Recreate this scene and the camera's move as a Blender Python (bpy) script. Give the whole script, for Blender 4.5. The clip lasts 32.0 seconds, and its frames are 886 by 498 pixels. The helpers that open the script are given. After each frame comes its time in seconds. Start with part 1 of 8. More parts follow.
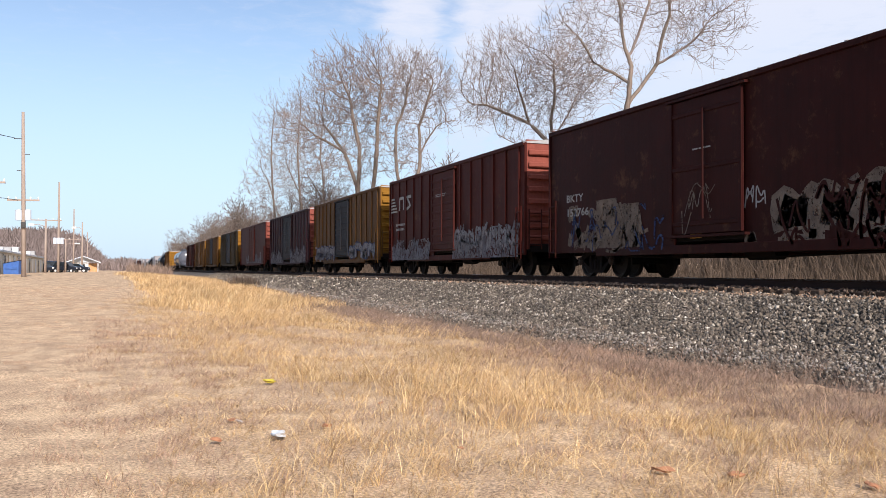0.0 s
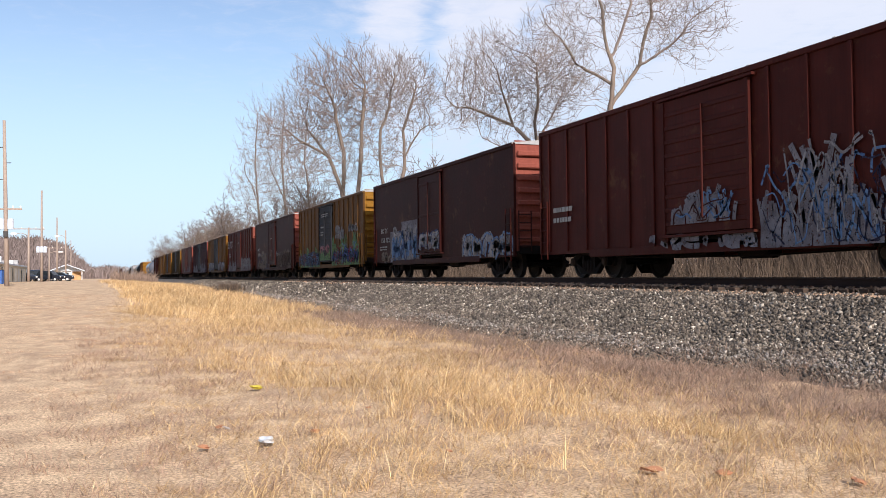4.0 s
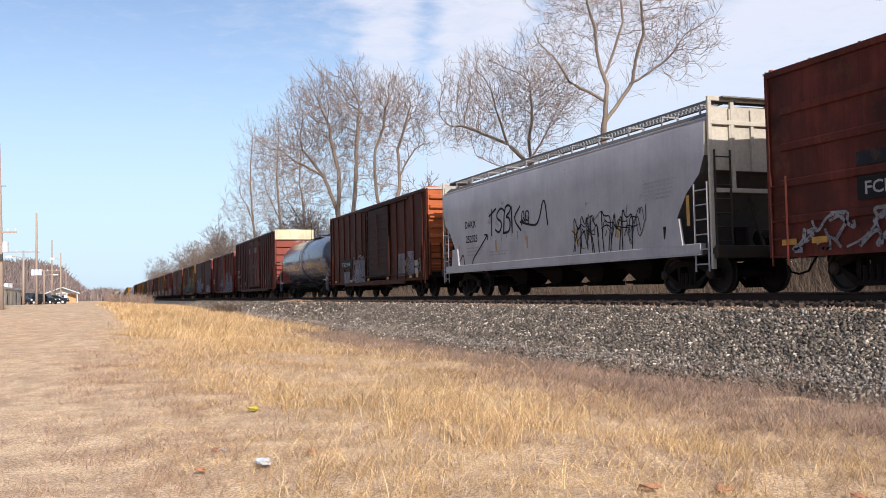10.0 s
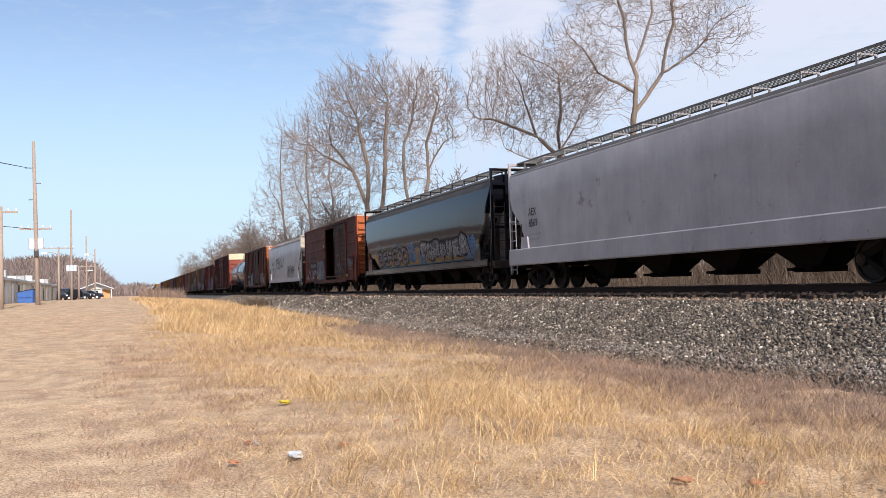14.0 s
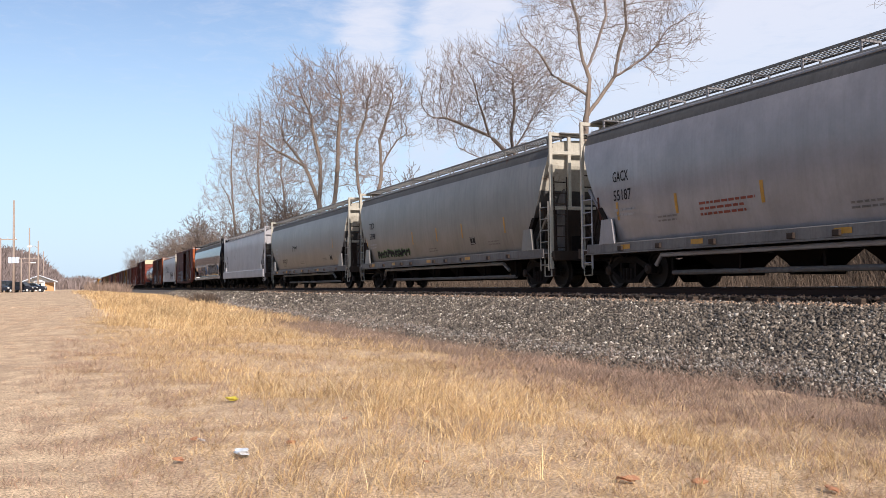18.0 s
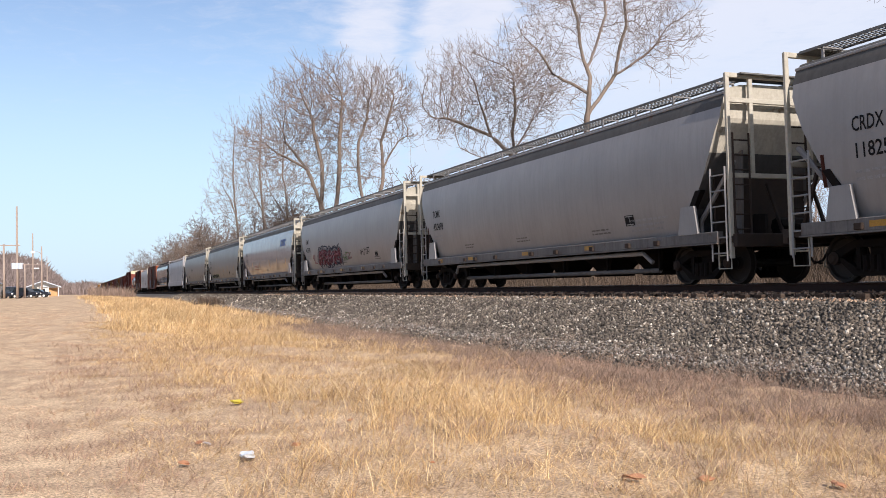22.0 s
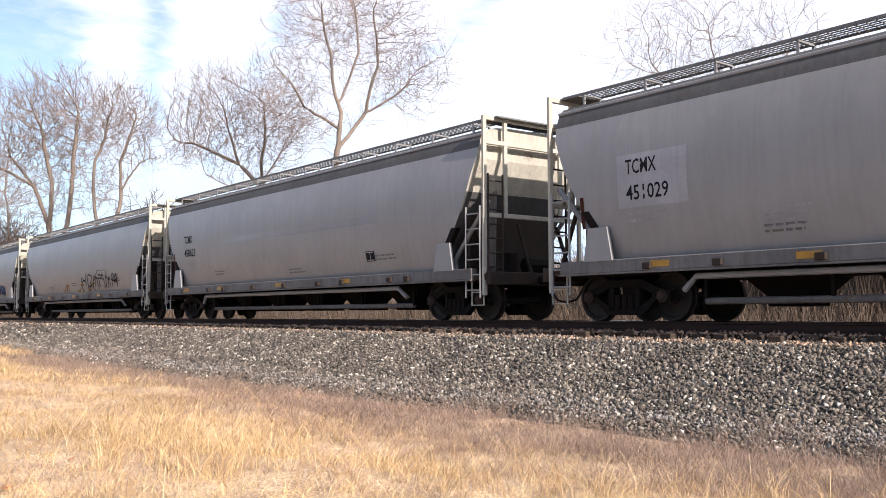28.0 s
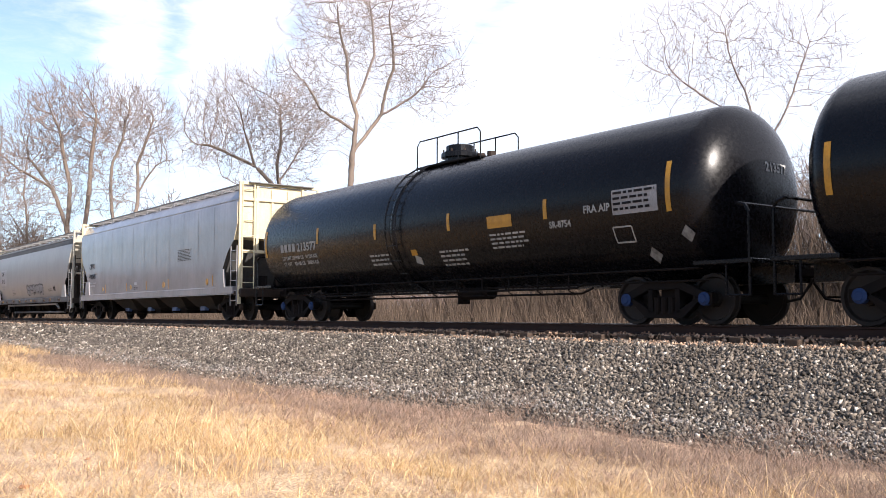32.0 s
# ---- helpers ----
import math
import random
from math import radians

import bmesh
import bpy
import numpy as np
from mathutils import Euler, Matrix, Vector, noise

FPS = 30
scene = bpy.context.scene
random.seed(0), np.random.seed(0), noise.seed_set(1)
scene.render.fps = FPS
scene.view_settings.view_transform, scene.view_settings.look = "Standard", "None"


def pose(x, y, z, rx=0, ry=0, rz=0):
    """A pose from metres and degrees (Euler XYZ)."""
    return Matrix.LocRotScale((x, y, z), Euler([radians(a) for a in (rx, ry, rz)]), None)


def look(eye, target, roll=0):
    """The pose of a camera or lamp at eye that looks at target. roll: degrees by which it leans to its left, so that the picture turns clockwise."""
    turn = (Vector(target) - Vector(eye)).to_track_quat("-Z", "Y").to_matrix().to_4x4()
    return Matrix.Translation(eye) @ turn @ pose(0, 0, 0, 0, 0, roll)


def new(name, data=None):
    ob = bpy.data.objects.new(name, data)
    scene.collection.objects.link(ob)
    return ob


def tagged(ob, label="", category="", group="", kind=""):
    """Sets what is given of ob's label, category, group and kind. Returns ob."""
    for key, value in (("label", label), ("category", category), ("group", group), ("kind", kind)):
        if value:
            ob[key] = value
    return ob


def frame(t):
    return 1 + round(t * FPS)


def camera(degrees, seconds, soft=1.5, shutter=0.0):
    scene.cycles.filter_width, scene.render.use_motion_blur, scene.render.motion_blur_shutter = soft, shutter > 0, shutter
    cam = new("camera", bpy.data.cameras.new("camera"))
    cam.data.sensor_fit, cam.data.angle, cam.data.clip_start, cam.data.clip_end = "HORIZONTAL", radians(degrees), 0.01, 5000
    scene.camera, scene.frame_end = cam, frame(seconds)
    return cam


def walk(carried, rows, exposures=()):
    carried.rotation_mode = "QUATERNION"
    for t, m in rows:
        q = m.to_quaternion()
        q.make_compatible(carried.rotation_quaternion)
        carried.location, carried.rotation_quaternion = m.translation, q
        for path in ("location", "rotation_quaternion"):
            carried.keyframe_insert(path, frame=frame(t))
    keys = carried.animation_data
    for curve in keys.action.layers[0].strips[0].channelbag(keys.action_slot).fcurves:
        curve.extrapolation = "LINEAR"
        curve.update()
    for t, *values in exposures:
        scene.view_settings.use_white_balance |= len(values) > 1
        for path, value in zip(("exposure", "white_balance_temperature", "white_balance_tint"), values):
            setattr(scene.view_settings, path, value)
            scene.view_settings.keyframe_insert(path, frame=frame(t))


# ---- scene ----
from mathutils.kdtree import KDTree

# camera: a tripod beside the track; the track runs along +y, rail tops lie at z = 0
cam = camera(51.46, 32.0, soft=0.8)
EYE = (0.0, 0.0, 0.16)


def aim(yaw, pitch, roll):
    y, p = radians(yaw), radians(pitch)
    way = Vector((-math.sin(y) * math.cos(p), math.cos(y) * math.cos(p), math.sin(p)))
    return look(EYE, Vector(EYE) + 10 * way, roll)


# seconds, yaw, pitch, roll
PATH = [
    (0, -19.83, 1.35, 0.25),
    (0.5, -20.11, 1.29, 0.24),
    (1, -20.29, 1.17, -0.11),
    (1.5, -20.32, 1.05, -0.14),
    (2, -20.43, 0.80, -0.22),
    (2.5, -20.39, 0.63, -0.48),
    (4.5, -21.07, 2.52, -0.57),
    (5, -21.62, 3.71, -0.56),
    (5.5, -21.93, 4.12, -0.76),
    (6, -22.17, 3.90, -0.88),
    (6.5, -21.80, 3.86, -0.95),
    (7, -21.67, 3.87, -0.82),
    (7.5, -21.68, 3.61, -0.90),
    (8, -21.85, 3.60, -0.73),
    (8.5, -21.77, 3.39, -0.72),
    (9, -21.62, 3.10, -1.07),
    (9.5, -21.33, 2.87, -1.14),
    (10, -21.00, 2.70, -1.20),
    (10.5, -20.81, 2.57, -1.17),
    (11, -20.50, 2.39, -1.44),
    (11.5, -20.07, 2.19, -1.41),
    (12, -19.61, 2.00, -1.43),
    (12.5, -19.23, 2.00, -1.18),
    (13, -19.05, 2.08, -0.97),
    (13.5, -18.92, 2.18, -1.48),
    (15.5, -20.38, 2.71, -1.01),
    (16, -21.09, 2.70, -1.08),
    (16.5, -21.70, 2.38, -0.93),
    (17, -21.79, 2.08, -1.23),
    (17.5, -21.90, 1.99, -0.60),
    (18, -22.17, 2.16, -0.69),
    (18.5, -22.66, 2.46, -0.91),
    (19, -23.22, 2.49, -0.70),
    (19.5, -23.63, 1.95, -0.74),
    (20, -23.74, 1.61, -0.79),
    (20.5, -23.32, 1.74, -1.43),
    (21, -22.66, 1.94, -1.49),
    (21.5, -22.24, 2.03, -1.31),
    (22, -22.00, 2.19, -1.42),
    (22.5, -21.90, 2.28, -1.06),
    (23, -21.77, 2.28, -0.83),
    (23.5, -21.69, 2.54, -1.37),
    (24, -21.68, 3.19, -0.24),
    (24.5, -21.69, 3.56, 0.41),
    (26.5, -26.39, 3.30, 0.59),
    (27, -30.76, 3.42, 0.35),
    (27.5, -35.50, 3.64, 0.19),
    (28, -37.79, 4.02, -0.20),
    (28.5, -37.64, 4.07, -0.17),
    (29, -37.40, 3.62, 0.59),
    (29.5, -37.28, 3.07, 0.57),
    (30, -36.87, 2.95, 0.45),
    (30.5, -36.91, 3.03, 0.42),
    (31, -36.72, 3.16, 0.20),
    (31.5, -36.57, 3.57, -0.32),
    (32, -36.85, 4.16, 0.03),
]
EXPOSURE = [(0, 0.36, 6350, 16.5), (13, 0.34, 6350, 16.5), (15.5, 0.22, 6350, 16.5), (16.3, 0.24, 6350, 16.5), (19, 0.33, 6350, 16.5), (25, 0.34, 6350, 16.5), (27, 0.51, 6350, 16.5), (28, 0.83, 6350, 16.5), (32, 0.9, 6350, 16.5)]
walk(cam, [(t, aim(y, p, r)) for t, y, p, r in PATH], EXPOSURE)

# ---- daylight: winter sun behind the camera, almost along the track ----
SUN_EL, SUN_AZ = 29.0, -0.6        # degrees above the horizon; degrees from -y towards +x
sun_dir = Vector((math.sin(radians(SUN_AZ)) * math.cos(radians(SUN_EL)),
                  -math.cos(radians(SUN_AZ)) * math.cos(radians(SUN_EL)), math.sin(radians(SUN_EL))))
sun = new("sun", bpy.data.lights.new("sun", "SUN"))
sun.data.energy, sun.data.angle, sun.data.color = 4.75, radians(0.53), (1.0, 0.92, 0.80)
sun.matrix_world = look((0, 0, 60), Vector((0, 0, 60)) - sun_dir)

world = bpy.data.worlds.new("winter_sky")
scene.world = world
world.use_nodes = True
wn, wl = world.node_tree.nodes, world.node_tree.links
wn.clear()
sky = wn.new("ShaderNodeTexSky")
sky.sky_type, sky.sun_disc = "NISHITA", False
sky.sun_elevation, sky.sun_rotation = radians(SUN_EL), radians(180 - SUN_AZ)
sky.air_density, sky.dust_density, sky.ozone_density = 1.0, 0.6, 1.2
# thin cirrus: noise on a flat layer overhead, drawn out in streaks
tc = wn.new("ShaderNodeTexCoord")
sep = wn.new("ShaderNodeSeparateXYZ")
wl.new(tc.outputs["Generated"], sep.inputs[0])


def wmath(op, a, b=None, c=None):
    n = wn.new("ShaderNodeMath")
    n.operation = op
    for k, v in enumerate((a, b, c)):
        if v is None:
            continue
        if isinstance(v, (int, float)):
            n.inputs[k].default_value = v
        else:
            wl.new(v, n.inputs[k])
    return n.outputs[0]


zz = wmath("MAXIMUM", sep.outputs["Z"], 0.03)
px_ = wmath("DIVIDE", sep.outputs["X"], zz)
py_ = wmath("DIVIDE", sep.outputs["Y"], zz)
comb = wn.new("ShaderNodeCombineXYZ")
wl.new(px_, comb.inputs[0])
wl.new(py_, comb.inputs[1])
mp = wn.new("ShaderNodeMapping")
mp.inputs["Scale"].default_value = (0.95, 0.075, 1)
turned = wn.new("ShaderNodeMapping")
turned.inputs["Rotation"].default_value = (0, 0, radians(19))
wl.new(comb.outputs[0], turned.inputs[0])
wl.new(turned.outputs[0], mp.inputs[0])


def cloud_noise(source, scale, detail, rough, distortion=0.0):
    n = wn.new("ShaderNodeTexNoise")
    n.inputs["Scale"].default_value, n.inputs["Detail"].default_value, n.inputs["Roughness"].default_value = scale, detail, rough
    n.inputs["Distortion"].default_value = distortion
    wl.new(source, n.inputs["Vector"])
    return n.outputs[0]


streaky = cloud_noise(mp.outputs[0], 1.3, 7, 0.55, 0.5)
billowy = cloud_noise(comb.outputs[0], 1.9, 6, 0.6)
feathery = cloud_noise(turned.outputs[0], 6.0, 8, 0.68, 0.6)
# long parallel bands of cirrus: how thickly each strip of sky across the wind is covered
across = wn.new("ShaderNodeSeparateXYZ")
wl.new(turned.outputs[0], across.inputs[0])
bent = wmath("MULTIPLY_ADD", wmath("SUBTRACT", billowy, 0.5), 0.32, across.outputs["X"])
strip = wmath("MULTIPLY_ADD", bent, 0.25, 0.4)
bands = wn.new("ShaderNodeValToRGB")
bands.color_ramp.interpolation = "EASE"
BANDS = ((-1.6, 0.03), (-0.75, 0.08), (-0.42, 0.18), (-0.27, 0.30), (-0.11, 0.82), (0.0, 0.76), (0.08, 0.42), (0.18, 0.86), (0.38, 0.95), (0.47, 0.62), (0.60, 0.95), (0.98, 0.97), (1.10, 0.68), (1.25, 0.95), (2.3, 0.9))
while len(bands.color_ramp.elements) < len(BANDS):
    bands.color_ramp.elements.new(0.5)
for e, (u, v) in zip(bands.color_ramp.elements, BANDS):
    e.position, e.color = 0.25 * u + 0.4, (v, v, v, 1)
wl.new(strip, bands.inputs[0])
ragged = wmath("ADD", wmath("MULTIPLY_ADD", streaky, 0.5, -0.25), wmath("MULTIPLY_ADD", feathery, 0.95, -0.475))
ramp = wn.new("ShaderNodeMapRange")
ramp.inputs["From Min"].default_value, ramp.inputs["From Max"].default_value = 0.05, 0.98
ramp.interpolation_type = "SMOOTHSTEP"
wl.new(wmath("ADD", bands.outputs[0], ragged), ramp.inputs["Value"])
mixc = wn.new("ShaderNodeMixRGB")
wl.new(ramp.outputs[0], mixc.inputs[0])
wl.new(sky.outputs[0], mixc.inputs[1])
mixc.inputs[2].default_value = (5.6, 5.95, 6.55, 1)
# pale haze low over the horizon
haze = wn.new("ShaderNodeMapRange")
haze.inputs["From Min"].default_value, haze.inputs["From Max"].default_value = -0.02, 0.34
haze.inputs["To Min"].default_value, haze.inputs["To Max"].default_value = 0.85, 0.0
haze.interpolation_type = "SMOOTHSTEP"
wl.new(sep.outputs["Z"], haze.inputs["Value"])
mixh = wn.new("ShaderNodeMixRGB")
wl.new(haze.outputs[0], mixh.inputs[0])
wl.new(mixc.outputs[0], mixh.inputs[1])
mixh.inputs[2].default_value = (4.1, 5.75, 7.1, 1)
bg = wn.new("ShaderNodeBackground")
bg.inputs["Strength"].default_value = 0.112
wl.new(mixh.outputs[0], bg.inputs["Color"])
wo = wn.new("ShaderNodeOutputWorld")
wl.new(bg.outputs[0], wo.inputs["Surface"])

# ---- materials ----
MATS = {}


def surface(name, base, second=None, rough=0.7, metal=0.0, scale=3.0, amount=0.35, fine=40.0, fine_amount=0.15, bump=0.15,
            streak=0.0, rust=0.0, rust_colour=(0.10, 0.045, 0.022), stretch=(1, 1, 1), per_object=0.0, per_island=0.0, spec=0.5, palette=None, worn=0.0):
    """Paint, wood, stone or soil: a base colour that drifts to a second one in large patches, with fine grain, downward streaks, rust and relief."""
    m = bpy.data.materials.new(name)
    m.use_nodes = True
    n, l = m.node_tree.nodes, m.node_tree.links
    b = n["Principled BSDF"]
    b.inputs["Roughness"].default_value, b.inputs["Metallic"].default_value = rough, metal
    b.inputs["Specular IOR Level"].default_value = spec
    second = second or tuple(c * 0.6 for c in base)
    co = n.new("ShaderNodeTexCoord")
    mapping = n.new("ShaderNodeMapping")
    mapping.inputs["Scale"].default_value = stretch
    l.new(co.outputs["Object"], mapping.inputs[0])

    def noisy(sc, detail=5.0, src=None, ro=0.6):
        t = n.new("ShaderNodeTexNoise")
        t.inputs["Scale"].default_value, t.inputs["Detail"].default_value, t.inputs["Roughness"].default_value = sc, detail, ro
        l.new(src or mapping.outputs[0], t.inputs["Vector"])
        return t.outputs[0]

    def spread(v, lo, hi, a=0.0, z=1.0):
        r = n.new("ShaderNodeMapRange")
        r.inputs["From Min"].default_value, r.inputs["From Max"].default_value = lo, hi
        r.inputs["To Min"].default_value, r.inputs["To Max"].default_value = a, z
        l.new(v, r.inputs["Value"])
        return r.outputs[0]

    def mixed(f, a, c, kind="MIX"):
        x = n.new("ShaderNodeMixRGB")
        x.blend_type = kind
        for k, v in enumerate((f, a, c)):
            if isinstance(v, (int, float)):
                x.inputs[k].default_value = v
            elif isinstance(v, tuple):
                x.inputs[k].default_value = (*v, 1)
            else:
                l.new(v, x.inputs[k])
        return x.outputs[0]

    grain = noisy(fine, 3)
    col = mixed(spread(noisy(scale), 0.35, 0.68, 0, amount * 2), base, second)
    col = mixed(1.0, col, spread(grain, 0.3, 0.7, 1 - fine_amount, 1 + fine_amount), "MULTIPLY")
    if streak:
        mz = n.new("ShaderNodeMapping")
        mz.inputs["Scale"].default_value = (5, 5, 0.35)
        l.new(co.outputs["Object"], mz.inputs[0])
        col = mixed(spread(noisy(1.4, 6, mz.outputs[0], 0.7), 0.44, 0.70, 0, streak), col, tuple(c * 0.45 for c in base))
    if rust:
        col = mixed(spread(noisy(1.7, 8, None, 0.72), 0.62 - rust * 0.2, 0.72, 0, 0.85), col, rust_colour)
    if per_object or per_island:
        info = n.new("ShaderNodeObjectInfo" if per_object else "ShaderNodeNewGeometry")
        k = per_object or per_island
        v = info.outputs["Random" if per_object else "Random Per Island"]
        col = mixed(1.0, col, spread(v, 0, 1, 1 - k, 1 + k), "MULTIPLY")
    if worn:  # paint flaked away in patches
        l.new(spread(noisy(9.0, 8, None, 0.75), 0.40 + 0.18 * worn - 0.05, 0.40 + 0.18 * worn + 0.05), b.inputs["Alpha"])
    if palette:  # every loose piece takes one of these colours
        geo = n.new("ShaderNodeNewGeometry")
        cr = n.new("ShaderNodeValToRGB")
        cr.color_ramp.interpolation = "LINEAR"
        while len(cr.color_ramp.elements) < len(palette):
            cr.color_ramp.elements.new(0.5)
        for e, (at, c) in zip(cr.color_ramp.elements, palette):
            e.position, e.color = at, (*c, 1)
        l.new(geo.outputs["Random Per Island"], cr.inputs[0])
        drift = mixed(1.0, spread(noisy(scale), 0.34, 0.66, 1 - amount, 1 + amount * 0.45), spread(noisy(scale * 7), 0.36, 0.64, 1 - amount * 0.6, 1 + amount * 0.3), "MULTIPLY")
        col = mixed(0.9, col, mixed(1.0, cr.outputs[0], drift, "MULTIPLY"))
    l.new(col, b.inputs["Base Color"])
    l.new(spread(grain, 0.2, 0.8, max(0.03, rough - min(0.12, fine_amount * 0.8)), min(1, rough + min(0.12, fine_amount * 0.8))), b.inputs["Roughness"])
    if bump:
        bp = n.new("ShaderNodeBump")
        bp.inputs["Strength"].default_value, bp.inputs["Distance"].default_value = bump, 0.02
        l.new(grain, bp.inputs["Height"])
        l.new(bp.outputs[0], b.inputs["Normal"])
    MATS[name] = m
    return m


def paint(name, base, rough=0.62, rust=0.25, streak=0.35, second=None, metal=0.0, spec=None, bump=0.06, grain=0.1, patchy=0.3):
    return surface(name, base, second, spec=(0.10 if rough > 0.5 else 0.5) if spec is None else spec, rough=rough, metal=metal, scale=0.7, amount=patchy, fine=14, fine_amount=grain, bump=bump, streak=streak, rust=rust)


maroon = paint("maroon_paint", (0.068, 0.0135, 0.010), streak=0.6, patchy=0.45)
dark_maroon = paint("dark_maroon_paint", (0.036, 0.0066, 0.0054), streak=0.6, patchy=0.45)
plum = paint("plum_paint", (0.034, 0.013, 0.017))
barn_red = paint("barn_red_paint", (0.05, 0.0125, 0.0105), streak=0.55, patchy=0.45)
# end paints: lightened copies of the side paints, sunlight put into the colour
salmon = paint("sunlit_tone_red_paint", (0.25, 0.072, 0.052), rust=0.08)
lit_tone_yellow = paint("lit_tone_yellow", (0.25, 0.12, 0.016), rust=0.15)
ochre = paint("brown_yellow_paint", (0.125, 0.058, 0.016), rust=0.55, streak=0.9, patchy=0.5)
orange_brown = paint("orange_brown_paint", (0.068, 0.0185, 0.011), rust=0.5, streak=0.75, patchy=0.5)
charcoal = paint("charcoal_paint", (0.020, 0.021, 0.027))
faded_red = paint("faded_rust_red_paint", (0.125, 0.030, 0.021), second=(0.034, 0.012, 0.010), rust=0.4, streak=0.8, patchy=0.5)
olive = paint("olive_brown_paint", (0.05, 0.033, 0.014), rust=0.4)
# pale end grey, its sunlit warmth and brightness put into the colour
end_grey = paint("sunlit_pale_grey_end_paint", (0.47, 0.44, 0.37), rust=0.06)
cream = paint("cream_paint", (0.66, 0.58, 0.40), rust=0.08)
roof_grey = paint("galvanised_roof", (0.36, 0.36, 0.36), rust=0.35, rough=0.5)
sill_grey = paint("streaked_grey_sill_paint", (0.19, 0.178, 0.17), rust=0.15, streak=0.6, patchy=0.45)
# dark grey for hopper roofs, and for the painted-in shade of low ends
dark_sheet = paint("dark_roof_shaded_end_paint", (0.10, 0.098, 0.097), rust=0.05)
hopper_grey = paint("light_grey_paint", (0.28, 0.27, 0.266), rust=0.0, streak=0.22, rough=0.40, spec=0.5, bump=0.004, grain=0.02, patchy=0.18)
hopper_tan = paint("warm_grey_paint", (0.195, 0.182, 0.166), rust=0.0, streak=0.4, rough=0.38, spec=0.38, bump=0.006, grain=0.03)
hopper_sheen = paint("blue_grey_paint", (0.285, 0.275, 0.285), rust=0.0, streak=0.2, rough=0.17, spec=0.5, bump=0.008, grain=0.03)
hopper_white = paint("white_hopper_paint", (0.37, 0.36, 0.375), rust=0.01, streak=0.2, rough=0.42, spec=0.3, bump=0.012, grain=0.04)
gloss_black = paint("gloss_black_paint", (0.006, 0.0065, 0.010), rust=0.0, streak=0.0, rough=0.10, spec=0.2, bump=0.004, grain=0.02)
tank_black = paint("tank_black_paint", (0.0045, 0.0045, 0.006), rust=0.0, streak=0.1, rough=0.27, spec=0.17, bump=0.01)
tank_panel = paint("faded_panel_paint", (0.16, 0.165, 0.185), rust=0.05, streak=0.3, rough=0.4)
tank_grey = paint("tank_grey_paint", (0.10, 0.108, 0.135), rust=0.03, streak=0.3, rough=0.2, spec=0.35, bump=0.01)
# grimy running gear, near-black: shade beneath the cars put into the colour
shaded_grime = surface("grimy_shaded_steel", (0.0075, 0.0068, 0.0068), (0.015, 0.010, 0.008), rough=0.8, scale=2.5, fine=30, spec=0.1)
bay_dark = surface("dark_bay_paint", (0.034, 0.031, 0.029), (0.06, 0.052, 0.046), rough=0.7, scale=1.5, fine=20, spec=0.15, bump=0.05)
steel_dark = surface("dark_rusty_shaded_steel", (0.028, 0.021, 0.018), (0.05, 0.03, 0.02), spec=0.2, rough=0.7, scale=4, fine=60)
# wheel steel darkened for the shade under the cars
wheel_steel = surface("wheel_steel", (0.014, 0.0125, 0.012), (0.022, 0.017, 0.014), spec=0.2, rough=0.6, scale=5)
bearing_blue = paint("blue_bearing_cap", (0.025, 0.05, 0.13), rust=0.3)
rail_rust = surface("rusty_rail", (0.045, 0.024, 0.018), (0.03, 0.018, 0.015), rough=0.8, scale=1.5, fine=50, spec=0.2)
rail_top = surface("polished_rail", (0.45, 0.44, 0.43), rough=0.3, metal=1.0, scale=2, fine=80, amount=0.1)
tie_wood = surface("weathered_tie_wood", (0.085, 0.062, 0.048), (0.04, 0.03, 0.025), rough=0.95, spec=0.05, scale=3, fine=30, stretch=(1, 6, 6), bump=0.5, per_object=0.25)
plate_rust = surface("rusty_tie_plate", (0.33, 0.17, 0.10), (0.18, 0.09, 0.06), rough=0.85, scale=8, fine=60)
ballast_bed = surface("ballast_fines", (0.07, 0.06, 0.052), (0.13, 0.112, 0.096), rough=0.95, scale=9, fine=60, fine_amount=0.5, bump=0.8)
stone_mat = surface("crushed_stone", (0.145, 0.127, 0.108), (0.22, 0.187, 0.155), rough=0.9, scale=1.2, fine=50, bump=0.3, palette=[(0, (0.045, 0.036, 0.029)), (0.4, (0.115, 0.094, 0.074)), (0.75, (0.21, 0.173, 0.136)), (0.92, (0.33, 0.28, 0.225)), (0.97, (0.56, 0.505, 0.43)), (1, (0.78, 0.72, 0.63))])
rusty_chips = surface("rust_stained_chips", (0.40, 0.27, 0.18), (0.25, 0.15, 0.10), rough=0.9, scale=3, fine=40, per_island=0.6)
outlet_blue = surface("faded_blue_paint", (0.10, 0.17, 0.36), (0.06, 0.09, 0.17), rough=0.6, scale=4, fine=30)
galvanised = surface("galvanised_grating", (0.16, 0.16, 0.155), (0.10, 0.098, 0.095), rough=0.6, scale=2, fine=30, spec=0.3)
gravel_pale = surface("pale_gravel", (0.27, 0.245, 0.22), (0.18, 0.16, 0.14), rough=0.9, scale=2, fine=40, per_island=0.6)
white_paint = surface("white_lettering", (0.34, 0.34, 0.33), spec=0.08, rough=0.7, scale=6, fine=40, amount=0.25, bump=0)
off_white = surface("chalky_white_spray_paint", (0.27, 0.265, 0.275), (0.12, 0.115, 0.125), worn=0.14, spec=0.08, rough=0.75, scale=2.2, fine=30, amount=0.45, bump=0)
faint_spray = surface("rubbed_white_spray_paint", (0.20, 0.20, 0.225), (0.10, 0.09, 0.10), worn=0.06, spec=0.08, rough=0.75, scale=1.4, fine=30, amount=0.5, bump=0)
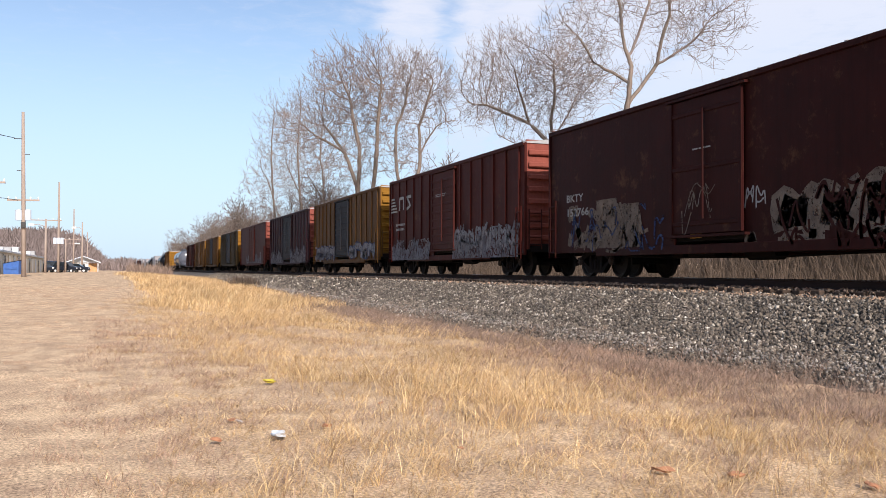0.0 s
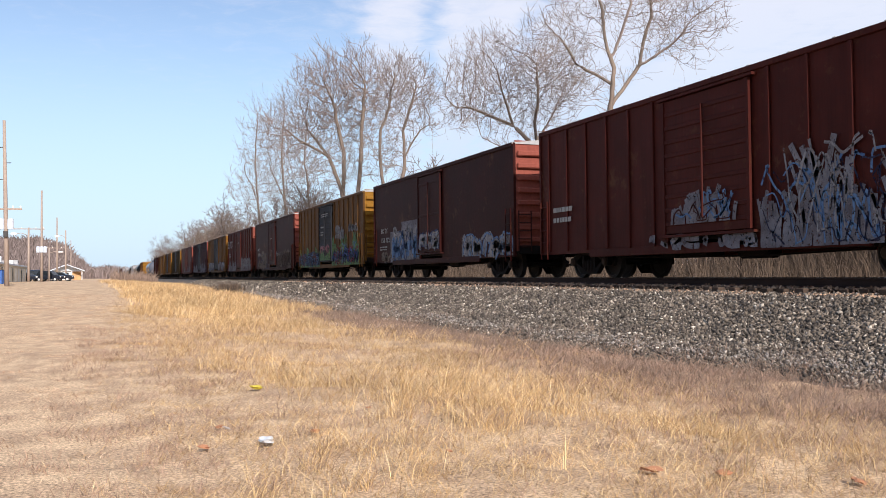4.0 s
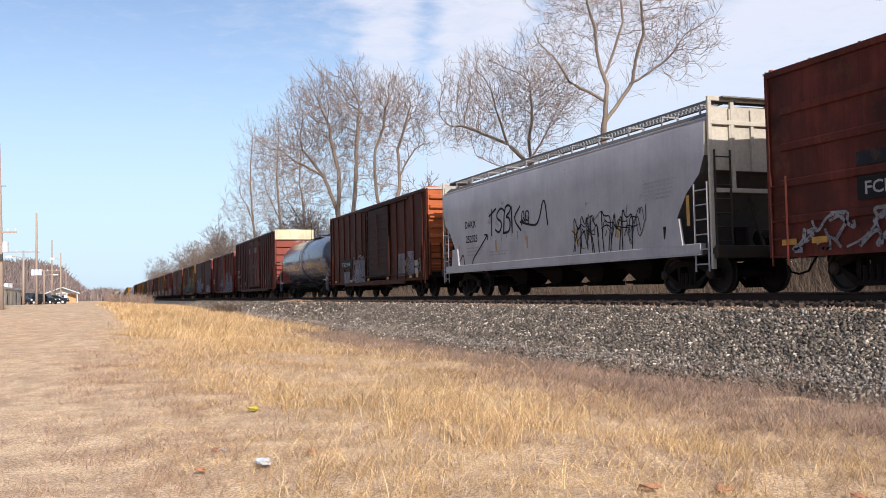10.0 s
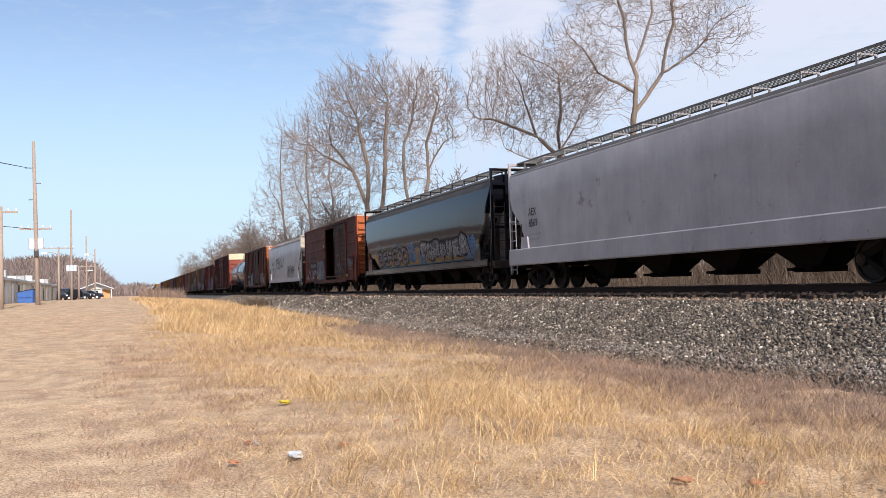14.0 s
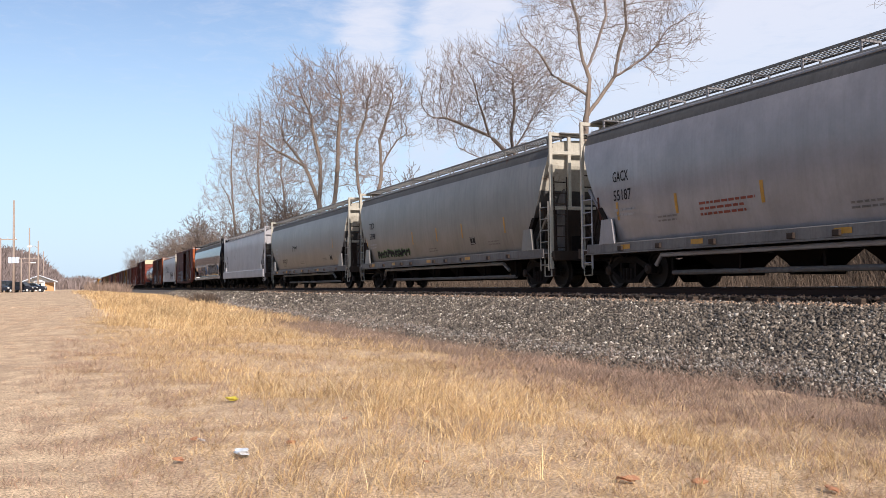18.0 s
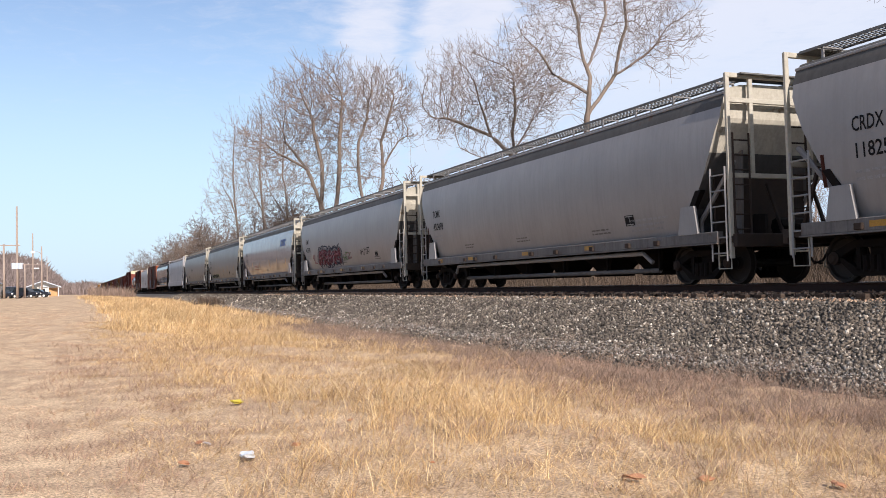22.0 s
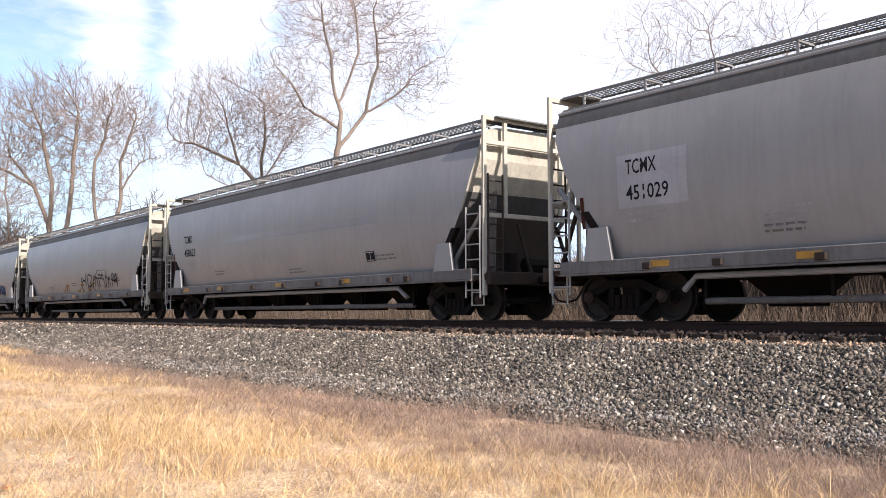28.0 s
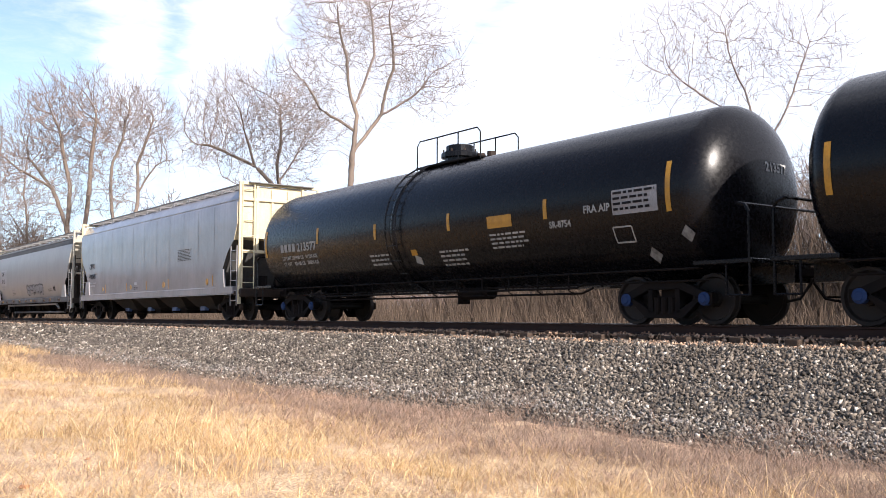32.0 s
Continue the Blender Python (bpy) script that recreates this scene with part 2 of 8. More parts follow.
tan_spray = surface("faded_tan_spray_paint", (0.19, 0.155, 0.125), (0.09, 0.068, 0.056), worn=0.1, spec=0.08, rough=0.75, scale=2.2, fine=30, amount=0.45, bump=0)
black_ink = surface("black_lettering", (0.015, 0.015, 0.017), spec=0.08, rough=0.6, scale=6, fine=40, bump=0)
blue_spray = surface("blue_spray_paint", (0.02, 0.03, 0.085), (0.05, 0.09, 0.19), worn=0.3, spec=0.08, rough=0.6, scale=2, fine=30, bump=0)
light_blue_spray = surface("light_blue_spray_paint", (0.12, 0.21, 0.36), (0.05, 0.10, 0.21), worn=0.15, spec=0.08, rough=0.6, scale=2, fine=30, bump=0)
green_spray = surface("green_spray_paint", (0.10, 0.19, 0.07), (0.05, 0.11, 0.06), worn=0.08, spec=0.08, rough=0.6, scale=2, fine=30, bump=0)
royal_blue = surface("bright_blue_spray_paint", (0.045, 0.075, 0.26), (0.03, 0.045, 0.15), worn=0.2, spec=0.08, rough=0.6, scale=2, fine=30, bump=0)
navy_spray = surface("navy_black_spray_paint", (0.012, 0.014, 0.035), (0.03, 0.035, 0.07), worn=0.25, spec=0.08, rough=0.6, scale=2, fine=30, bump=0)
door_brown = paint("patchy_brown_door_paint", (0.04, 0.0125, 0.009), second=(0.014, 0.0065, 0.0055), rust=0.2, streak=0.85, patchy=0.5)
red_spray = surface("red_spray_paint", (0.16, 0.02, 0.03), (0.08, 0.015, 0.025), worn=0.3, spec=0.08, rough=0.6, scale=2, fine=30, bump=0)
pink_spray = surface("pink_spray_paint", (0.32, 0.14, 0.16), (0.22, 0.08, 0.1), worn=0.3, spec=0.08, rough=0.6, scale=2, fine=30, bump=0)
logo_blue = surface("logo_blue_paint", (0.03, 0.09, 0.32), rough=0.5, scale=2, fine=30, bump=0)
yellow_mark = surface("yellow_reflector", (0.44, 0.215, 0.013), rough=0.45, scale=6, fine=40, bump=0)
placard_white = surface("grey_white_placard", (0.24, 0.24, 0.235), (0.10, 0.10, 0.10), rough=0.7, scale=9, fine=40, amount=0.5, bump=0, spec=0.1)
patch_grey = surface("primer_patch", (0.30, 0.30, 0.31), rough=0.6, scale=2, fine=30, bump=0)
soil = surface("dry_grass_ground", (0.58, 0.43, 0.28), (0.32, 0.224, 0.152), rough=0.95, spec=0.1, scale=1.9, amount=0.45, fine=38, fine_amount=0.6, bump=0.05, rust=0.3, rust_colour=(0.40, 0.26, 0.16), stretch=(1, 0.8, 1))
straw = surface("dry_straw", (0.56, 0.40, 0.19), (0.44, 0.30, 0.18), rough=0.85, scale=0.3, amount=0.3, fine=4, fine_amount=0.2, bump=0, palette=[(0, (0.15, 0.085, 0.05)), (0.35, (0.43, 0.27, 0.125)), (0.7, (0.66, 0.435, 0.195)), (1, (0.90, 0.70, 0.41))])
lawn = surface("dormant_lawn_blades", (0.50, 0.37, 0.23), (0.36, 0.25, 0.17), rough=0.9, scale=0.9, amount=0.38, fine=4, fine_amount=0.2, bump=0, palette=[(0, (0.20, 0.12, 0.08)), (0.35, (0.51, 0.32, 0.2)), (0.7, (0.69, 0.455, 0.29)), (1, (0.92, 0.74, 0.53))])
weed_mat = surface("brown_dead_weeds", (0.27, 0.192, 0.145), (0.155, 0.106, 0.082), rough=0.9, scale=0.6, amount=0.4, fine=4, bump=0, per_island=0.4)
mauve_weed = surface("reddish_tan_weeds", (0.37, 0.245, 0.17), (0.23, 0.15, 0.112), rough=0.9, scale=0.6, amount=0.4, fine=4, bump=0, per_island=0.4)
bark = surface("pale_winter_bark", (0.225, 0.175, 0.138), (0.105, 0.08, 0.064), rough=0.9, scale=1.5, fine=14, bump=0.5, stretch=(1, 1, 0.35))
twig_mat = surface("winter_twigs", (0.32, 0.255, 0.218), (0.19, 0.15, 0.128), rough=0.9, scale=0.8, fine=10, bump=0)
wood_twigs = surface("grey_brown_wood_twigs", (0.19, 0.145, 0.12), (0.115, 0.088, 0.074), rough=0.9, scale=0.8, fine=10, bump=0)
brush_mat = surface("grey_brown_brush", (0.105, 0.073, 0.05), (0.055, 0.039, 0.029), rough=0.95, scale=0.3, fine=5, fine_amount=0.3, bump=0, per_island=0.35)
wood_hill = surface("distant_bare_woods", (0.19, 0.148, 0.136), (0.13, 0.104, 0.098), rough=1.0, scale=0.15, fine=2, fine_amount=0.4, bump=0, per_island=0.3)
plastic = surface("crumpled_white_plastic", (0.62, 0.66, 0.70), rough=0.4, scale=8, amount=0.1, fine=40, bump=0.2)
leaf_red = surface("fallen_leaf", (0.42, 0.20, 0.10), (0.28, 0.12, 0.07), rough=0.8, scale=6, fine=30, bump=0.1)
dull_paper = surface("weathered_paper", (0.46, 0.41, 0.38), rough=0.8, scale=8, fine=40)
yellow_litter = surface("yellow_wrapper", (0.55, 0.45, 0.05), rough=0.6, scale=8, fine=40)
pole_wood = surface("weathered_pole_wood", (0.36, 0.285, 0.235), (0.24, 0.19, 0.16), rough=0.9, scale=1.5, fine=20, stretch=(1, 1, 0.2))
beige_wall = surface("beige_block_wall", (0.66, 0.62, 0.53), (0.52, 0.48, 0.41), rough=0.9, scale=0.6, fine=6)
pale_roof = surface("pale_metal_roof", (0.55, 0.60, 0.66), (0.45, 0.50, 0.56), rough=0.5, scale=0.6, fine=6)
white_trim = surface("white_trim", (0.78, 0.78, 0.76), rough=0.7, scale=2, fine=10, amount=0.15)
dark_glass = surface("dark_window", (0.02, 0.025, 0.03), rough=0.15, scale=2, fine=10, bump=0)
dumpster_blue = surface("dumpster_blue_paint", (0.05, 0.14, 0.42), rough=0.5, scale=2, fine=12, amount=0.3)
car_dark = surface("dark_car_paint", (0.02, 0.024, 0.035), rough=0.25, scale=2, fine=12)
car_blue = surface("blue_car_paint", (0.05, 0.12, 0.30), rough=0.3, scale=2, fine=12)
tyre_rubber = surface("tyre_rubber", (0.02, 0.02, 0.02), rough=0.8, scale=6, fine=30)
orange_wall = surface("tan_orange_siding", (0.55, 0.32, 0.15), rough=0.8, scale=1, fine=8)
wire_mat = surface("cable_black", (0.03, 0.03, 0.03), rough=0.6, scale=6, fine=30, bump=0)

# ---- mesh helpers ----
def mesh_of(name, bm, *materials, smooth=False):
    me = bpy.data.meshes.new(name)
    if smooth:
        for f in bm.faces:
            f.smooth = True
    bm.to_mesh(me)
    bm.free()
    for m in materials:
        me.materials.append(m)
    return me


def part(name, bm, material, parent=None, label="", smooth=False, at=None):
    """ONE mesh object under a thing or part; bm may also be a mesh that is shared with others."""
    me = bm if isinstance(bm, bpy.types.Mesh) else mesh_of(name, bm, material, smooth=smooth)
    ob = new(name, me)
    ob.parent = parent
    if at is not None:
        ob.matrix_basis = at
    return tagged(ob, label)


def thing(name, label, category, group="", at=None):
    ob = new(name)
    ob.empty_display_size = 0.2
    if at is not None:
        ob.matrix_basis = at
    return tagged(ob, label, category, group)


def box(bm, x0, x1, y0, y1, z0, z1):
    v = [bm.verts.new(p) for p in ((x0, y0, z0), (x1, y0, z0), (x1, y1, z0), (x0, y1, z0), (x0, y0, z1), (x1, y0, z1), (x1, y1, z1), (x0, y1, z1))]
    for f in ((3, 2, 1, 0), (4, 5, 6, 7), (0, 1, 5, 4), (1, 2, 6, 5), (2, 3, 7, 6), (3, 0, 4, 7)):
        bm.faces.new([v[k] for k in f])
    return v


def boxes(*dims):
    bm = bmesh.new()
    for d in dims:
        box(bm, *d)
    return bm


def softened(bm, width=0.015, segments=1):
    bmesh.ops.bevel(bm, geom=list(bm.edges), offset=width, segments=segments, affect="EDGES", profile=0.5)
    return bm


def tube(bm, pts, r, n=6, closed_ends=True):
    """A round bar through the points; r may be one radius or one for each point."""
    pts = [Vector(p) for p in pts]
    rings = []
    rr = r if isinstance(r, (list, tuple)) else [r] * len(pts)
    for k, p in enumerate(pts):
        d = (pts[min(k + 1, len(pts) - 1)] - pts[max(k - 1, 0)]).normalized()
        u = d.orthogonal().normalized() if abs(d.z) > 0.9 else d.cross(Vector((0, 0, 1))).normalized()
        w = d.cross(u)
        rings.append([bm.verts.new(p + rr[k] * (math.cos(2 * math.pi * a / n) * u + math.sin(2 * math.pi * a / n) * w)) for a in range(n)])
    for a, b in zip(rings, rings[1:]):
        for k in range(n):
            bm.faces.new((a[k], a[(k + 1) % n], b[(k + 1) % n], b[k]))
    if closed_ends:
        bm.faces.new(rings[0][::-1])
        bm.faces.new(rings[-1])
    return bm


def lathe_y(bm, profile, n=32, cx=0.0, cz=0.0):
    """Turn (radius, y) rows about a line along y."""
    rings = []
    for r, y in profile:
        if r < 1e-4:
            rings.append([bm.verts.new((cx, y, cz))])
        else:
            rings.append([bm.verts.new((cx + r * math.cos(2 * math.pi * a / n), y, cz + r * math.sin(2 * math.pi * a / n))) for a in range(n)])
    for a, b in zip(rings, rings[1:]):
        for k in range(n):
            q = [a[k % len(a)], a[(k + 1) % len(a)], b[(k + 1) % len(b)], b[k % len(b)]]
            q = list(dict.fromkeys(q))
            if len(q) > 2:
                bm.faces.new(q)
    return bm


def lathe_x(bm, profile, n=24, cy=0.0, cz=0.0):
    """Turn (radius, x) rows about a line along x."""
    rings = []
    for r, x in profile:
        rings.append([bm.verts.new((x, cy + max(r, 1e-3) * math.cos(2 * math.pi * a / n), cz + max(r, 1e-3) * math.sin(2 * math.pi * a / n))) for a in range(n)])
    for a, b in zip(rings, rings[1:]):
        for k in range(n):
            bm.faces.new((a[k], a[(k + 1) % n], b[(k + 1) % n], b[k]))
    return bm


def plate(bm, outline, x0, x1):
    """An outline of (y, z) points, given thickness from x0 to x1."""
    a = [bm.verts.new((x0, y, z)) for y, z in outline]
    b = [bm.verts.new((x1, y, z)) for y, z in outline]
    bm.faces.new(a)
    bm.faces.new(b[::-1])
    for k in range(len(a)):
        j = (k + 1) % len(a)
        bm.faces.new((a[j], a[k], b[k], b[j]))
    return bm


def raw_mesh(name, verts, faces_flat, corners, material):
    """A mesh from numpy arrays in which all faces have the same number of corners."""
    me = bpy.data.meshes.new(name)
    verts = np.asarray(verts, np.float32)
    faces_flat = np.asarray(faces_flat, np.int32).ravel()
    count = len(faces_flat) // corners
    me.vertices.add(len(verts))
    me.vertices.foreach_set("co", verts.ravel())
    me.loops.add(len(faces_flat))
    me.loops.foreach_set("vertex_index", faces_flat)
    me.polygons.add(count)
    me.polygons.foreach_set("loop_start", np.arange(count, dtype=np.int32) * corners)
    me.update(calc_edges=True)
    me.materials.append(material)
    return me


def smooth_step(a, b, x):
    k = np.clip((np.asarray(x, float) - a) / (b - a), 0, 1)
    return k * k * (3 - 2 * k)

# ---- ground, embankment and track ----
TRACK_X = 14.3


def ground_z(x, y):
    """The height of the field: low beside the embankment, rising gently towards the yards ahead."""
    x, y = np.asarray(x, float), np.asarray(y, float)
    rise = smooth_step(18, 100, y) * (1.05 - 0.55 * smooth_step(0, 10, x)) + 0.35 * smooth_step(100, 260, y) * smooth_step(0, 10, x)
    z = -1.48 + rise + 0.05 * np.sin(x * 0.9 + 1.3) * np.cos(y * 0.35) + 0.03 * np.sin(x * 2.3 + y * 1.1)
    far_side = smooth_step(17.5, 24, x)
    z = z * (1 - far_side) + far_side * (-0.75 + 0.02 * np.sin(y * 0.7))
    return z + 2.5 * smooth_step(32, 90, x)


xs = np.concatenate([[-2500, -1200, -600, -300, -150, -90, -60, -45, -35, -28], np.arange(-22, -8, 1.0), np.arange(-8, 12, 0.4), np.arange(12, 30, 1.0), [34, 40, 50, 70, 100, 160, 300, 700, 2500]])
ys = np.concatenate([[-400, -150, -80, -40, -20, -10], np.arange(-5, 30, 0.5), np.arange(30, 70, 1.0), np.arange(70, 140, 3.0), [150, 165, 180, 210, 250, 320, 450, 700, 1200, 2200, 4000]])
gx, gy = np.meshgrid(xs, ys)
rough_near = np.array([noise.noise((a * 0.9, b * 0.9, 0)) * 0.035 + noise.noise((a * 2.3, b * 2.3, 3)) * 0.015 for a, b in zip(gx.ravel(), gy.ravel())])
gz = ground_z(gx, gy).ravel() + rough_near * (np.abs(gx.ravel()) < 30) * (np.abs(gy.ravel()) < 150)
w_, h_ = len(xs), len(ys)
idx = np.arange(w_ * h_).reshape(h_, w_)
quads = np.stack([idx[:-1, :-1], idx[:-1, 1:], idx[1:, 1:], idx[1:, :-1]], -1).reshape(-1, 4)
ground = new("ground", raw_mesh("ground", np.stack([gx.ravel(), gy.ravel(), gz], -1), quads, 4, soil))
ground.data.polygons.foreach_set("use_smooth", np.ones(len(quads), bool))
tagged(ground, "dry tan winter grass field, sloping gently", "ground", kind="structure")

# embankment of crushed stone: shoulder, slope and a low bench at its foot
SECTION = [(9.1, -1.62), (9.75, -1.36), (10.6, -1.12), (11.6, -0.70), (12.35, -0.37), (12.68, -0.315), (13.1, -0.262), (14.3, -0.235), (15.85, -0.235), (16.3, -0.32), (17.6, -0.85), (18.6, -1.1)]
sec = np.array(SECTION)


def bed_z(x, y):
    lift = np.maximum(0, ground_z(9.4, y) + 1.5) * np.clip((12.2 - np.asarray(x)) / 2.8, 0, 1)
    return np.interp(x, sec[:, 0], sec[:, 1]) + lift


by = np.concatenate([[-400, -200, -100, -50, -20], np.arange(-10, 60, 0.6), np.arange(60, 160, 4.0), [200, 300, 500, 900, 2000, 3800]])
bx = np.unique(np.concatenate([sec[:, 0], np.arange(9.1, 12.6, 0.25)]))
bgx, bgy = np.meshgrid(bx, by)
bgz = bed_z(bgx, bgy) + np.array([noise.noise((a * 3, b * 3, 9)) * 0.04 for a, b in zip(bgx.ravel(), bgy.ravel())]).reshape(bgx.shape) * (bgx < 12.4)
bi = np.arange(bgx.size).reshape(bgx.shape)
bq = np.stack([bi[:-1, :-1], bi[:-1, 1:], bi[1:, 1:], bi[1:, :-1]], -1).reshape(-1, 4)
bed = new("ballast_bed", raw_mesh("ballast_bed", np.stack([bgx.ravel(), bgy.ravel(), bgz.ravel()], -1), bq, 4, ballast_bed))
tagged(bed, "grey crushed stone railway embankment", "embankment", kind="structure")

# rails: head, web and foot drawn along the whole line
RAIL = [(-0.075, -0.18), (0.075, -0.18), (0.075, -0.168), (0.012, -0.145), (0.009, -0.045), (0.036, -0.035), (0.036, -0.004), (0.03, 0.0), (-0.03, 0.0), (-0.036, -0.004), (-0.036, -0.035), (-0.009, -0.045), (-0.012, -0.145), (-0.075, -0.168)]
for sx in (-0.755, 0.755):
    bm = bmesh.new()
    stations = [-400, -100, -20, 0, 20, 40, 80, 200, 600, 3500]
    rings = [[bm.verts.new((TRACK_X + sx + x, y, z)) for x, z in RAIL] for y in stations]
    for a, b in zip(rings, rings[1:]):
        for k in range(len(RAIL)):
            j = (k + 1) % len(RAIL)
            f = bm.faces.new((a[k], b[k], b[j], a[j]))
            f.material_index = 1 if k in (6, 7, 8) else 0
    rail = new("rail", mesh_of("rail", bm, rail_rust, rail_top))
    tagged(rail, "rusty steel rail with a polished top", "rail", "rails of the track", "structure")

# crossties: the near ones singly, each with its tie plates and spikes
track_base = thing("railroad_ties", "weathered wooden crossties half sunk in ballast", "railway track")
track_base["kind"] = "structure"
tie_me = mesh_of("tie", softened(boxes((-1.60, 1.38, -0.115, 0.115, -0.36, -0.185)), 0.012), tie_wood)
plate_me = mesh_of("tie_plate", softened(boxes((-0.19, 0.19, -0.09, 0.09, -0.186, -0.168), (-0.13, -0.10, -0.06, -0.035, -0.17, -0.135), (-0.13, -0.10, 0.035, 0.06, -0.17, -0.135), (0.10, 0.13, -0.06, -0.035, -0.17, -0.135)), 0.004), plate_rust)
anchor_me = mesh_of("rail_anchor", softened(boxes((-0.10, 0.10, 0.118, 0.15, -0.21, -0.15)), 0.006), plate_rust)
random.seed(5)
y = -6.0
far_ties = []
while y < 420:
    if y < 112:
        t = part("tie", tie_me, None, track_base, at=pose(TRACK_X + random.uniform(-0.12, 0.08), y, random.uniform(-0.015, 0.008), 0, 0, random.uniform(-1.2, 1.2)))
        if y < 62:
            part("tie_plate", plate_me, None, t, at=pose(-0.755, 0, 0.001))
            part("tie_plate", plate_me, None, t, at=pose(0.755, 0, 0.001))
            if random.random() < 0.6:
                part("rail_anchor", anchor_me, None, t, at=pose(-0.755, 0, 0))
    else:
        far_ties.append((TRACK_X - 1.32, TRACK_X + 1.32, y - 0.11, y + 0.11, -0.36, -0.19))
    y += 0.50 + random.uniform(-0.02, 0.02)
rest = part("distant_ties", boxes(*far_ties), tie_wood, track_base)
rest["kind"] = "stuff"


def scatter_stones(name, label, count, x_of, y_of, size, seed, z_of, mat):
    """Angular stones: sharp eight-faced lumps, each turned, squashed and sunk a little."""
    rng = np.random.default_rng(seed)
    base = np.array([(-1.3, 0, 0), (1.3, 0, 0), (0, -1.3, 0), (0, 1.3, 0), (0, 0, -1.2), (0, 0, 1.2)], float)
    fc = np.array([(0, 2, 5), (2, 1, 5), (1, 3, 5), (3, 0, 5), (2, 0, 4), (1, 2, 4), (3, 1, 4), (0, 3, 4)])
    x, y_ = x_of(rng, count), y_of(rng, count)
    sz = size(rng, count, y_)
    v = base[None] * (1 + rng.uniform(-0.3, 0.3, (count, 6, 3))) + rng.uniform(-0.45, 0.45, (count, 6, 3))
    v *= (sz[:, None] * rng.uniform([0.7, 0.5, 0.4], [1.25, 1.0, 0.85], (count, 3)))[:, None, :]
    q = rng.normal(size=(count, 4))
    q /= np.linalg.norm(q, axis=1)[:, None]
    a, b, c, d = q.T
    R = np.stack([1 - 2 * (c * c + d * d), 2 * (b * c - a * d), 2 * (b * d + a * c), 2 * (b * c + a * d), 1 - 2 * (b * b + d * d), 2 * (c * d - a * b),
                  2 * (b * d - a * c), 2 * (c * d + a * b), 1 - 2 * (b * b + c * c)], -1).reshape(-1, 3, 3)
    v = np.einsum("nij,nkj->nki", R, v)
    z = z_of(x, y_) + sz * rng.uniform(-0.1, 0.9, count)
    v += np.stack([x, y_, z], -1)[:, None, :]
    faces = (fc[None] + (np.arange(count) * 6)[:, None, None]).reshape(-1, 3)
    ob = new(name, raw_mesh(name, v.reshape(-1, 3), faces, 3, mat))
    return tagged(ob, label, "gravel", kind="stuff")


def slope_x(rng, n):
    return 9.45 + 3.3 * rng.random(n) ** 0.88


scatter_stones("ballast_stones", "grey and white crushed ballast stones on the slope", 92000, slope_x, lambda r, n: 4 + 40 * r.random(n) ** 1.25,
               lambda r, n, y_: 0.013 + 0.024 * r.random(n) ** 1.7 + 0.0005 * y_, 11, bed_z, stone_mat)
scatter_stones("ballast_stones_further", "grey crushed ballast stones along the far stretch", 9000, slope_x, lambda r, n: 44 + 76 * r.random(n) ** 1.3,
               lambda r, n, y_: 0.045 + 0.035 * r.random(n), 12, bed_z, stone_mat)
scatter_stones("cribs_ballast", "ballast stones between the ties", 3500, lambda r, n: 13.1 + 2.6 * r.random(n), lambda r, n: 2 + 45 * r.random(n),
               lambda r, n, y_: 0.022 + 0.02 * r.random(n), 13, lambda x, y_: np.full_like(x, -0.265), stone_mat)

scatter_stones("rusty_shoulder_gravel", "rust stained gravel and chips round the tie ends", 9500, lambda r, n: 12.46 + 0.44 * r.random(n), lambda r, n: 3 + 62 * r.random(n) ** 1.3,
               lambda r, n, y_: 0.012 + 0.016 * r.random(n) + 0.0004 * y_, 15, lambda x, y_: bed_z(x, y_) + 0.015 + 0.085 * smooth_step(12.74, 12.82, x), rusty_chips)
scatter_stones("fine_gravel", "pale fine gravel washed down to the embankment's foot", 3800, lambda r, n: 9.98 + 0.14 * r.normal(size=n).clip(-1.6, 2), lambda r, n: 5 + 60 * r.random(n) ** 1.5,
               lambda r, n, y_: 0.010 + 0.012 * r.random(n) + 0.0005 * y_, 14, lambda x, y_: bed_z(x, y_) + 0.03, gravel_pale)


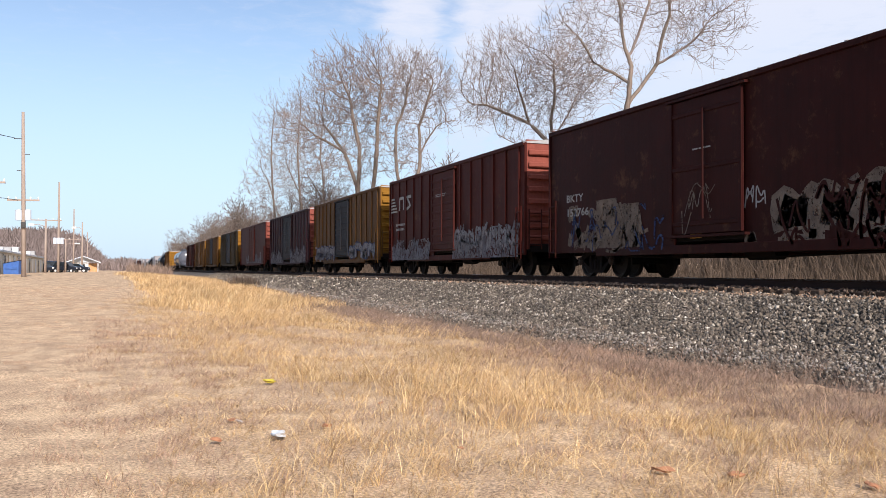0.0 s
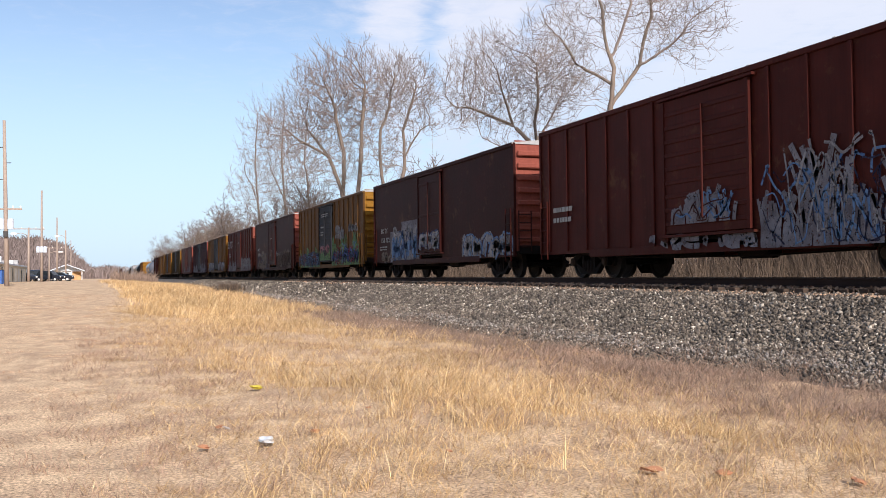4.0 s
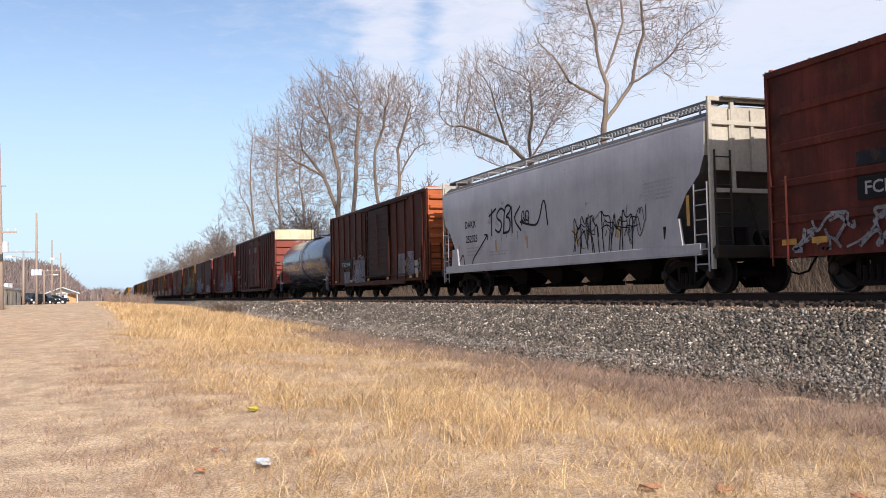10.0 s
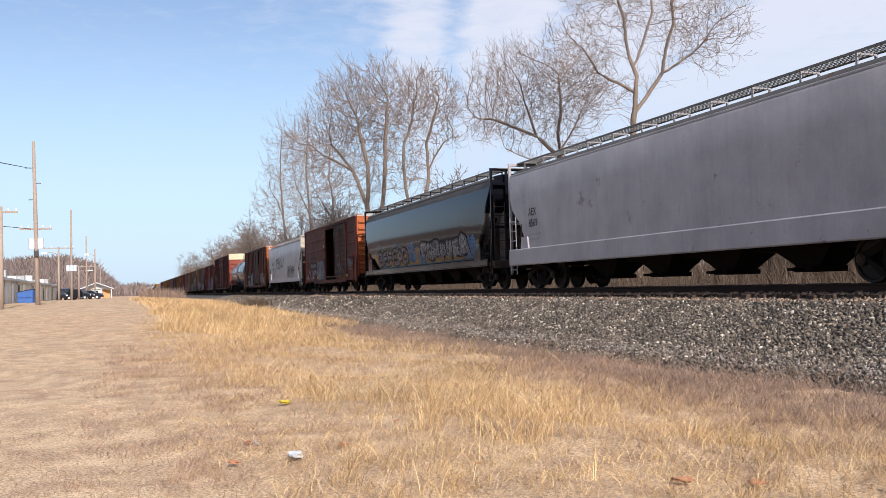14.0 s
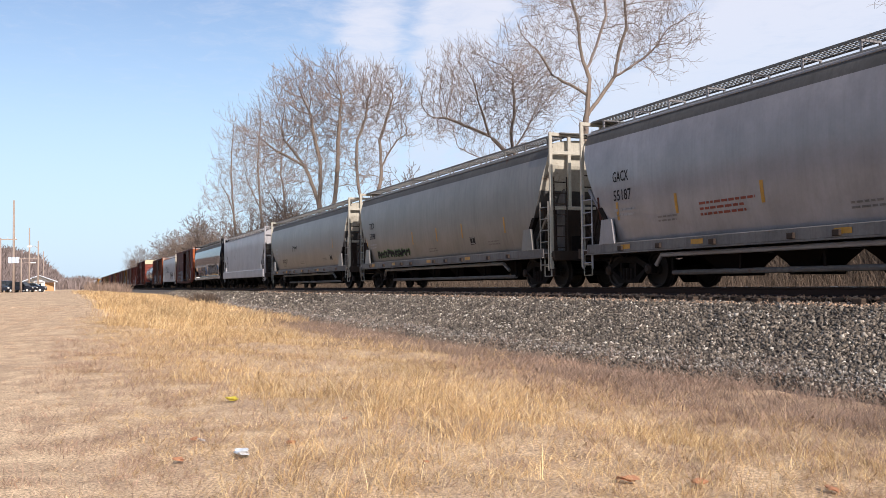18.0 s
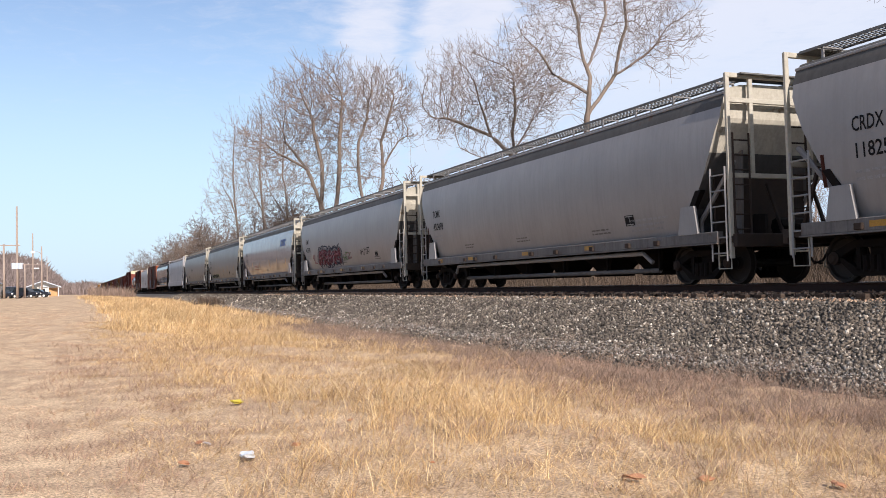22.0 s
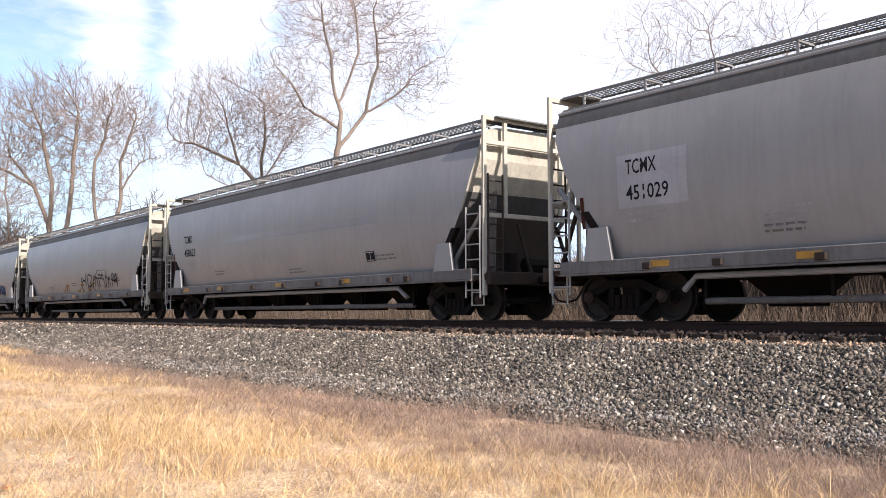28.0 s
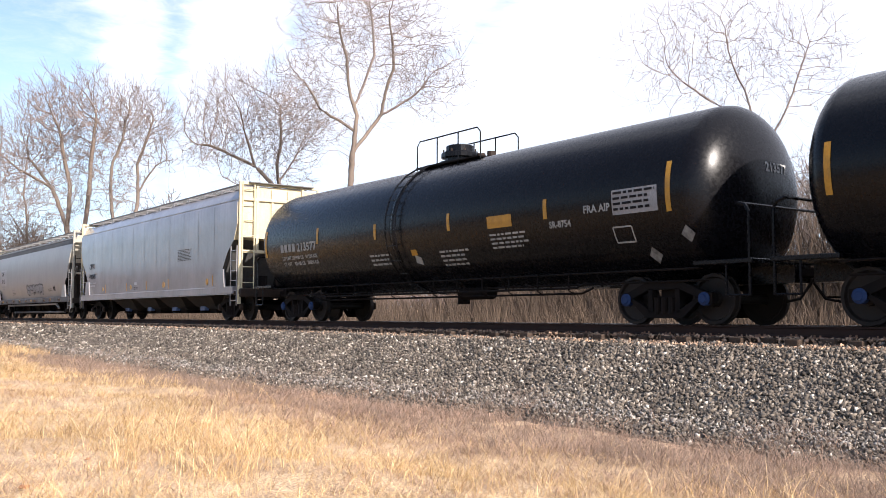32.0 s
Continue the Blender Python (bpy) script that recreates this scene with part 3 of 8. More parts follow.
def blades(name, label, count, place, height, lean, width, seed, mat, segs=1):
    """Grass: thin bent blades, each a strip of its own that ends in a point."""
    rng = np.random.default_rng(seed)
    x, y_ = place(rng, count)
    n = len(x)
    h = height(rng, x, y_)
    z = np.maximum(ground_z(x, y_), np.where(x > 9.1, bed_z(x, y_), -9)) - 0.02
    dirs = rng.normal(0.5, 1.9, n)     # the wind has laid it over
    ln = h * lean * rng.uniform(0.2, 1.0, n)
    dx, dy = np.cos(dirs) * ln, np.sin(dirs) * ln
    turn = rng.uniform(0, math.pi, n)
    wv = width(rng, x, y_)
    wx, wy = np.cos(turn) * wv, np.sin(turn) * wv
    droop = 0.36 * lean * rng.uniform(0.2, 1.3, n)
    rows = []
    for k in range(segs + 1):    # the blade bends over in an even curve
        t = k / (segs + 1) if segs > 2 else 0.72 * k / segs
        rise, out, thin = h * (t * 1.08 - np.minimum(droop, 0.9) * t * t), t ** 1.8, 1 - 0.45 * t
        rows += [np.stack([x + o * wx * thin + dx * out, y_ + o * wy * thin + dy * out, z + rise], -1) for o in (-1, 1)]
    rows.append(np.stack([x + dx, y_ + dy, z + h * np.clip(1.08 - droop, 0.12, 1.1)], -1))
    v = np.stack(rows, 1).reshape(-1, 3)
    o = (np.arange(n) * len(rows))[:, None, None]
    tris = [q for k in range(segs) for q in ((2 * k, 2 * k + 1, 2 * k + 3), (2 * k, 2 * k + 3, 2 * k + 2))] + [(2 * segs, 2 * segs + 1, 2 * segs + 2)]
    f = (np.array(tris)[None] + o).reshape(-1, 3)
    ob = new(name, raw_mesh(name, v, f, 3, mat))
    return tagged(ob, label, "grass", kind="stuff")


def clumped(rng, n, x0, x1, y0, y1, power, clump, keep):
    """Places drawn in tufts, thinning with distance."""
    m = n // clump
    cx, cy = x0 + (x1 - x0) * rng.random(m), y0 + (y1 - y0) * rng.random(m) ** power
    ok = keep(rng, cx, cy)
    cx, cy = cx[ok], cy[ok]
    cx, cy = np.repeat(cx, clump), np.repeat(cy, clump)
    s = (0.028 + 0.0035 * cy) * (1 + clump / 40)
    return cx + rng.normal(size=len(cx)) * s, cy + rng.normal(size=len(cx)) * s


def tall_edge(y_):
    return 1.0 + 0.02 * y_


def in_tall(rng, x, y_):
    edge = tall_edge(y_)
    patch = np.sin(x * 1.7 + 0.6 * y_) * 0.5 + np.sin(x * 0.6 - y_ * 0.33 + 2) * 0.6
    return (rng.random(len(x)) < smooth_step(edge - 0.8, edge + 1.6, x) * np.clip(0.42 + 0.5 * patch, 0.06, 1) * (1 - 0.9 * smooth_step(6.8, 8.6, x))) & (x < 9.3)


wide = lambda a, b: (lambda r, x, y_: (a + b * r.random(len(x))) * (0.7 + y_ / 16))
swell = lambda x, y_: 0.62 + 0.38 * np.sin(x * 1.7 + 1.9 * np.sin(y_ * 0.55)) * np.sin(y_ * 0.9 + x * 0.6) + 0.25 * np.sin(x * 0.8 + y_ * 0.37)
blades("tall_dry_grass", "tall golden dry grass in leaning tufts", 185000, lambda r, n: clumped(r, n, 0.0, 9.2, 3.0, 66, 1.5, 18, in_tall),
       lambda r, x, y_: (0.13 + 0.46 * r.random(len(x)) ** 1.6) * np.clip(swell(x, y_), 0.2, 1.35) * (1 - 0.5 * smooth_step(6.5, 9.0, x)), 1.5, wide(0.0011, 0.0018), 21, straw, 3)
blades("seed_stalks", "pale upright seed stalks over the dry grass", 9000, lambda r, n: clumped(r, n, 0.6, 8.6, 3.0, 45, 1.5, 6, in_tall),
       lambda r, x, y_: 0.22 + 0.30 * r.random(len(x)), 1.3, wide(0.0012, 0.0013), 27, straw, 3)
blades("far_tall_grass", "golden tall grass along the line further on", 42000, lambda r, n: clumped(r, n, 0.8, 9.0, 36.0, 125, 1.25, 14, lambda g, x, y_: g.random(len(x)) < smooth_step(0.8, 3.0, x)),
       lambda r, x, y_: 0.18 + 0.34 * r.random(len(x)), 1.0, wide(0.0015, 0.0022), 28, straw)
blades("matted_dry_grass", "matted straw coloured dry grass", 165000, lambda r, n: clumped(r, n, -0.8, 9.2, 3.0, 46, 1.9, 16, lambda g, x, y_: g.random(len(x)) < smooth_step(-0.8, 1.4, x - 0.012 * y_) * (1 - 0.85 * smooth_step(7.2, 8.8, x))),
       lambda r, x, y_: 0.05 + 0.10 * r.random(len(x)), 2.4, wide(0.0012, 0.0018), 24, straw)
blades("short_dormant_grass", "short dormant lawn grass", 150000, lambda r, n: clumped(r, n, -9, 6.5, 3.0, 60, 1.9, 12, lambda g, x, y_: g.random(len(x)) < (0.3 + 0.7 * smooth_step(2.5, 0.0, x)) * np.clip(0.75 + 0.45 * np.sin(x * 1.3 + y_ * 0.5) * np.sin(y_ * 0.8 - x * 0.7 + 1), 0.2, 1)),
       lambda r, x, y_: 0.025 + 0.06 * r.random(len(x)), 1.9, wide(0.0013, 0.0021), 22, lawn)
blades("edge_weeds", "low mauve brown weeds along the edge of the mown grass", 9000, lambda r, n: clumped(r, n, -0.4, 2.6, 5.0, 24, 1.1, 40, lambda g, x, y_: g.random(len(x)) < np.clip(0.5 + 0.7 * np.sin(y_ * 0.9 + 1.5) * np.sin(x * 1.9 + y_ * 0.4), 0.05, 1)),
       lambda r, x, y_: 0.05 + 0.13 * r.random(len(x)), 1.4, wide(0.0011, 0.0016), 29, mauve_weed)
blades("dead_weeds", "brown dead weeds along the foot of the ballast", 64000, lambda r, n: clumped(r, n, 5.0, 10.15, 4.0, 80, 1.5, 24, lambda g, x, y_: g.random(len(x)) < smooth_step(5.4, 8.0, x) * (1 - 0.85 * smooth_step(9.1, 10.1, x + 0.35 * np.sin(y_ * 1.1)))),
       lambda r, x, y_: 0.06 + 0.22 * r.random(len(x)) ** 1.6, 1.3, wide(0.0009, 0.0014), 23, weed_mat)
blades("brown_weed_patches", "patches of reddish brown weeds in the field", 20000, lambda r, n: clumped(r, n, -0.5, 5.5, 4.5, 30, 1.3, 60, lambda g, x, y_: g.random(len(x)) < 0.6),
       lambda r, x, y_: 0.06 + 0.12 * r.random(len(x)), 1.3, wide(0.0012, 0.002), 25, mauve_weed)
blades("foot_weeds", "grey brown weeds creeping over the embankment's foot", 74000, lambda r, n: clumped(r, n, 7.6, 10.6, 4.0, 50, 1.6, 30, lambda g, x, y_: g.random(len(x)) < 1 - smooth_step(8.9, 10.5, x + 0.3 * np.sin(y_ * 0.9) + 0.25 * np.sin(y_ * 2.7))),
       lambda r, x, y_: 0.07 + 0.22 * r.random(len(x)) ** 1.4, 1.3, wide(0.0011, 0.0017), 26, weed_mat)

blades("near_foot_weeds", "matted grey brown weeds where the field meets the embankment", 46000, lambda r, n: clumped(r, n, 5.2, 9.9, 2.5, 17, 1.0, 26, lambda g, x, y_: g.random(len(x)) < smooth_step(5.2, 7.4, x) * (1 - 0.8 * smooth_step(9.2, 9.9, x))),
       lambda r, x, y_: 0.06 + 0.20 * r.random(len(x)) ** 1.4, 1.7, wide(0.0012, 0.0018), 30, mauve_weed)

# ---- running gear shared by all cars ----
GROUP = "cars of the freight train"
WHEELSETS = []
SHARED = {}


def shared(key, make):
    if key not in SHARED:
        SHARED[key] = make()
    return SHARED[key]


def make_wheelset():
    bm = bmesh.new()
    for s in (-1, 1):
        rows = [(0.09, s * 0.68), (0.10, s * 0.70), (0.36, s * 0.715), (0.40, s * 0.69), (0.485, s * 0.685), (0.485, s * 0.71), (0.46, s * 0.72), (0.455, s * 0.82), (0.40, s * 0.82), (0.37, s * 0.775), (0.15, s * 0.765), (0.13, s * 0.84), (0.0, s * 0.84)]
        lathe_x(bm, rows, 16)
    lathe_x(bm, [(0.085, -1.0), (0.085, 1.0)], 14)
    return mesh_of("wheelset", bm, wheel_steel)


def make_sideframe():
    bm = bmesh.new()
    for pts in ([(-1.06, 0.36), (-1.06, 0.56), (-0.84, 0.60), (-0.40, 0.78), (0.40, 0.78), (0.84, 0.60), (1.06, 0.56), (1.06, 0.36), (0.80, 0.38), (0.74, 0.48), (0.36, 0.64), (-0.36, 0.64), (-0.74, 0.48), (-0.80, 0.38)],
                [(-0.86, 0.50), (-0.76, 0.50), (-0.30, 0.24), (0.30, 0.24), (0.76, 0.50), (0.86, 0.50), (0.42, 0.12), (-0.42, 0.12)],
                [(-0.36, 0.22), (-0.26, 0.22), (-0.26, 0.66), (-0.36, 0.66)], [(0.26, 0.22), (0.36, 0.22), (0.36, 0.66), (0.26, 0.66)]):
        plate(bm, pts, -1.08, -0.94)
    for yy in (-0.16, 0.0, 0.16):  # springs
        tube(bm, [(-1.05, yy, 0.2), (-1.05, yy, 0.5)], 0.065, 8)
    return mesh_of("side_frame", bm, shaded_grime)


def make_cap():
    bm = bmesh.new()
    lathe_x(bm, [(0.0, -1.14), (0.07, -1.14), (0.085, -1.12), (0.12, -1.10), (0.125, -1.0)], 14)
    return bm


def add_truck(car, y, cap_material):
    truck = part("truck", shared("bolster", lambda: mesh_of("truck", softened(boxes((-0.95, 0.95, -0.17, 0.17, 0.38, 0.72)), 0.02), shaded_grime)), None, car, at=pose(TRACK_X * 0, y, 0))
    part("side_frame", shared("side_frame", make_sideframe), None, truck)
    part("side_frame", SHARED["side_frame"], None, truck, at=pose(0, 0, 0, 0, 0, 180))
    for s in (-0.89, 0.89):
        w = part("wheelset", shared("wheelset", make_wheelset), None, truck, at=pose(0, s, 0.46))
        WHEELSETS.append((w, s))
        for side in (0, 180):
            part("bearing_cap", shared("cap" + cap_material.name, lambda: mesh_of("bearing_cap", make_cap(), cap_material)), None, truck, at=pose(0, s, 0.46, 0, 0, side))
    return truck


def add_coupler(car, y_end, s):
    def make():
        bm = boxes((-0.09, 0.09, -0.25, 0.42, 0.80, 0.98), (-0.17, 0.15, 0.36, 0.60, 0.74, 1.04))
        softened(bm, 0.03)
        tube(bm, [(-0.22, 0.0, 0.8), (-0.26, 0.25, 0.45), (-0.2, 0.55, 0.40)], 0.025, 6)
        return mesh_of("coupler", bm, shaded_grime)
    part("coupler", shared("coupler", make), None, car, at=pose(0, y_end, 0, 0, 0, 0 if s > 0 else 180))


def bar_ladder(bm, x, y0, y1, z0, z1, rungs, r=0.018, along="y"):
    for yy in (y0, y1):
        tube(bm, [(x, yy, z0), (x, yy, z1)] if along == "y" else [(yy, x, z0), (yy, x, z1)], r * 1.3, 5)
    for k in range(rungs):
        z = z0 + (z1 - z0) * (k + 0.5) / rungs
        tube(bm, [(x, y0, z), (x, y1, z)] if along == "y" else [(y0, x, z), (y1, x, z)], r, 5)
    return bm


# ---- writing and paint on the sides ----
def letters(text, size, bold=0.0):
    """Flat lettering in the built-in font, as (verts, faces) in the plane, left end at the origin."""
    key = ("text", text, size, bold)
    if key not in SHARED:
        cu = bpy.data.curves.new("lettering", "FONT")
        cu.body, cu.size, cu.offset, cu.resolution_u = text, size, bold, 2
        ob = bpy.data.objects.new("lettering", cu)
        scene.collection.objects.link(ob)
        me = bpy.data.meshes.new_from_object(ob.evaluated_get(bpy.context.evaluated_depsgraph_get()))
        SHARED[key] = ([tuple(v.co) for v in me.vertices], [tuple(p.vertices) for p in me.polygons])
        bpy.data.objects.remove(ob)
        bpy.data.curves.remove(cu)
        bpy.data.meshes.remove(me)
    return SHARED[key]


def put_letters(bm, text, size, y, z, side_x, bold=0.006, stretch=1.0, lift=0.008):
    """Writes on the near side: it reads from the far end (+y) towards the near one."""
    vs, fs = letters(text, size, bold)
    made = [bm.verts.new((side_x(z + b) - lift, y - a * stretch, z + b)) for a, b, _ in vs]
    for f in fs:
        try:
            bm.faces.new([made[k] for k in f])
        except ValueError:
            pass


def ribbon(bm, pts, width, side_x, lift):
    """A painted stroke along (y, z) points that lies on the side."""
    fine = []
    for (a, b), (c, d) in zip(pts, pts[1:]):
        k = max(1, int(math.hypot(c - a, d - b) / 0.12))
        fine += [(a + (c - a) * j / k, b + (d - b) * j / k) for j in range(k)]
    fine.append(pts[-1])
    prev = None
    for k, (a, b) in enumerate(fine):
        p, q = fine[max(k - 1, 0)], fine[min(k + 1, len(fine) - 1)]
        dy, dz = q[0] - p[0], q[1] - p[1]
        n = math.hypot(dy, dz) or 1
        oy, oz = -dz / n * width / 2, dy / n * width / 2
        row = [bm.verts.new((side_x(b + o * oz) - lift, a + o * oy, b + o * oz)) for o in (-1, 0, 1)]
        if prev:
            for j in (0, 1):
                bm.faces.new((prev[j], prev[j + 1], row[j + 1], row[j]))
        prev = row


def rounded(pts):
    """Corners cut twice, as a swinging arm draws them."""
    for _ in range(2):
        out = [pts[0]]
        for (a, b), (c, d) in zip(pts, pts[1:]):
            out += [(a * 0.75 + c * 0.25, b * 0.75 + d * 0.25), (a * 0.25 + c * 0.75, b * 0.25 + d * 0.75)]
        pts = out + [pts[-1]]
    return pts


GLYPHS = {  # strokes of spray-can letters in a unit box
    "A": [[(0, 0), (.4, 1), (.6, 1), (1, 0)], [(.2, .4), (.8, .4)]],
    "B": [[(0, 0), (0, 1), (.7, .9), (.75, .65), (.1, .52), (.9, .4), (.85, .1), (0, 0)]],
    "D": [[(0, 0), (0, 1), (.7, .9), (1, .5), (.7, .1), (0, 0)]],
    "E": [[(1, 1), (0, .95), (0, 0), (1, .05)], [(0, .5), (.75, .55)]],
    "H": [[(0, 0), (.05, 1)], [(1, 1), (.9, 0)], [(0, .5), (.95, .5)]],
    "K": [[(0, 0), (.05, 1)], [(1, 1), (.1, .5), (1, 0)]],
    "S": [[(1, .85), (.4, 1), (.05, .75), (.9, .35), (.6, 0), (0, .15)]],
    "T": [[(0, .9), (1, 1)], [(.5, 1), (.45, 0)]],
}


def smear(car, y0, y1, z0, z1, side_x, material, seed, count=16, name="graffiti", label="", lift=0.004, size=0.28):
    """A cloud of sprayed strokes, the ground coat of old graffiti."""
    rng = random.Random(seed)
    bm = bmesh.new()
    margin = min(size * 0.5, (z1 - z0) * 0.45)
    z0, z1 = z0 + margin, z1 - margin * 0.5
    for _ in range(count):
        a, b = rng.uniform(y0, y1), rng.uniform(z0, z1)
        pts = [(a, b)]
        for _ in range(rng.randint(2, 4)):
            a = min(y1, max(y0, a + rng.uniform(-0.5, 0.5)))
            b = min(z1, max(z0, b + rng.uniform(-0.6, 0.6)))
            pts.append((a, b))
        ribbon(bm, rounded(pts), size * rng.uniform(0.4, 1.1), side_x, lift + rng.uniform(0, 0.003))
    part(name, bm, material, car, label)["kind"] = "stuff"


def fine_print(car, y, z, wide, lines, side_x, material, pitch=0.075, name="stencil_block", seed=2):
    """Small print too small to read: rows of plain bars."""
    rng = random.Random(seed)
    bm = bmesh.new()
    for k in range(lines):
        zz, a = z - k * pitch, y
        end = y - wide * rng.uniform(0.75, 1)
        while a > end:
            w = rng.uniform(0.08, 0.22)
            ribbon(bm, [(a, zz), (max(end, a - w), zz)], pitch * 0.45, side_x, 0.008)
            a -= w + 0.04
    part(name, bm, material, car)["kind"] = "stuff"


def bar_mark(car, y, z, w, h, side_x, material, name="reflector_strip", lift=0.008):
    bm = bmesh.new()
    ribbon(bm, [(y, z), (y, z + h)] if h > w else [(y, z), (y + w, z)], min(w, h), side_x, lift)
    part(name, bm, material, car)


def patch(car, y0, y1, z0, z1, side_x, material, name="paint_patch", label="", lift=0.005):
    """A painted or pasted rectangle that follows the side's curve."""
    bm = bmesh.new()
    n = max(3, int((z1 - z0) / 0.06))
    rows = [[bm.verts.new((side_x(z) - lift, y, z)) for y in (y0, y1)] for z in (z0 + (z1 - z0) * k / n for k in range(n + 1))]
    for a, b in zip(rows, rows[1:]):
        bm.faces.new((a[0], a[1], b[1], b[0]))
    return part(name, bm, material, car, label)


# ---- boxcar ----
def doorway_wall(h2, dh, low, high, lintel, x0, x1, mid=0.0):
    """A side wall in one piece, open in the middle below the lintel."""
    bm = bmesh.new()
    ys_, zs_ = (-h2, mid - dh, mid + dh, h2), (low, lintel, high)
    face = lambda x: [[bm.verts.new((x, y, z)) for y in ys_] for z in zs_]
    a, b = face(x0), face(x1)
    for r, c in ((0, 0), (0, 2), (1, 0), (1, 1), (1, 2)):
        bm.faces.new((a[r][c], a[r + 1][c], a[r + 1][c + 1], a[r][c + 1]))
        bm.faces.new((b[r][c], b[r][c + 1], b[r + 1][c + 1], b[r + 1][c]))
    rim = [(0, 0), (1, 0), (2, 0), (2, 1), (2, 2), (2, 3), (1, 3), (0, 3), (0, 2), (1, 2), (1, 1), (0, 1)]
    for (r, c), (q, d) in zip(rim, rim[1:] + rim[:1]):
        bm.faces.new((a[r][c], b[r][c], b[q][d], a[q][d]))
    bmesh.ops.recalc_face_normals(bm, faces=bm.faces)
    return bm


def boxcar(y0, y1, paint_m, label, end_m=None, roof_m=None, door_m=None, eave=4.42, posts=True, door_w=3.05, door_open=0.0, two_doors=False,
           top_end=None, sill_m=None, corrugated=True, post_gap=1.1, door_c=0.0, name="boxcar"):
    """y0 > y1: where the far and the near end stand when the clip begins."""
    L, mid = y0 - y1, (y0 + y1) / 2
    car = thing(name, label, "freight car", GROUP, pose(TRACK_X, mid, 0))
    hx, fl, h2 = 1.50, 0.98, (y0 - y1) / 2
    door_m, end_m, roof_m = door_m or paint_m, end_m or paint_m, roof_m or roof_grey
    # side walls, thick, with a doorway on both sides
    dh = door_w / 2
    for s in (-1, 1):
        x0, x1 = sorted((s * hx, s * (hx - 0.07)))
        bm = doorway_wall(h2, dh, 0.70, eave, eave - 0.28, x0, x1, door_c)
        part("side_wall", bm, paint_m, car)
        part("side_sill", softened(boxes((*sorted((s * (hx + 0.012), s * (hx - 0.05))), -h2 + 2.9, h2 - 2.9, 0.58, 0.80)), 0.01), sill_m or paint_m, car)
        part("top_chord", softened(boxes((*sorted((s * (hx + 0.055), s * (hx - 0.04))), -h2, h2, eave - 0.10, eave + 0.03)), 0.012), paint_m, car)
    part("floor", boxes((-hx + 0.08, hx - 0.08, -h2 + 0.05, h2 - 0.05, fl - 0.1, fl + 0.02)), shaded_grime, car)
    if posts:
        rib = mesh_of("side_post", softened(boxes((-0.055, 0.0, -0.055, 0.055, 0.78, eave - 0.10)), 0.014), paint_m)
        for s in (-1, 1):
            for d in (-1, 1):
                yy = dh + d * door_c + post_gap * 0.5
                while yy < h2 - 0.3:
                    part("side_post", rib, None, car, at=pose(s * hx, d * yy, 0, 0, 0, 0 if s < 0 else 180))
                    yy += post_gap
    # corner posts
    cp = mesh_of("corner_post", softened(boxes((-0.03, 0.06, -0.06, 0.03, 0.70, eave + 0.02)), 0.012), paint_m)
    for sx, sy, turn in ((-1, -1, 0), (-1, 1, 270), (1, 1, 180), (1, -1, 90)):
        part("corner_post", cp, None, car, at=pose(sx * (hx - 0.01), sy * (h2 - 0.01), 0, 0, 0, turn))
    # doors
    for s in (-1, 1):
        leaves = ((-dh, 0), (0, dh)) if two_doors else ((-dh - 0.05, dh + 0.05),)
        for a, b in leaves:
            bm = boxes((-0.075, -0.03, a, b, fl + 0.06, eave - 0.22))
            softened(bm, 0.01)
            door = part("door", bm, door_m, car, at=pose(s * hx, door_c + (door_open if s < 0 else 0), 0, 0, 0, 0 if s < 0 else 180))
            n = 9 if corrugated else 3
            rib = shared(("door_rib", door_m.name, round(b - a, 2)), lambda: mesh_of("door_rib", softened(boxes((-0.10, -0.07, a + 0.10 - (a + b) / 2, b - 0.10 - (a + b) / 2, -0.05, 0.05)), 0.012), door_m))
            for k in range(n):
                part("door_rib", rib, None, door, at=pose(0, (a + b) / 2, fl + 0.3 + (eave - 0.55 - fl - 0.3) * k / (n - 1)))
            stile = shared(("door_stile", door_m.name, eave), lambda: mesh_of("door_stile", boxes((-0.11, -0.074, -0.045, 0.045, fl + 0.06, eave - 0.22)), door_m))
            for e in (a + 0.05, b - 0.05):
                part("door_stile", stile, None, door, at=pose(0, e, 0))
            part("locking_bar", tube(bmesh.new(), [(-0.125, (a + b) / 2, fl + 0.4), (-0.125, (a + b) / 2, eave - 0.5)], 0.025, 6), door_m, door)
        for z in (fl - 0.02, eave - 0.2):
            part("door_track", boxes((*sorted((s * (hx + 0.14), s * (hx + 0.005))), door_c - dh - (door_w if door_open else 0.2), door_c + dh + 0.2, z, z + 0.06)), door_m, car)
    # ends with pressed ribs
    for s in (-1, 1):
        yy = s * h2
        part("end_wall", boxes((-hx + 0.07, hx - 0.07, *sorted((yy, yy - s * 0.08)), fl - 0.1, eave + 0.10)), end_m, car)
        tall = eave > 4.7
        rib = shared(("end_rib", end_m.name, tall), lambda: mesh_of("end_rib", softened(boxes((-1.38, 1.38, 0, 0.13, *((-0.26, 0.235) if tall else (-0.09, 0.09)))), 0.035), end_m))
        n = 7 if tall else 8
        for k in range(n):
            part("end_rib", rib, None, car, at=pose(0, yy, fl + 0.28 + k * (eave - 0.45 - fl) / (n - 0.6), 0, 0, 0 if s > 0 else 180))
        if top_end and s < 0:
            part("end_panel", boxes((-1.46, 1.46, *sorted((yy + s * 0.004, yy + s * 0.15)), eave - 0.62, eave + 0.12)), top_end, car, "cream painted upper end panel")
        bm = bmesh.new()
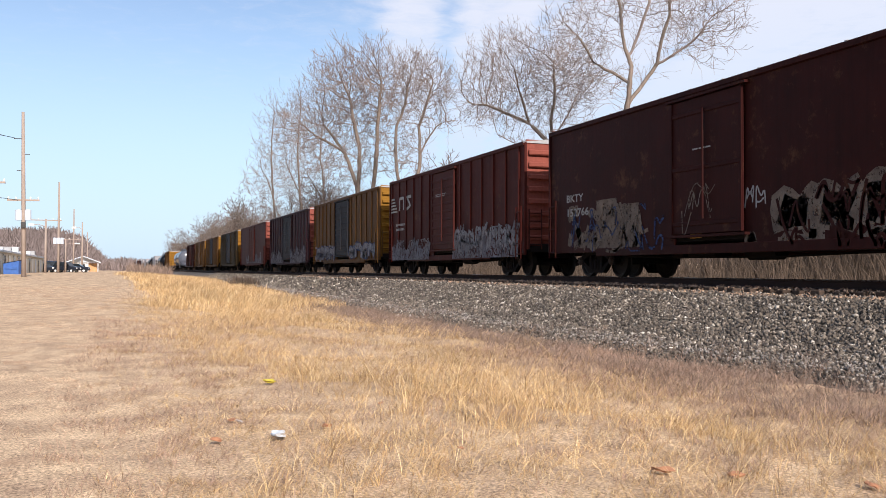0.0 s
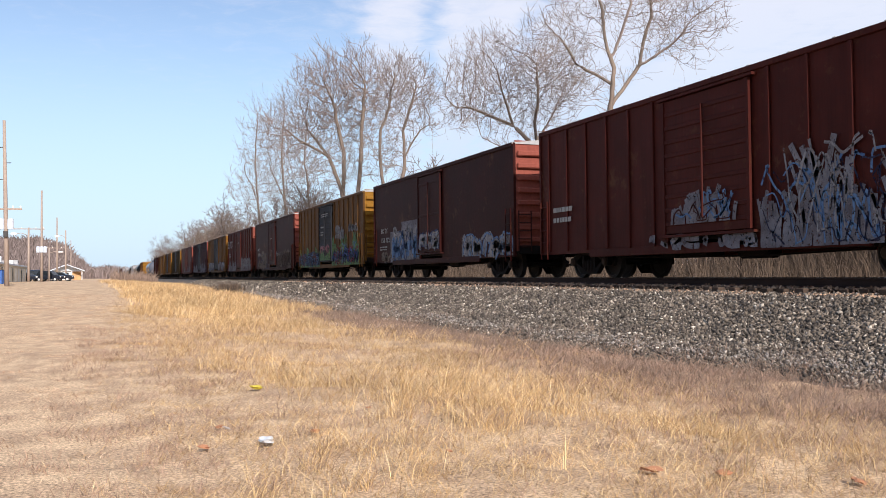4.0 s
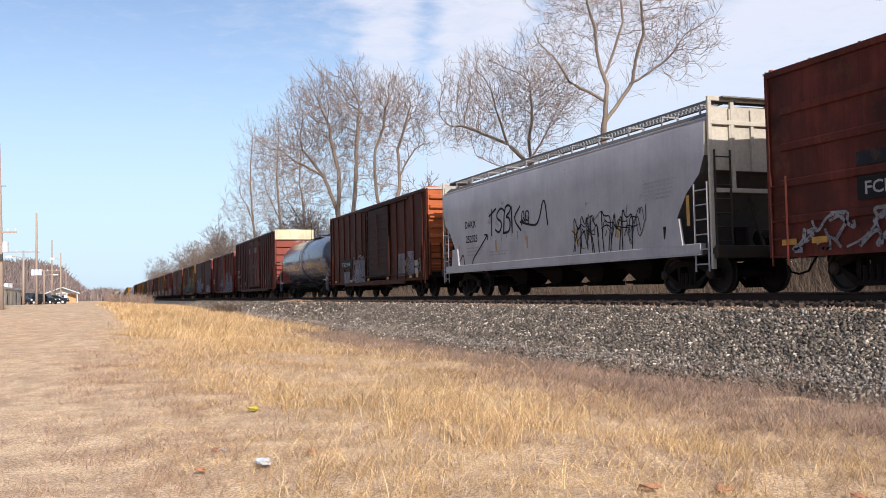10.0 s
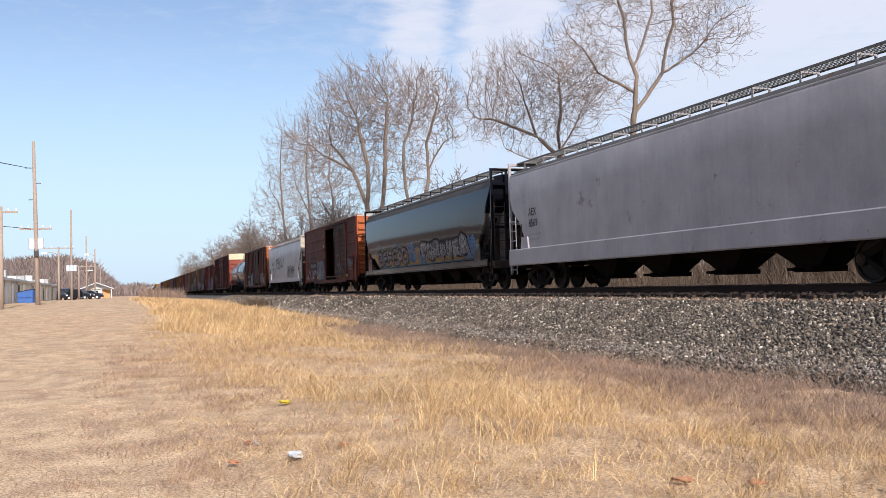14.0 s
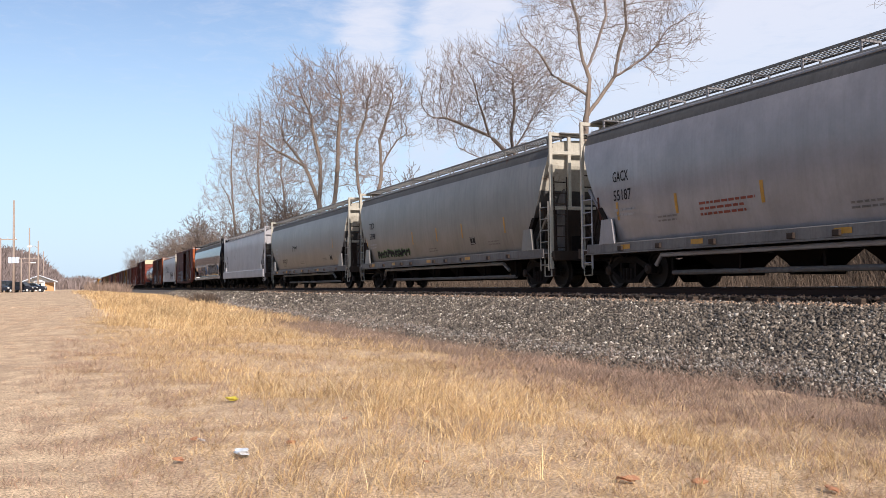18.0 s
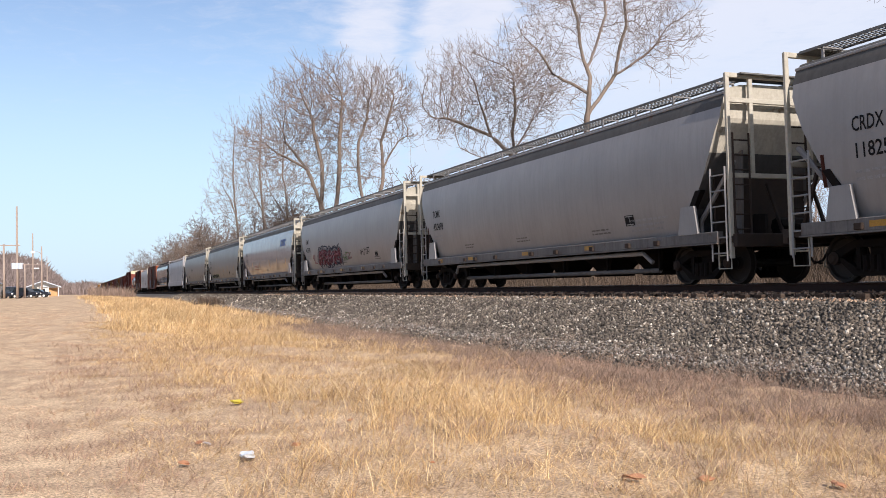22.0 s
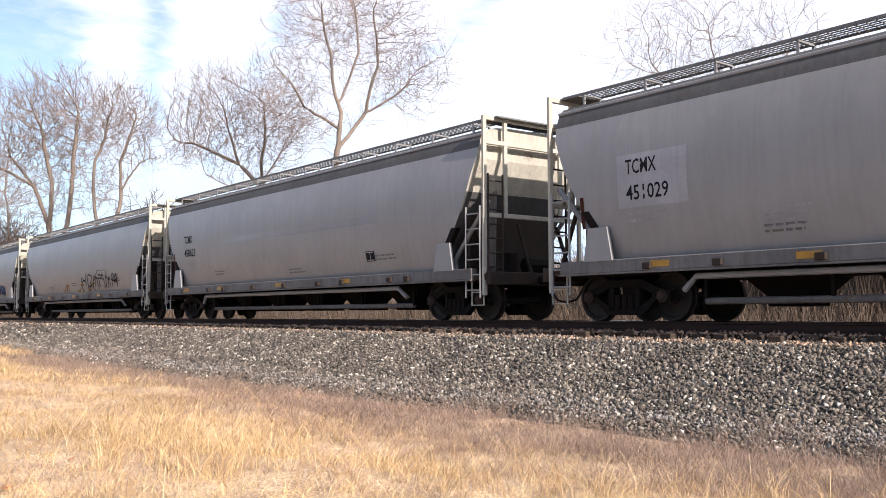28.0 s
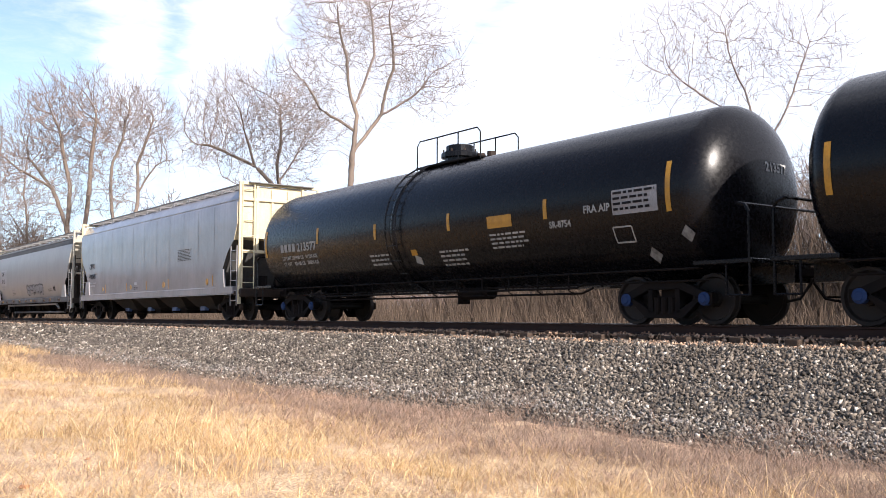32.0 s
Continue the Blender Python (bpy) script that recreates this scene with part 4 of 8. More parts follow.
        bar_ladder(bm, yy + s * 0.16, -hx + 0.10, -hx + 0.55, fl - 0.1, 2.2 if eave < 4.7 else 2.6, 5, along="x")
        part("end_ladder", bm, paint_m, car)
        bm = bmesh.new()
        bar_ladder(bm, -hx - 0.07, s * (h2 - 0.10), s * (h2 - 0.52), 0.55, 2.3, 5)
        part("side_ladder", bm, paint_m, car)
        part("end_sill", softened(boxes((-1.35, 1.35, *sorted((yy, yy + s * 0.12)), 0.78, 1.06)), 0.02), shaded_grime, car)
        add_coupler(car, yy + s * 0.12, s)
        add_truck(car, s * (h2 - 2.1), steel_dark)
    # roof: low peak, seams across it
    bm = bmesh.new()
    plate_pts = [(-hx - 0.05, eave + 0.03), (0, eave + 0.17), (hx + 0.05, eave + 0.03), (hx + 0.05, eave - 0.02), (-hx - 0.05, eave - 0.02)]
    a = [bm.verts.new((x, -h2 - 0.035, z)) for x, z in plate_pts]
    b = [bm.verts.new((x, h2 + 0.035, z)) for x, z in plate_pts]
    bm.faces.new(a), bm.faces.new(b[::-1])
    for k in range(5):
        bm.faces.new((a[k - 1], a[k], b[k], b[k - 1]))
    part("roof", bm, roof_m, car)
    seam_bm = bmesh.new()
    for d in (-1, 1):
        v = [(d * (hx + 0.06), eave + 0.035), (0, eave + 0.172), (0, eave + 0.19), (d * (hx + 0.045), eave + 0.048)]
        p = [seam_bm.verts.new((x, -0.035, z)) for x, z in v]
        q = [seam_bm.verts.new((x, 0.035, z)) for x, z in v]
        seam_bm.faces.new(p), seam_bm.faces.new(q[::-1])
        for k in range(4):
            seam_bm.faces.new((p[k - 1], p[k], q[k], q[k - 1]))
    seam = mesh_of("roof_seam", seam_bm, roof_m)
    count = int(L / 1.15)
    for k in range(count + 1):
        part("roof_seam", seam, None, car, at=pose(0, -h2 + 0.04 + (L - 0.08) * k / count, 0))
    underframe(car, h2)
    return car


def underframe(car, h2):
    part("centre_sill", softened(boxes((-0.22, 0.22, -h2 + 0.1, h2 - 0.1, 0.62, 0.90)), 0.02), shaded_grime, car)
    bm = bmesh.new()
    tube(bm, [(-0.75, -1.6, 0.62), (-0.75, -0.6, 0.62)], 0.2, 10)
    part("air_reservoir", bm, shaded_grime, car)
    part("brake_gear", softened(boxes((-1.0, -0.5, 0.4, 1.5, 0.52, 0.86), (-0.9, -0.6, 1.8, 2.3, 0.5, 0.8)), 0.03), shaded_grime, car)
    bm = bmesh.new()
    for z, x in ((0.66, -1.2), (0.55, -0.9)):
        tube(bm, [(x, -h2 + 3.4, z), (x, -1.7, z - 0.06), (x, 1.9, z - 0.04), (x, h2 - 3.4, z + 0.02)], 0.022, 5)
    part("brake_rigging", bm, shaded_grime, car)


# ---- covered hopper ----
CURVED = [(1.10, 1.31, 1.62), (1.35, 1.39, 1.60), (1.70, 1.47, 1.52), (1.95, 1.51, 1.28), (2.3, 1.545, 1.02), (2.85, 1.565, 0.72), (3.28, 1.55, 0.54), (3.56, 1.508, 0.42), (3.80, 1.46, 0.40), (3.90, 1.435, 0.40), (4.10, 1.36, 0.40), (4.21, 1.25, 0.40), (4.28, 0.95, 0.40), (4.31, 0.55, 0.40)]
SLAB = [(1.10, 1.50, 1.9), (1.5, 1.52, 1.62), (1.9, 1.525, 1.35), (2.3, 1.53, 1.05), (2.7, 1.53, 0.55), (3.1, 1.53, 0.36), (3.82, 1.53, 0.32), (3.93, 1.46, 0.32), (4.10, 1.30, 0.32), (4.20, 0.95, 0.32), (4.23, 0.5, 0.32)]


def hopper(y0, y1, paint_m, label, profile=CURVED, bays=5, pipe=True, end_lit=None, black=False, fins=0, square_end=False, raise_=0.0, flat_end=False, deep_sill=False, name="covered_hopper_car"):
    L, mid = y0 - y1, (y0 + y1) / 2
    h2 = L / 2
    car = thing(name, label, "freight car", GROUP, pose(TRACK_X, mid, 0))
    levels = [(z + (raise_ * (2.4 if z > 4.05 else 1) if z > 3 else 0), w, (0.30 if (square_end and z > 2.75) else e)) for z, w, e in profile]
    zs, ws = [a[0] for a in levels], [a[1] for a in levels]

    def side_x(z):
        return -float(np.interp(z, zs, ws))
    # the shell: level by level, sides curved, ends sloped
    bm = bmesh.new()
    ny, rings = 8, []
    for z, w, e in levels:
        ring = [bm.verts.new((-w, -(h2 - e) + 2 * (h2 - e) * k / ny, z)) for k in range(ny + 1)]
        ring += [bm.verts.new((w, (h2 - e) - 2 * (h2 - e) * k / ny, z)) for k in range(ny + 1)]
        rings.append(ring)
    m = len(rings[0])
    for a, b in zip(rings, rings[1:]):
        for k in range(m):
            j = (k + 1) % m
            f = bm.faces.new((a[k], b[k], b[j], a[j]))
            f.smooth = k not in (ny, m - 1)
    bm.faces.new(rings[-1]), bm.faces.new(rings[0][::-1])
    for e in bm.edges:
        e.smooth = not any(not f.smooth for f in e.link_faces)
    bmesh.ops.recalc_face_normals(bm, faces=bm.faces)
    # roof faces above this height take the dark grey
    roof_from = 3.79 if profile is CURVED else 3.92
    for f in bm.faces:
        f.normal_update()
        recoloured = abs(f.normal.y) > 0.3 or (not square_end and all(v.co.z >= roof_from for v in f.verts))
        # end colours hold the light: pale above 2.9 m, dark shade below
        f.material_index = (2 if abs(f.normal.y) > 0.3 and f.calc_center_median().z > 2.9 else 1) if recoloured else 0
    part("shell", mesh_of("shell", bm, paint_m, dark_sheet, paint_m if black else end_lit or paint_m), None, car)
    top = levels[-1][0]
    eave = zs[-4] if not square_end else zs[-5]
    # roof edge strip and hatches
    for s in (-1, 1):
        part("roof_edge", softened(boxes((*sorted((s * (ws[-4] + 0.03), s * (ws[-4] - 0.08))), -h2 + levels[-4][2] - 0.02, h2 - levels[-4][2] + 0.02, zs[-4] - 0.03, zs[-4] + 0.03)), 0.012), galvanised if black else paint_m, car)
    hatch = shared(("hatch", paint_m.name), lambda: mesh_of("roof_hatch", softened(boxes((-0.32, 0.32, -0.9, 0.9, 0, 0.14)), 0.04), paint_m))
    for k in range(6):
        part("roof_hatch", hatch, None, car, at=pose(0, -h2 + 2.6 + (L - 5.2) * k / 5, top - 0.02))
    # running boards: open grating on brackets
    rb = top + (0.10 if square_end else 0.15)
    n = int(L / 1.45)
    for s in (-1, 1):
        bm = bmesh.new()
        for x in (0.70, 0.80, 0.90, 1.00, 1.10, 1.20):
            box(bm, s * x - 0.008, s * x + 0.008, -h2 + 0.35, h2 - 0.35, rb - 0.006, rb + 0.012)
        for x in (0.68, 1.22):
            box(bm, s * x - 0.006, s * x + 0.006, -h2 + 0.35, h2 - 0.35, rb - 0.03, rb + 0.02)
        for k in range(int(L / 0.16)):
            yy = -h2 + 0.4 + (L - 0.8) * k / int(L / 0.16)
            box(bm, *sorted((s * 0.69, s * 1.21)), yy - 0.008, yy + 0.008, rb - 0.008, rb + 0.008)
        part("running_board", bm, galvanised, car, "open steel grating walkway")
    bracket = shared(("bracket", paint_m.name, top), lambda: mesh_of("board_bracket", boxes((-1.2, -1.16, -0.02, 0.02, top - 0.12, rb - 0.02), (-0.74, -0.70, -0.02, 0.02, top - 0.05, rb - 0.02), (-1.2, -0.7, -0.02, 0.02, rb - 0.055, rb - 0.02)), paint_m))
    for k in range(n):
        for t in (0, 180):
            part("board_bracket", bracket, None, car, at=pose(0, -h2 + 0.9 + (L - 1.8) * k / (n - 1), 0, 0, 0, t))
    # side sill
    for s in (-1, 1):
        part("side_sill", softened(boxes((*sorted((s * 1.56, s * 1.40)), -h2 + 0.55, h2 - 0.55, 0.90, 1.14)), 0.015), paint_m if black or profile is SLAB else sill_grey, car)
        part("sill_flange", boxes((*sorted((s * 1.60, s * 1.44)), -h2 + 0.55, h2 - 0.55, 0.87, 0.90)), paint_m if black or profile is SLAB else sill_grey, car)
        if deep_sill:
            part("deep_sill", softened(boxes((*sorted((s * 1.63, s * 1.50)), -h2 + 0.35, h2 - 0.35, 0.80, 1.36)), 0.03), paint_m, car, "deep pale side sill")
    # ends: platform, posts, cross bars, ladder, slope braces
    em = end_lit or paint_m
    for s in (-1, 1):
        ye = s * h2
        # platform, ladder and braces darkened: shade between cars put into the colour
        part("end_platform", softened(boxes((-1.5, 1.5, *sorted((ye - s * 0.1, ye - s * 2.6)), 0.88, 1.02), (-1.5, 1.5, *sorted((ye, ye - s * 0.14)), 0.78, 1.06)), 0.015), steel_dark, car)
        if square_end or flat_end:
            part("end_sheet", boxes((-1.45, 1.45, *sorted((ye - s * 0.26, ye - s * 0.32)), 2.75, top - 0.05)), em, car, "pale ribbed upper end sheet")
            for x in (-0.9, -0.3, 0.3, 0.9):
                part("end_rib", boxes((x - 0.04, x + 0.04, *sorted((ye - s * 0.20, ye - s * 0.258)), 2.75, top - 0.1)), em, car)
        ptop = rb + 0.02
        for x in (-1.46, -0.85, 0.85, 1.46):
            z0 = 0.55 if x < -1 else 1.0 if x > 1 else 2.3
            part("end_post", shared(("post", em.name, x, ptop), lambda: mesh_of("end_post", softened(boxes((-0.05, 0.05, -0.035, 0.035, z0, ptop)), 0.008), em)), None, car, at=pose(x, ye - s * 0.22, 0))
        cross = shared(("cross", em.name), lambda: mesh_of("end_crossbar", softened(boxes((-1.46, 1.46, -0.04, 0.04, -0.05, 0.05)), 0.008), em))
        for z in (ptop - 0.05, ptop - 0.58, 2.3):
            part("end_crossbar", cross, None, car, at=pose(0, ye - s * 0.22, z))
        part("roof_step", boxes((-1.2, 1.2, *sorted((ye - s * 0.05, ye - s * 0.75)), rb - 0.02, rb + 0.01)), galvanised, car)
        bm = bmesh.new()
        bar_ladder(bm, ye - s * 0.16, -1.40, -0.98, 1.0, 3.2 if not square_end else ptop, 7, along="x")
        part("end_ladder", bm, steel_dark if not square_end else em, car)
        bm = bmesh.new()
        bar_ladder(bm, -1.52, ye - s * 0.30, ye - s * 0.78, 0.5, 2.5, 6)
        part("side_ladder", bm, paint_m if not black else shaded_grime, car)
        for x in (-1.25, 0.0, 1.25):
            part("slope_brace", shared(("brace", paint_m.name, s, h2), lambda: mesh_of("slope_brace", tube(bmesh.new(), [(0, ye - s * 0.3, 1.05), (0, ye - s * 0.75, 2.2)], 0.05, 6), steel_dark)), None, car, at=pose(x, 0, 0))
        if profile is CURVED:
            beam = shared(("beam", paint_m.name, s, h2), lambda: mesh_of("slope_beam", tube(bmesh.new(), [(0, ye - s * 0.28, 2.62), (0, ye - s * 1.42, 1.42), (0, ye - s * 1.42, 1.1)], 0.055, 6), paint_m))
            for x in (-1.28, 1.28):
                part("slope_beam", beam, None, car, at=pose(x, 0, 0))
        if profile is CURVED:
            # shear plate greyed and web darkened to stand for the gap's shade
            part("shear_plate", plate(bmesh.new(), [(ye - s * 0.62, 1.02), (ye - s * 1.25, 1.02), (ye - s * 0.95, 2.7), (ye - s * 0.55, 2.9)], -0.86, -0.80), sill_grey, car)
            part("end_web", softened(boxes((-1.25, 1.25, *sorted((ye - s * 0.98, ye - s * 1.04)), 1.02, 2.62)), 0.01), steel_dark, car)
            # near-black stiffener: the slope's shaded underside put into its colour
            part("slope_stiffener", plate(bmesh.new(), [(ye - s * 1.58, 1.45), (ye - s * 1.72, 1.45), (ye - s * 1.30, 2.08), (ye - s * 1.10, 2.08)], -1.53, -1.40), shaded_grime, car)
            for sx in (-1.46, 1.46):
                part("corner_stirrup", shared(("stirrup", em.name), lambda: mesh_of("corner_stirrup", tube(tube(bmesh.new(), [(0, -0.2, 0.95), (0, -0.2, 0.34), (0, 0.2, 0.34), (0, 0.2, 0.85), (0, 0.42, 1.0)], 0.02, 5), [(0, -0.2, 0.62), (0, 0.2, 0.62)], 0.016, 5), em)), None, car, at=pose(sx, ye - s * 0.45, 0, 0, 0, 0 if s < 0 else 180))
        part("corner_gusset", plate(bmesh.new(), [(ye - s * 1.9, 1.12), (ye - s * 1.2, 1.12), (ye - s * 1.32, 1.75), (ye - s * 1.78, 1.75)], -1.575, -1.50), paint_m, car)
        part("brake_cylinder", tube(bmesh.new(), [(-0.5, ye - s * 0.45, 1.0), (-0.5, ye - s * 0.45, 1.5)], 0.16, 8), shaded_grime, car)
        part("air_reservoir", tube(bmesh.new(), [(0.0, ye - s * 0.5, 1.25), (0.7, ye - s * 0.5, 1.25)], 0.19, 8), shaded_grime, car)
        add_coupler(car, ye, s)
        add_truck(car, s * (h2 - 1.75), steel_dark)
    # hopper bays
    span = L - 7.0
    # bays near-black, underside shade put into the colour, unless square-ended
    bay_m = shaded_grime if not square_end else bay_dark
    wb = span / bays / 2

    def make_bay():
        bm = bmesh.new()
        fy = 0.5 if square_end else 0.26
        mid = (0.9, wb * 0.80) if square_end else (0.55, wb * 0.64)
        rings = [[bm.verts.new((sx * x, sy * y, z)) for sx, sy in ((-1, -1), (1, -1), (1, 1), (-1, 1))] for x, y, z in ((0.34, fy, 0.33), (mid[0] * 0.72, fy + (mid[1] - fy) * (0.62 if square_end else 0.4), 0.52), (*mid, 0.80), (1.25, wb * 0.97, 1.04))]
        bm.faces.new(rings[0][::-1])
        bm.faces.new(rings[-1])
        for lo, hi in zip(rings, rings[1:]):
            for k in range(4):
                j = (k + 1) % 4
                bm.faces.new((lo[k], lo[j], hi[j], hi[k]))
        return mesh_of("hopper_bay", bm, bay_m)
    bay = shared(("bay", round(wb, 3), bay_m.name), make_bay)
    gate = shared(("gate", square_end), lambda: mesh_of("outlet_gate", softened(boxes((-0.5, 0.5, -0.62 if square_end else -0.28, 0.56 if square_end else 0.28, 0.26, 0.46 if square_end else 0.39), (-0.85, -0.45, -0.08, 0.08, 0.29, 0.36)), 0.02), shaded_grime))
    for k in range(bays):
        yy = -span / 2 + span * (k + 0.5) / bays
        b = part("hopper_bay", bay, None, car, at=pose(0, yy, 0))
        part("outlet_gate", gate, None, b)
        if square_end:
            cover = shared("outlet_cover", lambda: mesh_of("outlet_cover", softened(boxes((-0.66, -0.28, 0.06, 0.52, 0.29, 0.52)), 0.03), outlet_blue))
            part("outlet_cover", cover, None, b, "faded blue outlet cover")
    if pipe:
        bm = bmesh.new()
        tube(bm, [(-1.30, -h2 + 3.3, 0.55), (-1.36, -h2 + 3.6, 0.78), (-1.36, h2 - 3.6, 0.78), (-1.30, h2 - 3.3, 0.55)], 0.055, 8)
        part("unloading_pipe", bm, paint_m, car)
        bm = bmesh.new()
        tube(bm, [(-0.95, -h2 + 3.5, 0.36), (-0.95, h2 - 3.5, 0.36)], 0.06, 8)
        part("lower_pipe", bm, sill_grey, car)
        for k in range(bays + 1):
            yy = -span / 2 + span * k / bays
            part("pipe_hanger", shared("hanger", lambda: mesh_of("pipe_hanger", boxes((-0.99, -0.93, -0.03, 0.03, 0.36, 1.1)), shaded_grime)), None, car, at=pose(0, yy, 0))
    for k in range(fins):
        yy = -h2 + 2.2 + (L - 4.4) * k / (fins - 1)
        bm = bmesh.new()
        ribbon(bm, [(yy, 1.35), (yy, zs[6])], 0.03, side_x, 0.010)
        part("panel_seam", bm, paint_m, car)
    underline = boxes((-0.25, 0.25, -h2 + 0.2, h2 - 0.2, 0.75, 1.0))
    part("centre_sill", underline, shaded_grime, car)
    car["half"] = h2
    return car, side_x, h2


# ---- tank car ----
def tank_car(y0, y1, paint_m, label, radius=1.64, axis=2.37, head=0.70, plat=(0.0, 1.35), band=0.0, name="tank_car"):
    L, mid = y0 - y1, (y0 + y1) / 2
    h2 = L / 2
    car = thing(name, label, "freight car", GROUP, pose(TRACK_X, mid, 0))
    tl, cut = h2 - 0.32, 0.28
    prof = [(radius * math.cos(a), tl - head + head * math.sin(a)) for a in (math.pi / 2 * k / 10 for k in range(10, -1, -1))]
    prof = [(0.0 if k == 0 else r, y) for k, (r, y) in enumerate(prof)]
    body = prof + [(r, -y + cut) for r, y in reversed(prof)]
    bm = lathe_y(bmesh.new(), body, 64, 0, axis)
    bmesh.ops.recalc_face_normals(bm, faces=bm.faces)
    part("tank", bm, paint_m, car, smooth=True)

    def side_x(z):
        return -math.sqrt(max(0.04, radius**2 - (z - axis) ** 2))
    for yy in (0.0,):
        bm = lathe_y(bmesh.new(), [(radius, band - 0.07), (radius + 0.025, band - 0.06), (radius + 0.025, band + 0.06), (radius, band + 0.07)], 64, 0, axis)
        part("girth_band", bm, paint_m, car, smooth=True)
    # top platform with railing, manway and fittings
    zt = axis + radius
    pc, pl = plat
    part("top_platform", boxes((-0.65, 0.65, pc - pl, pc + pl, zt - 0.06, zt - 0.025)), shaded_grime, car)
    bm = bmesh.new()
    top = zt + 0.66
    for x in (-0.6, 0.6):   # a single bowed rail along each edge
        tube(bm, ([(x, pc - pl, zt - 0.1), (x, pc - pl, top - 0.12), (x, pc - pl + 0.12, top), (x, pc + pl - 0.12, top), (x, pc + pl, top - 0.12), (x, pc + pl, zt - 0.1)]), 0.018, 6)
        for k in (1, 2):
            yy = pc - pl + 2 * pl * k / 3
            tube(bm, [(x, yy, zt - 0.1), (x, yy, top)], 0.018, 6)
    part("railing", bm, paint_m, car)
    bm = bmesh.new()
    rows = [(0.0, 0.50), (0.30, 0.49), (0.36, 0.46), (0.37, 0.30), (0.47, 0.29), (0.49, 0.26), (0.49, 0.16), (0.40, 0.14), (0.40, 0.06), (0.55, 0.04), (0.56, -0.12)]
    rings = [[bm.verts.new((max(r, 1e-3) * math.cos(2 * math.pi * a / 20), pc + 0.25 + max(r, 1e-3) * math.sin(2 * math.pi * a / 20), zt + z)) for a in range(20)] for r, z in rows]
    for a, b in zip(rings, rings[1:]):
        for k in range(20):
            bm.faces.new((a[k], b[k], b[(k + 1) % 20], a[(k + 1) % 20]))
    manway = part("manway", bm, paint_m, car)
    bolts = bmesh.new()
    for k in range(8):
        a = math.pi * (k + 0.5) / 4
        x, yy = 0.44 * math.cos(a), pc + 0.25 + 0.44 * math.sin(a)
        tube(bolts, [(x, yy, zt + 0.24), (x, yy, zt + 0.36)], 0.022, 5)
    part("lid_bolts", bolts, steel_dark, manway)["kind"] = "stuff"
    for yy in (pc - 0.75, pc - 0.35):
        part("valve", tube(bmesh.new(), [(0.2, yy, zt - 0.05), (0.2, yy, zt + 0.22)], 0.11, 10), steel_dark, car)
    # curved side ladders
    for s in (-1, 1):
        bm = bmesh.new()
        for dy in (-0.22, 0.22):
            pts = [(s * (radius + 0.09) * math.cos(a), dy + band, axis + (radius + 0.09) * math.sin(a)) for a in (math.radians(d) for d in range(-60, 81, 14))]
            tube(bm, pts, 0.022, 5)
        for d in range(-55, 76, 13):
            a = math.radians(d)
            p = (s * (radius + 0.09) * math.cos(a), axis + (radius + 0.09) * math.sin(a))
            tube(bm, [(p[0], band - 0.22, p[1]), (p[0], band + 0.22, p[1])], 0.016, 5)
        part("side_ladder", bm, paint_m, car)
    for s in (-1, 1):
        ye = s * h2
        bm = bmesh.new()   # saddle and stub sill
        plate(bm, [(ye - s * 2.6, 0.9), (ye - s * 1.5, 0.9), (ye - s * 1.6, 1.5), (ye - s * 2.5, 1.5)], -0.62, 0.62)
        box(bm, -0.25, 0.25, *sorted((ye, ye - s * 4.2)), 0.72, 1.05)
        part("saddle", bm, paint_m, car)
        part("end_platform", softened(boxes((-1.48, 1.48, *sorted((ye, ye - s * 1.15)), 1.02, 1.10)), 0.012), paint_m, car)
        bm = bmesh.new()
        for x in (-1.44, 1.44):
            tube(bm, [(x, ye - s * 0.05, 0.5), (x, ye - s * 0.05, 1.85), (x, ye - s * 0.12, 1.97), (x, ye - s * 0.26, 2.02)], 0.03, 6)
            tube(bm, [(x, ye - s * 0.5, 0.5), (x, ye - s * 0.5, 1.05)], 0.022, 6)
            tube(bm, [(x, ye - s * 0.05, 0.5), (x, ye - s * 0.5, 0.5)], 0.022, 6)
        tube(bm, [(-1.44, ye - s * 0.26, 2.02), (1.44, ye - s * 0.26, 2.02)], 0.025, 6)
        part("end_handrail", bm, paint_m, car)
        add_coupler(car, ye, s)
        add_truck(car, s * (h2 - 2.12), bearing_blue if paint_m is tank_black else steel_dark)
    bm = bmesh.new()
    for z, x in ((0.98, -1.38), (0.78, -1.1)):
        tube(bm, [(x, -h2 + 1.1, z), (x, h2 - 1.1, z)], 0.022, 6)
    for k in range(9):
        yy = -h2 + 3.5 + (L - 7) * k / 8
        tube(bm, [(-1.38, yy, 0.98), (-1.2, yy, 0.72)], 0.018, 5)
    part("side_rail", bm, shaded_grime, car)
    bm = bmesh.new()
    for z, x in ((0.70, -1.42), (0.60, -1.25)):
        tube(bm, [(x, -h2 + 3.7, z + 0.1), (x, -h2 + 4.0, z), (x, h2 - 4.0, z), (x, h2 - 3.7, z + 0.1)], 0.024, 6)
    for k in range(12):
        yy = -h2 + 4.2 + (L - 8.4) * k / 11
        tube(bm, [(-1.42, yy, 1.0), (-1.42, yy, 0.66), (-1.25, yy, 0.58)], 0.016, 5)
    part("train_line_pipe", bm, shaded_grime, car)
    bm = bmesh.new()
    tube(bm, [(0, 0.2, axis - radius + 0.1), (0, 0.2, 0.45)], 0.16, 10)
    tube(bm, [(-0.5, -1.5, 0.7), (-0.5, -0.4, 0.7)], 0.16, 10)
    part("bottom_outlet", bm, shaded_grime, car)
    return car, side_x, h2

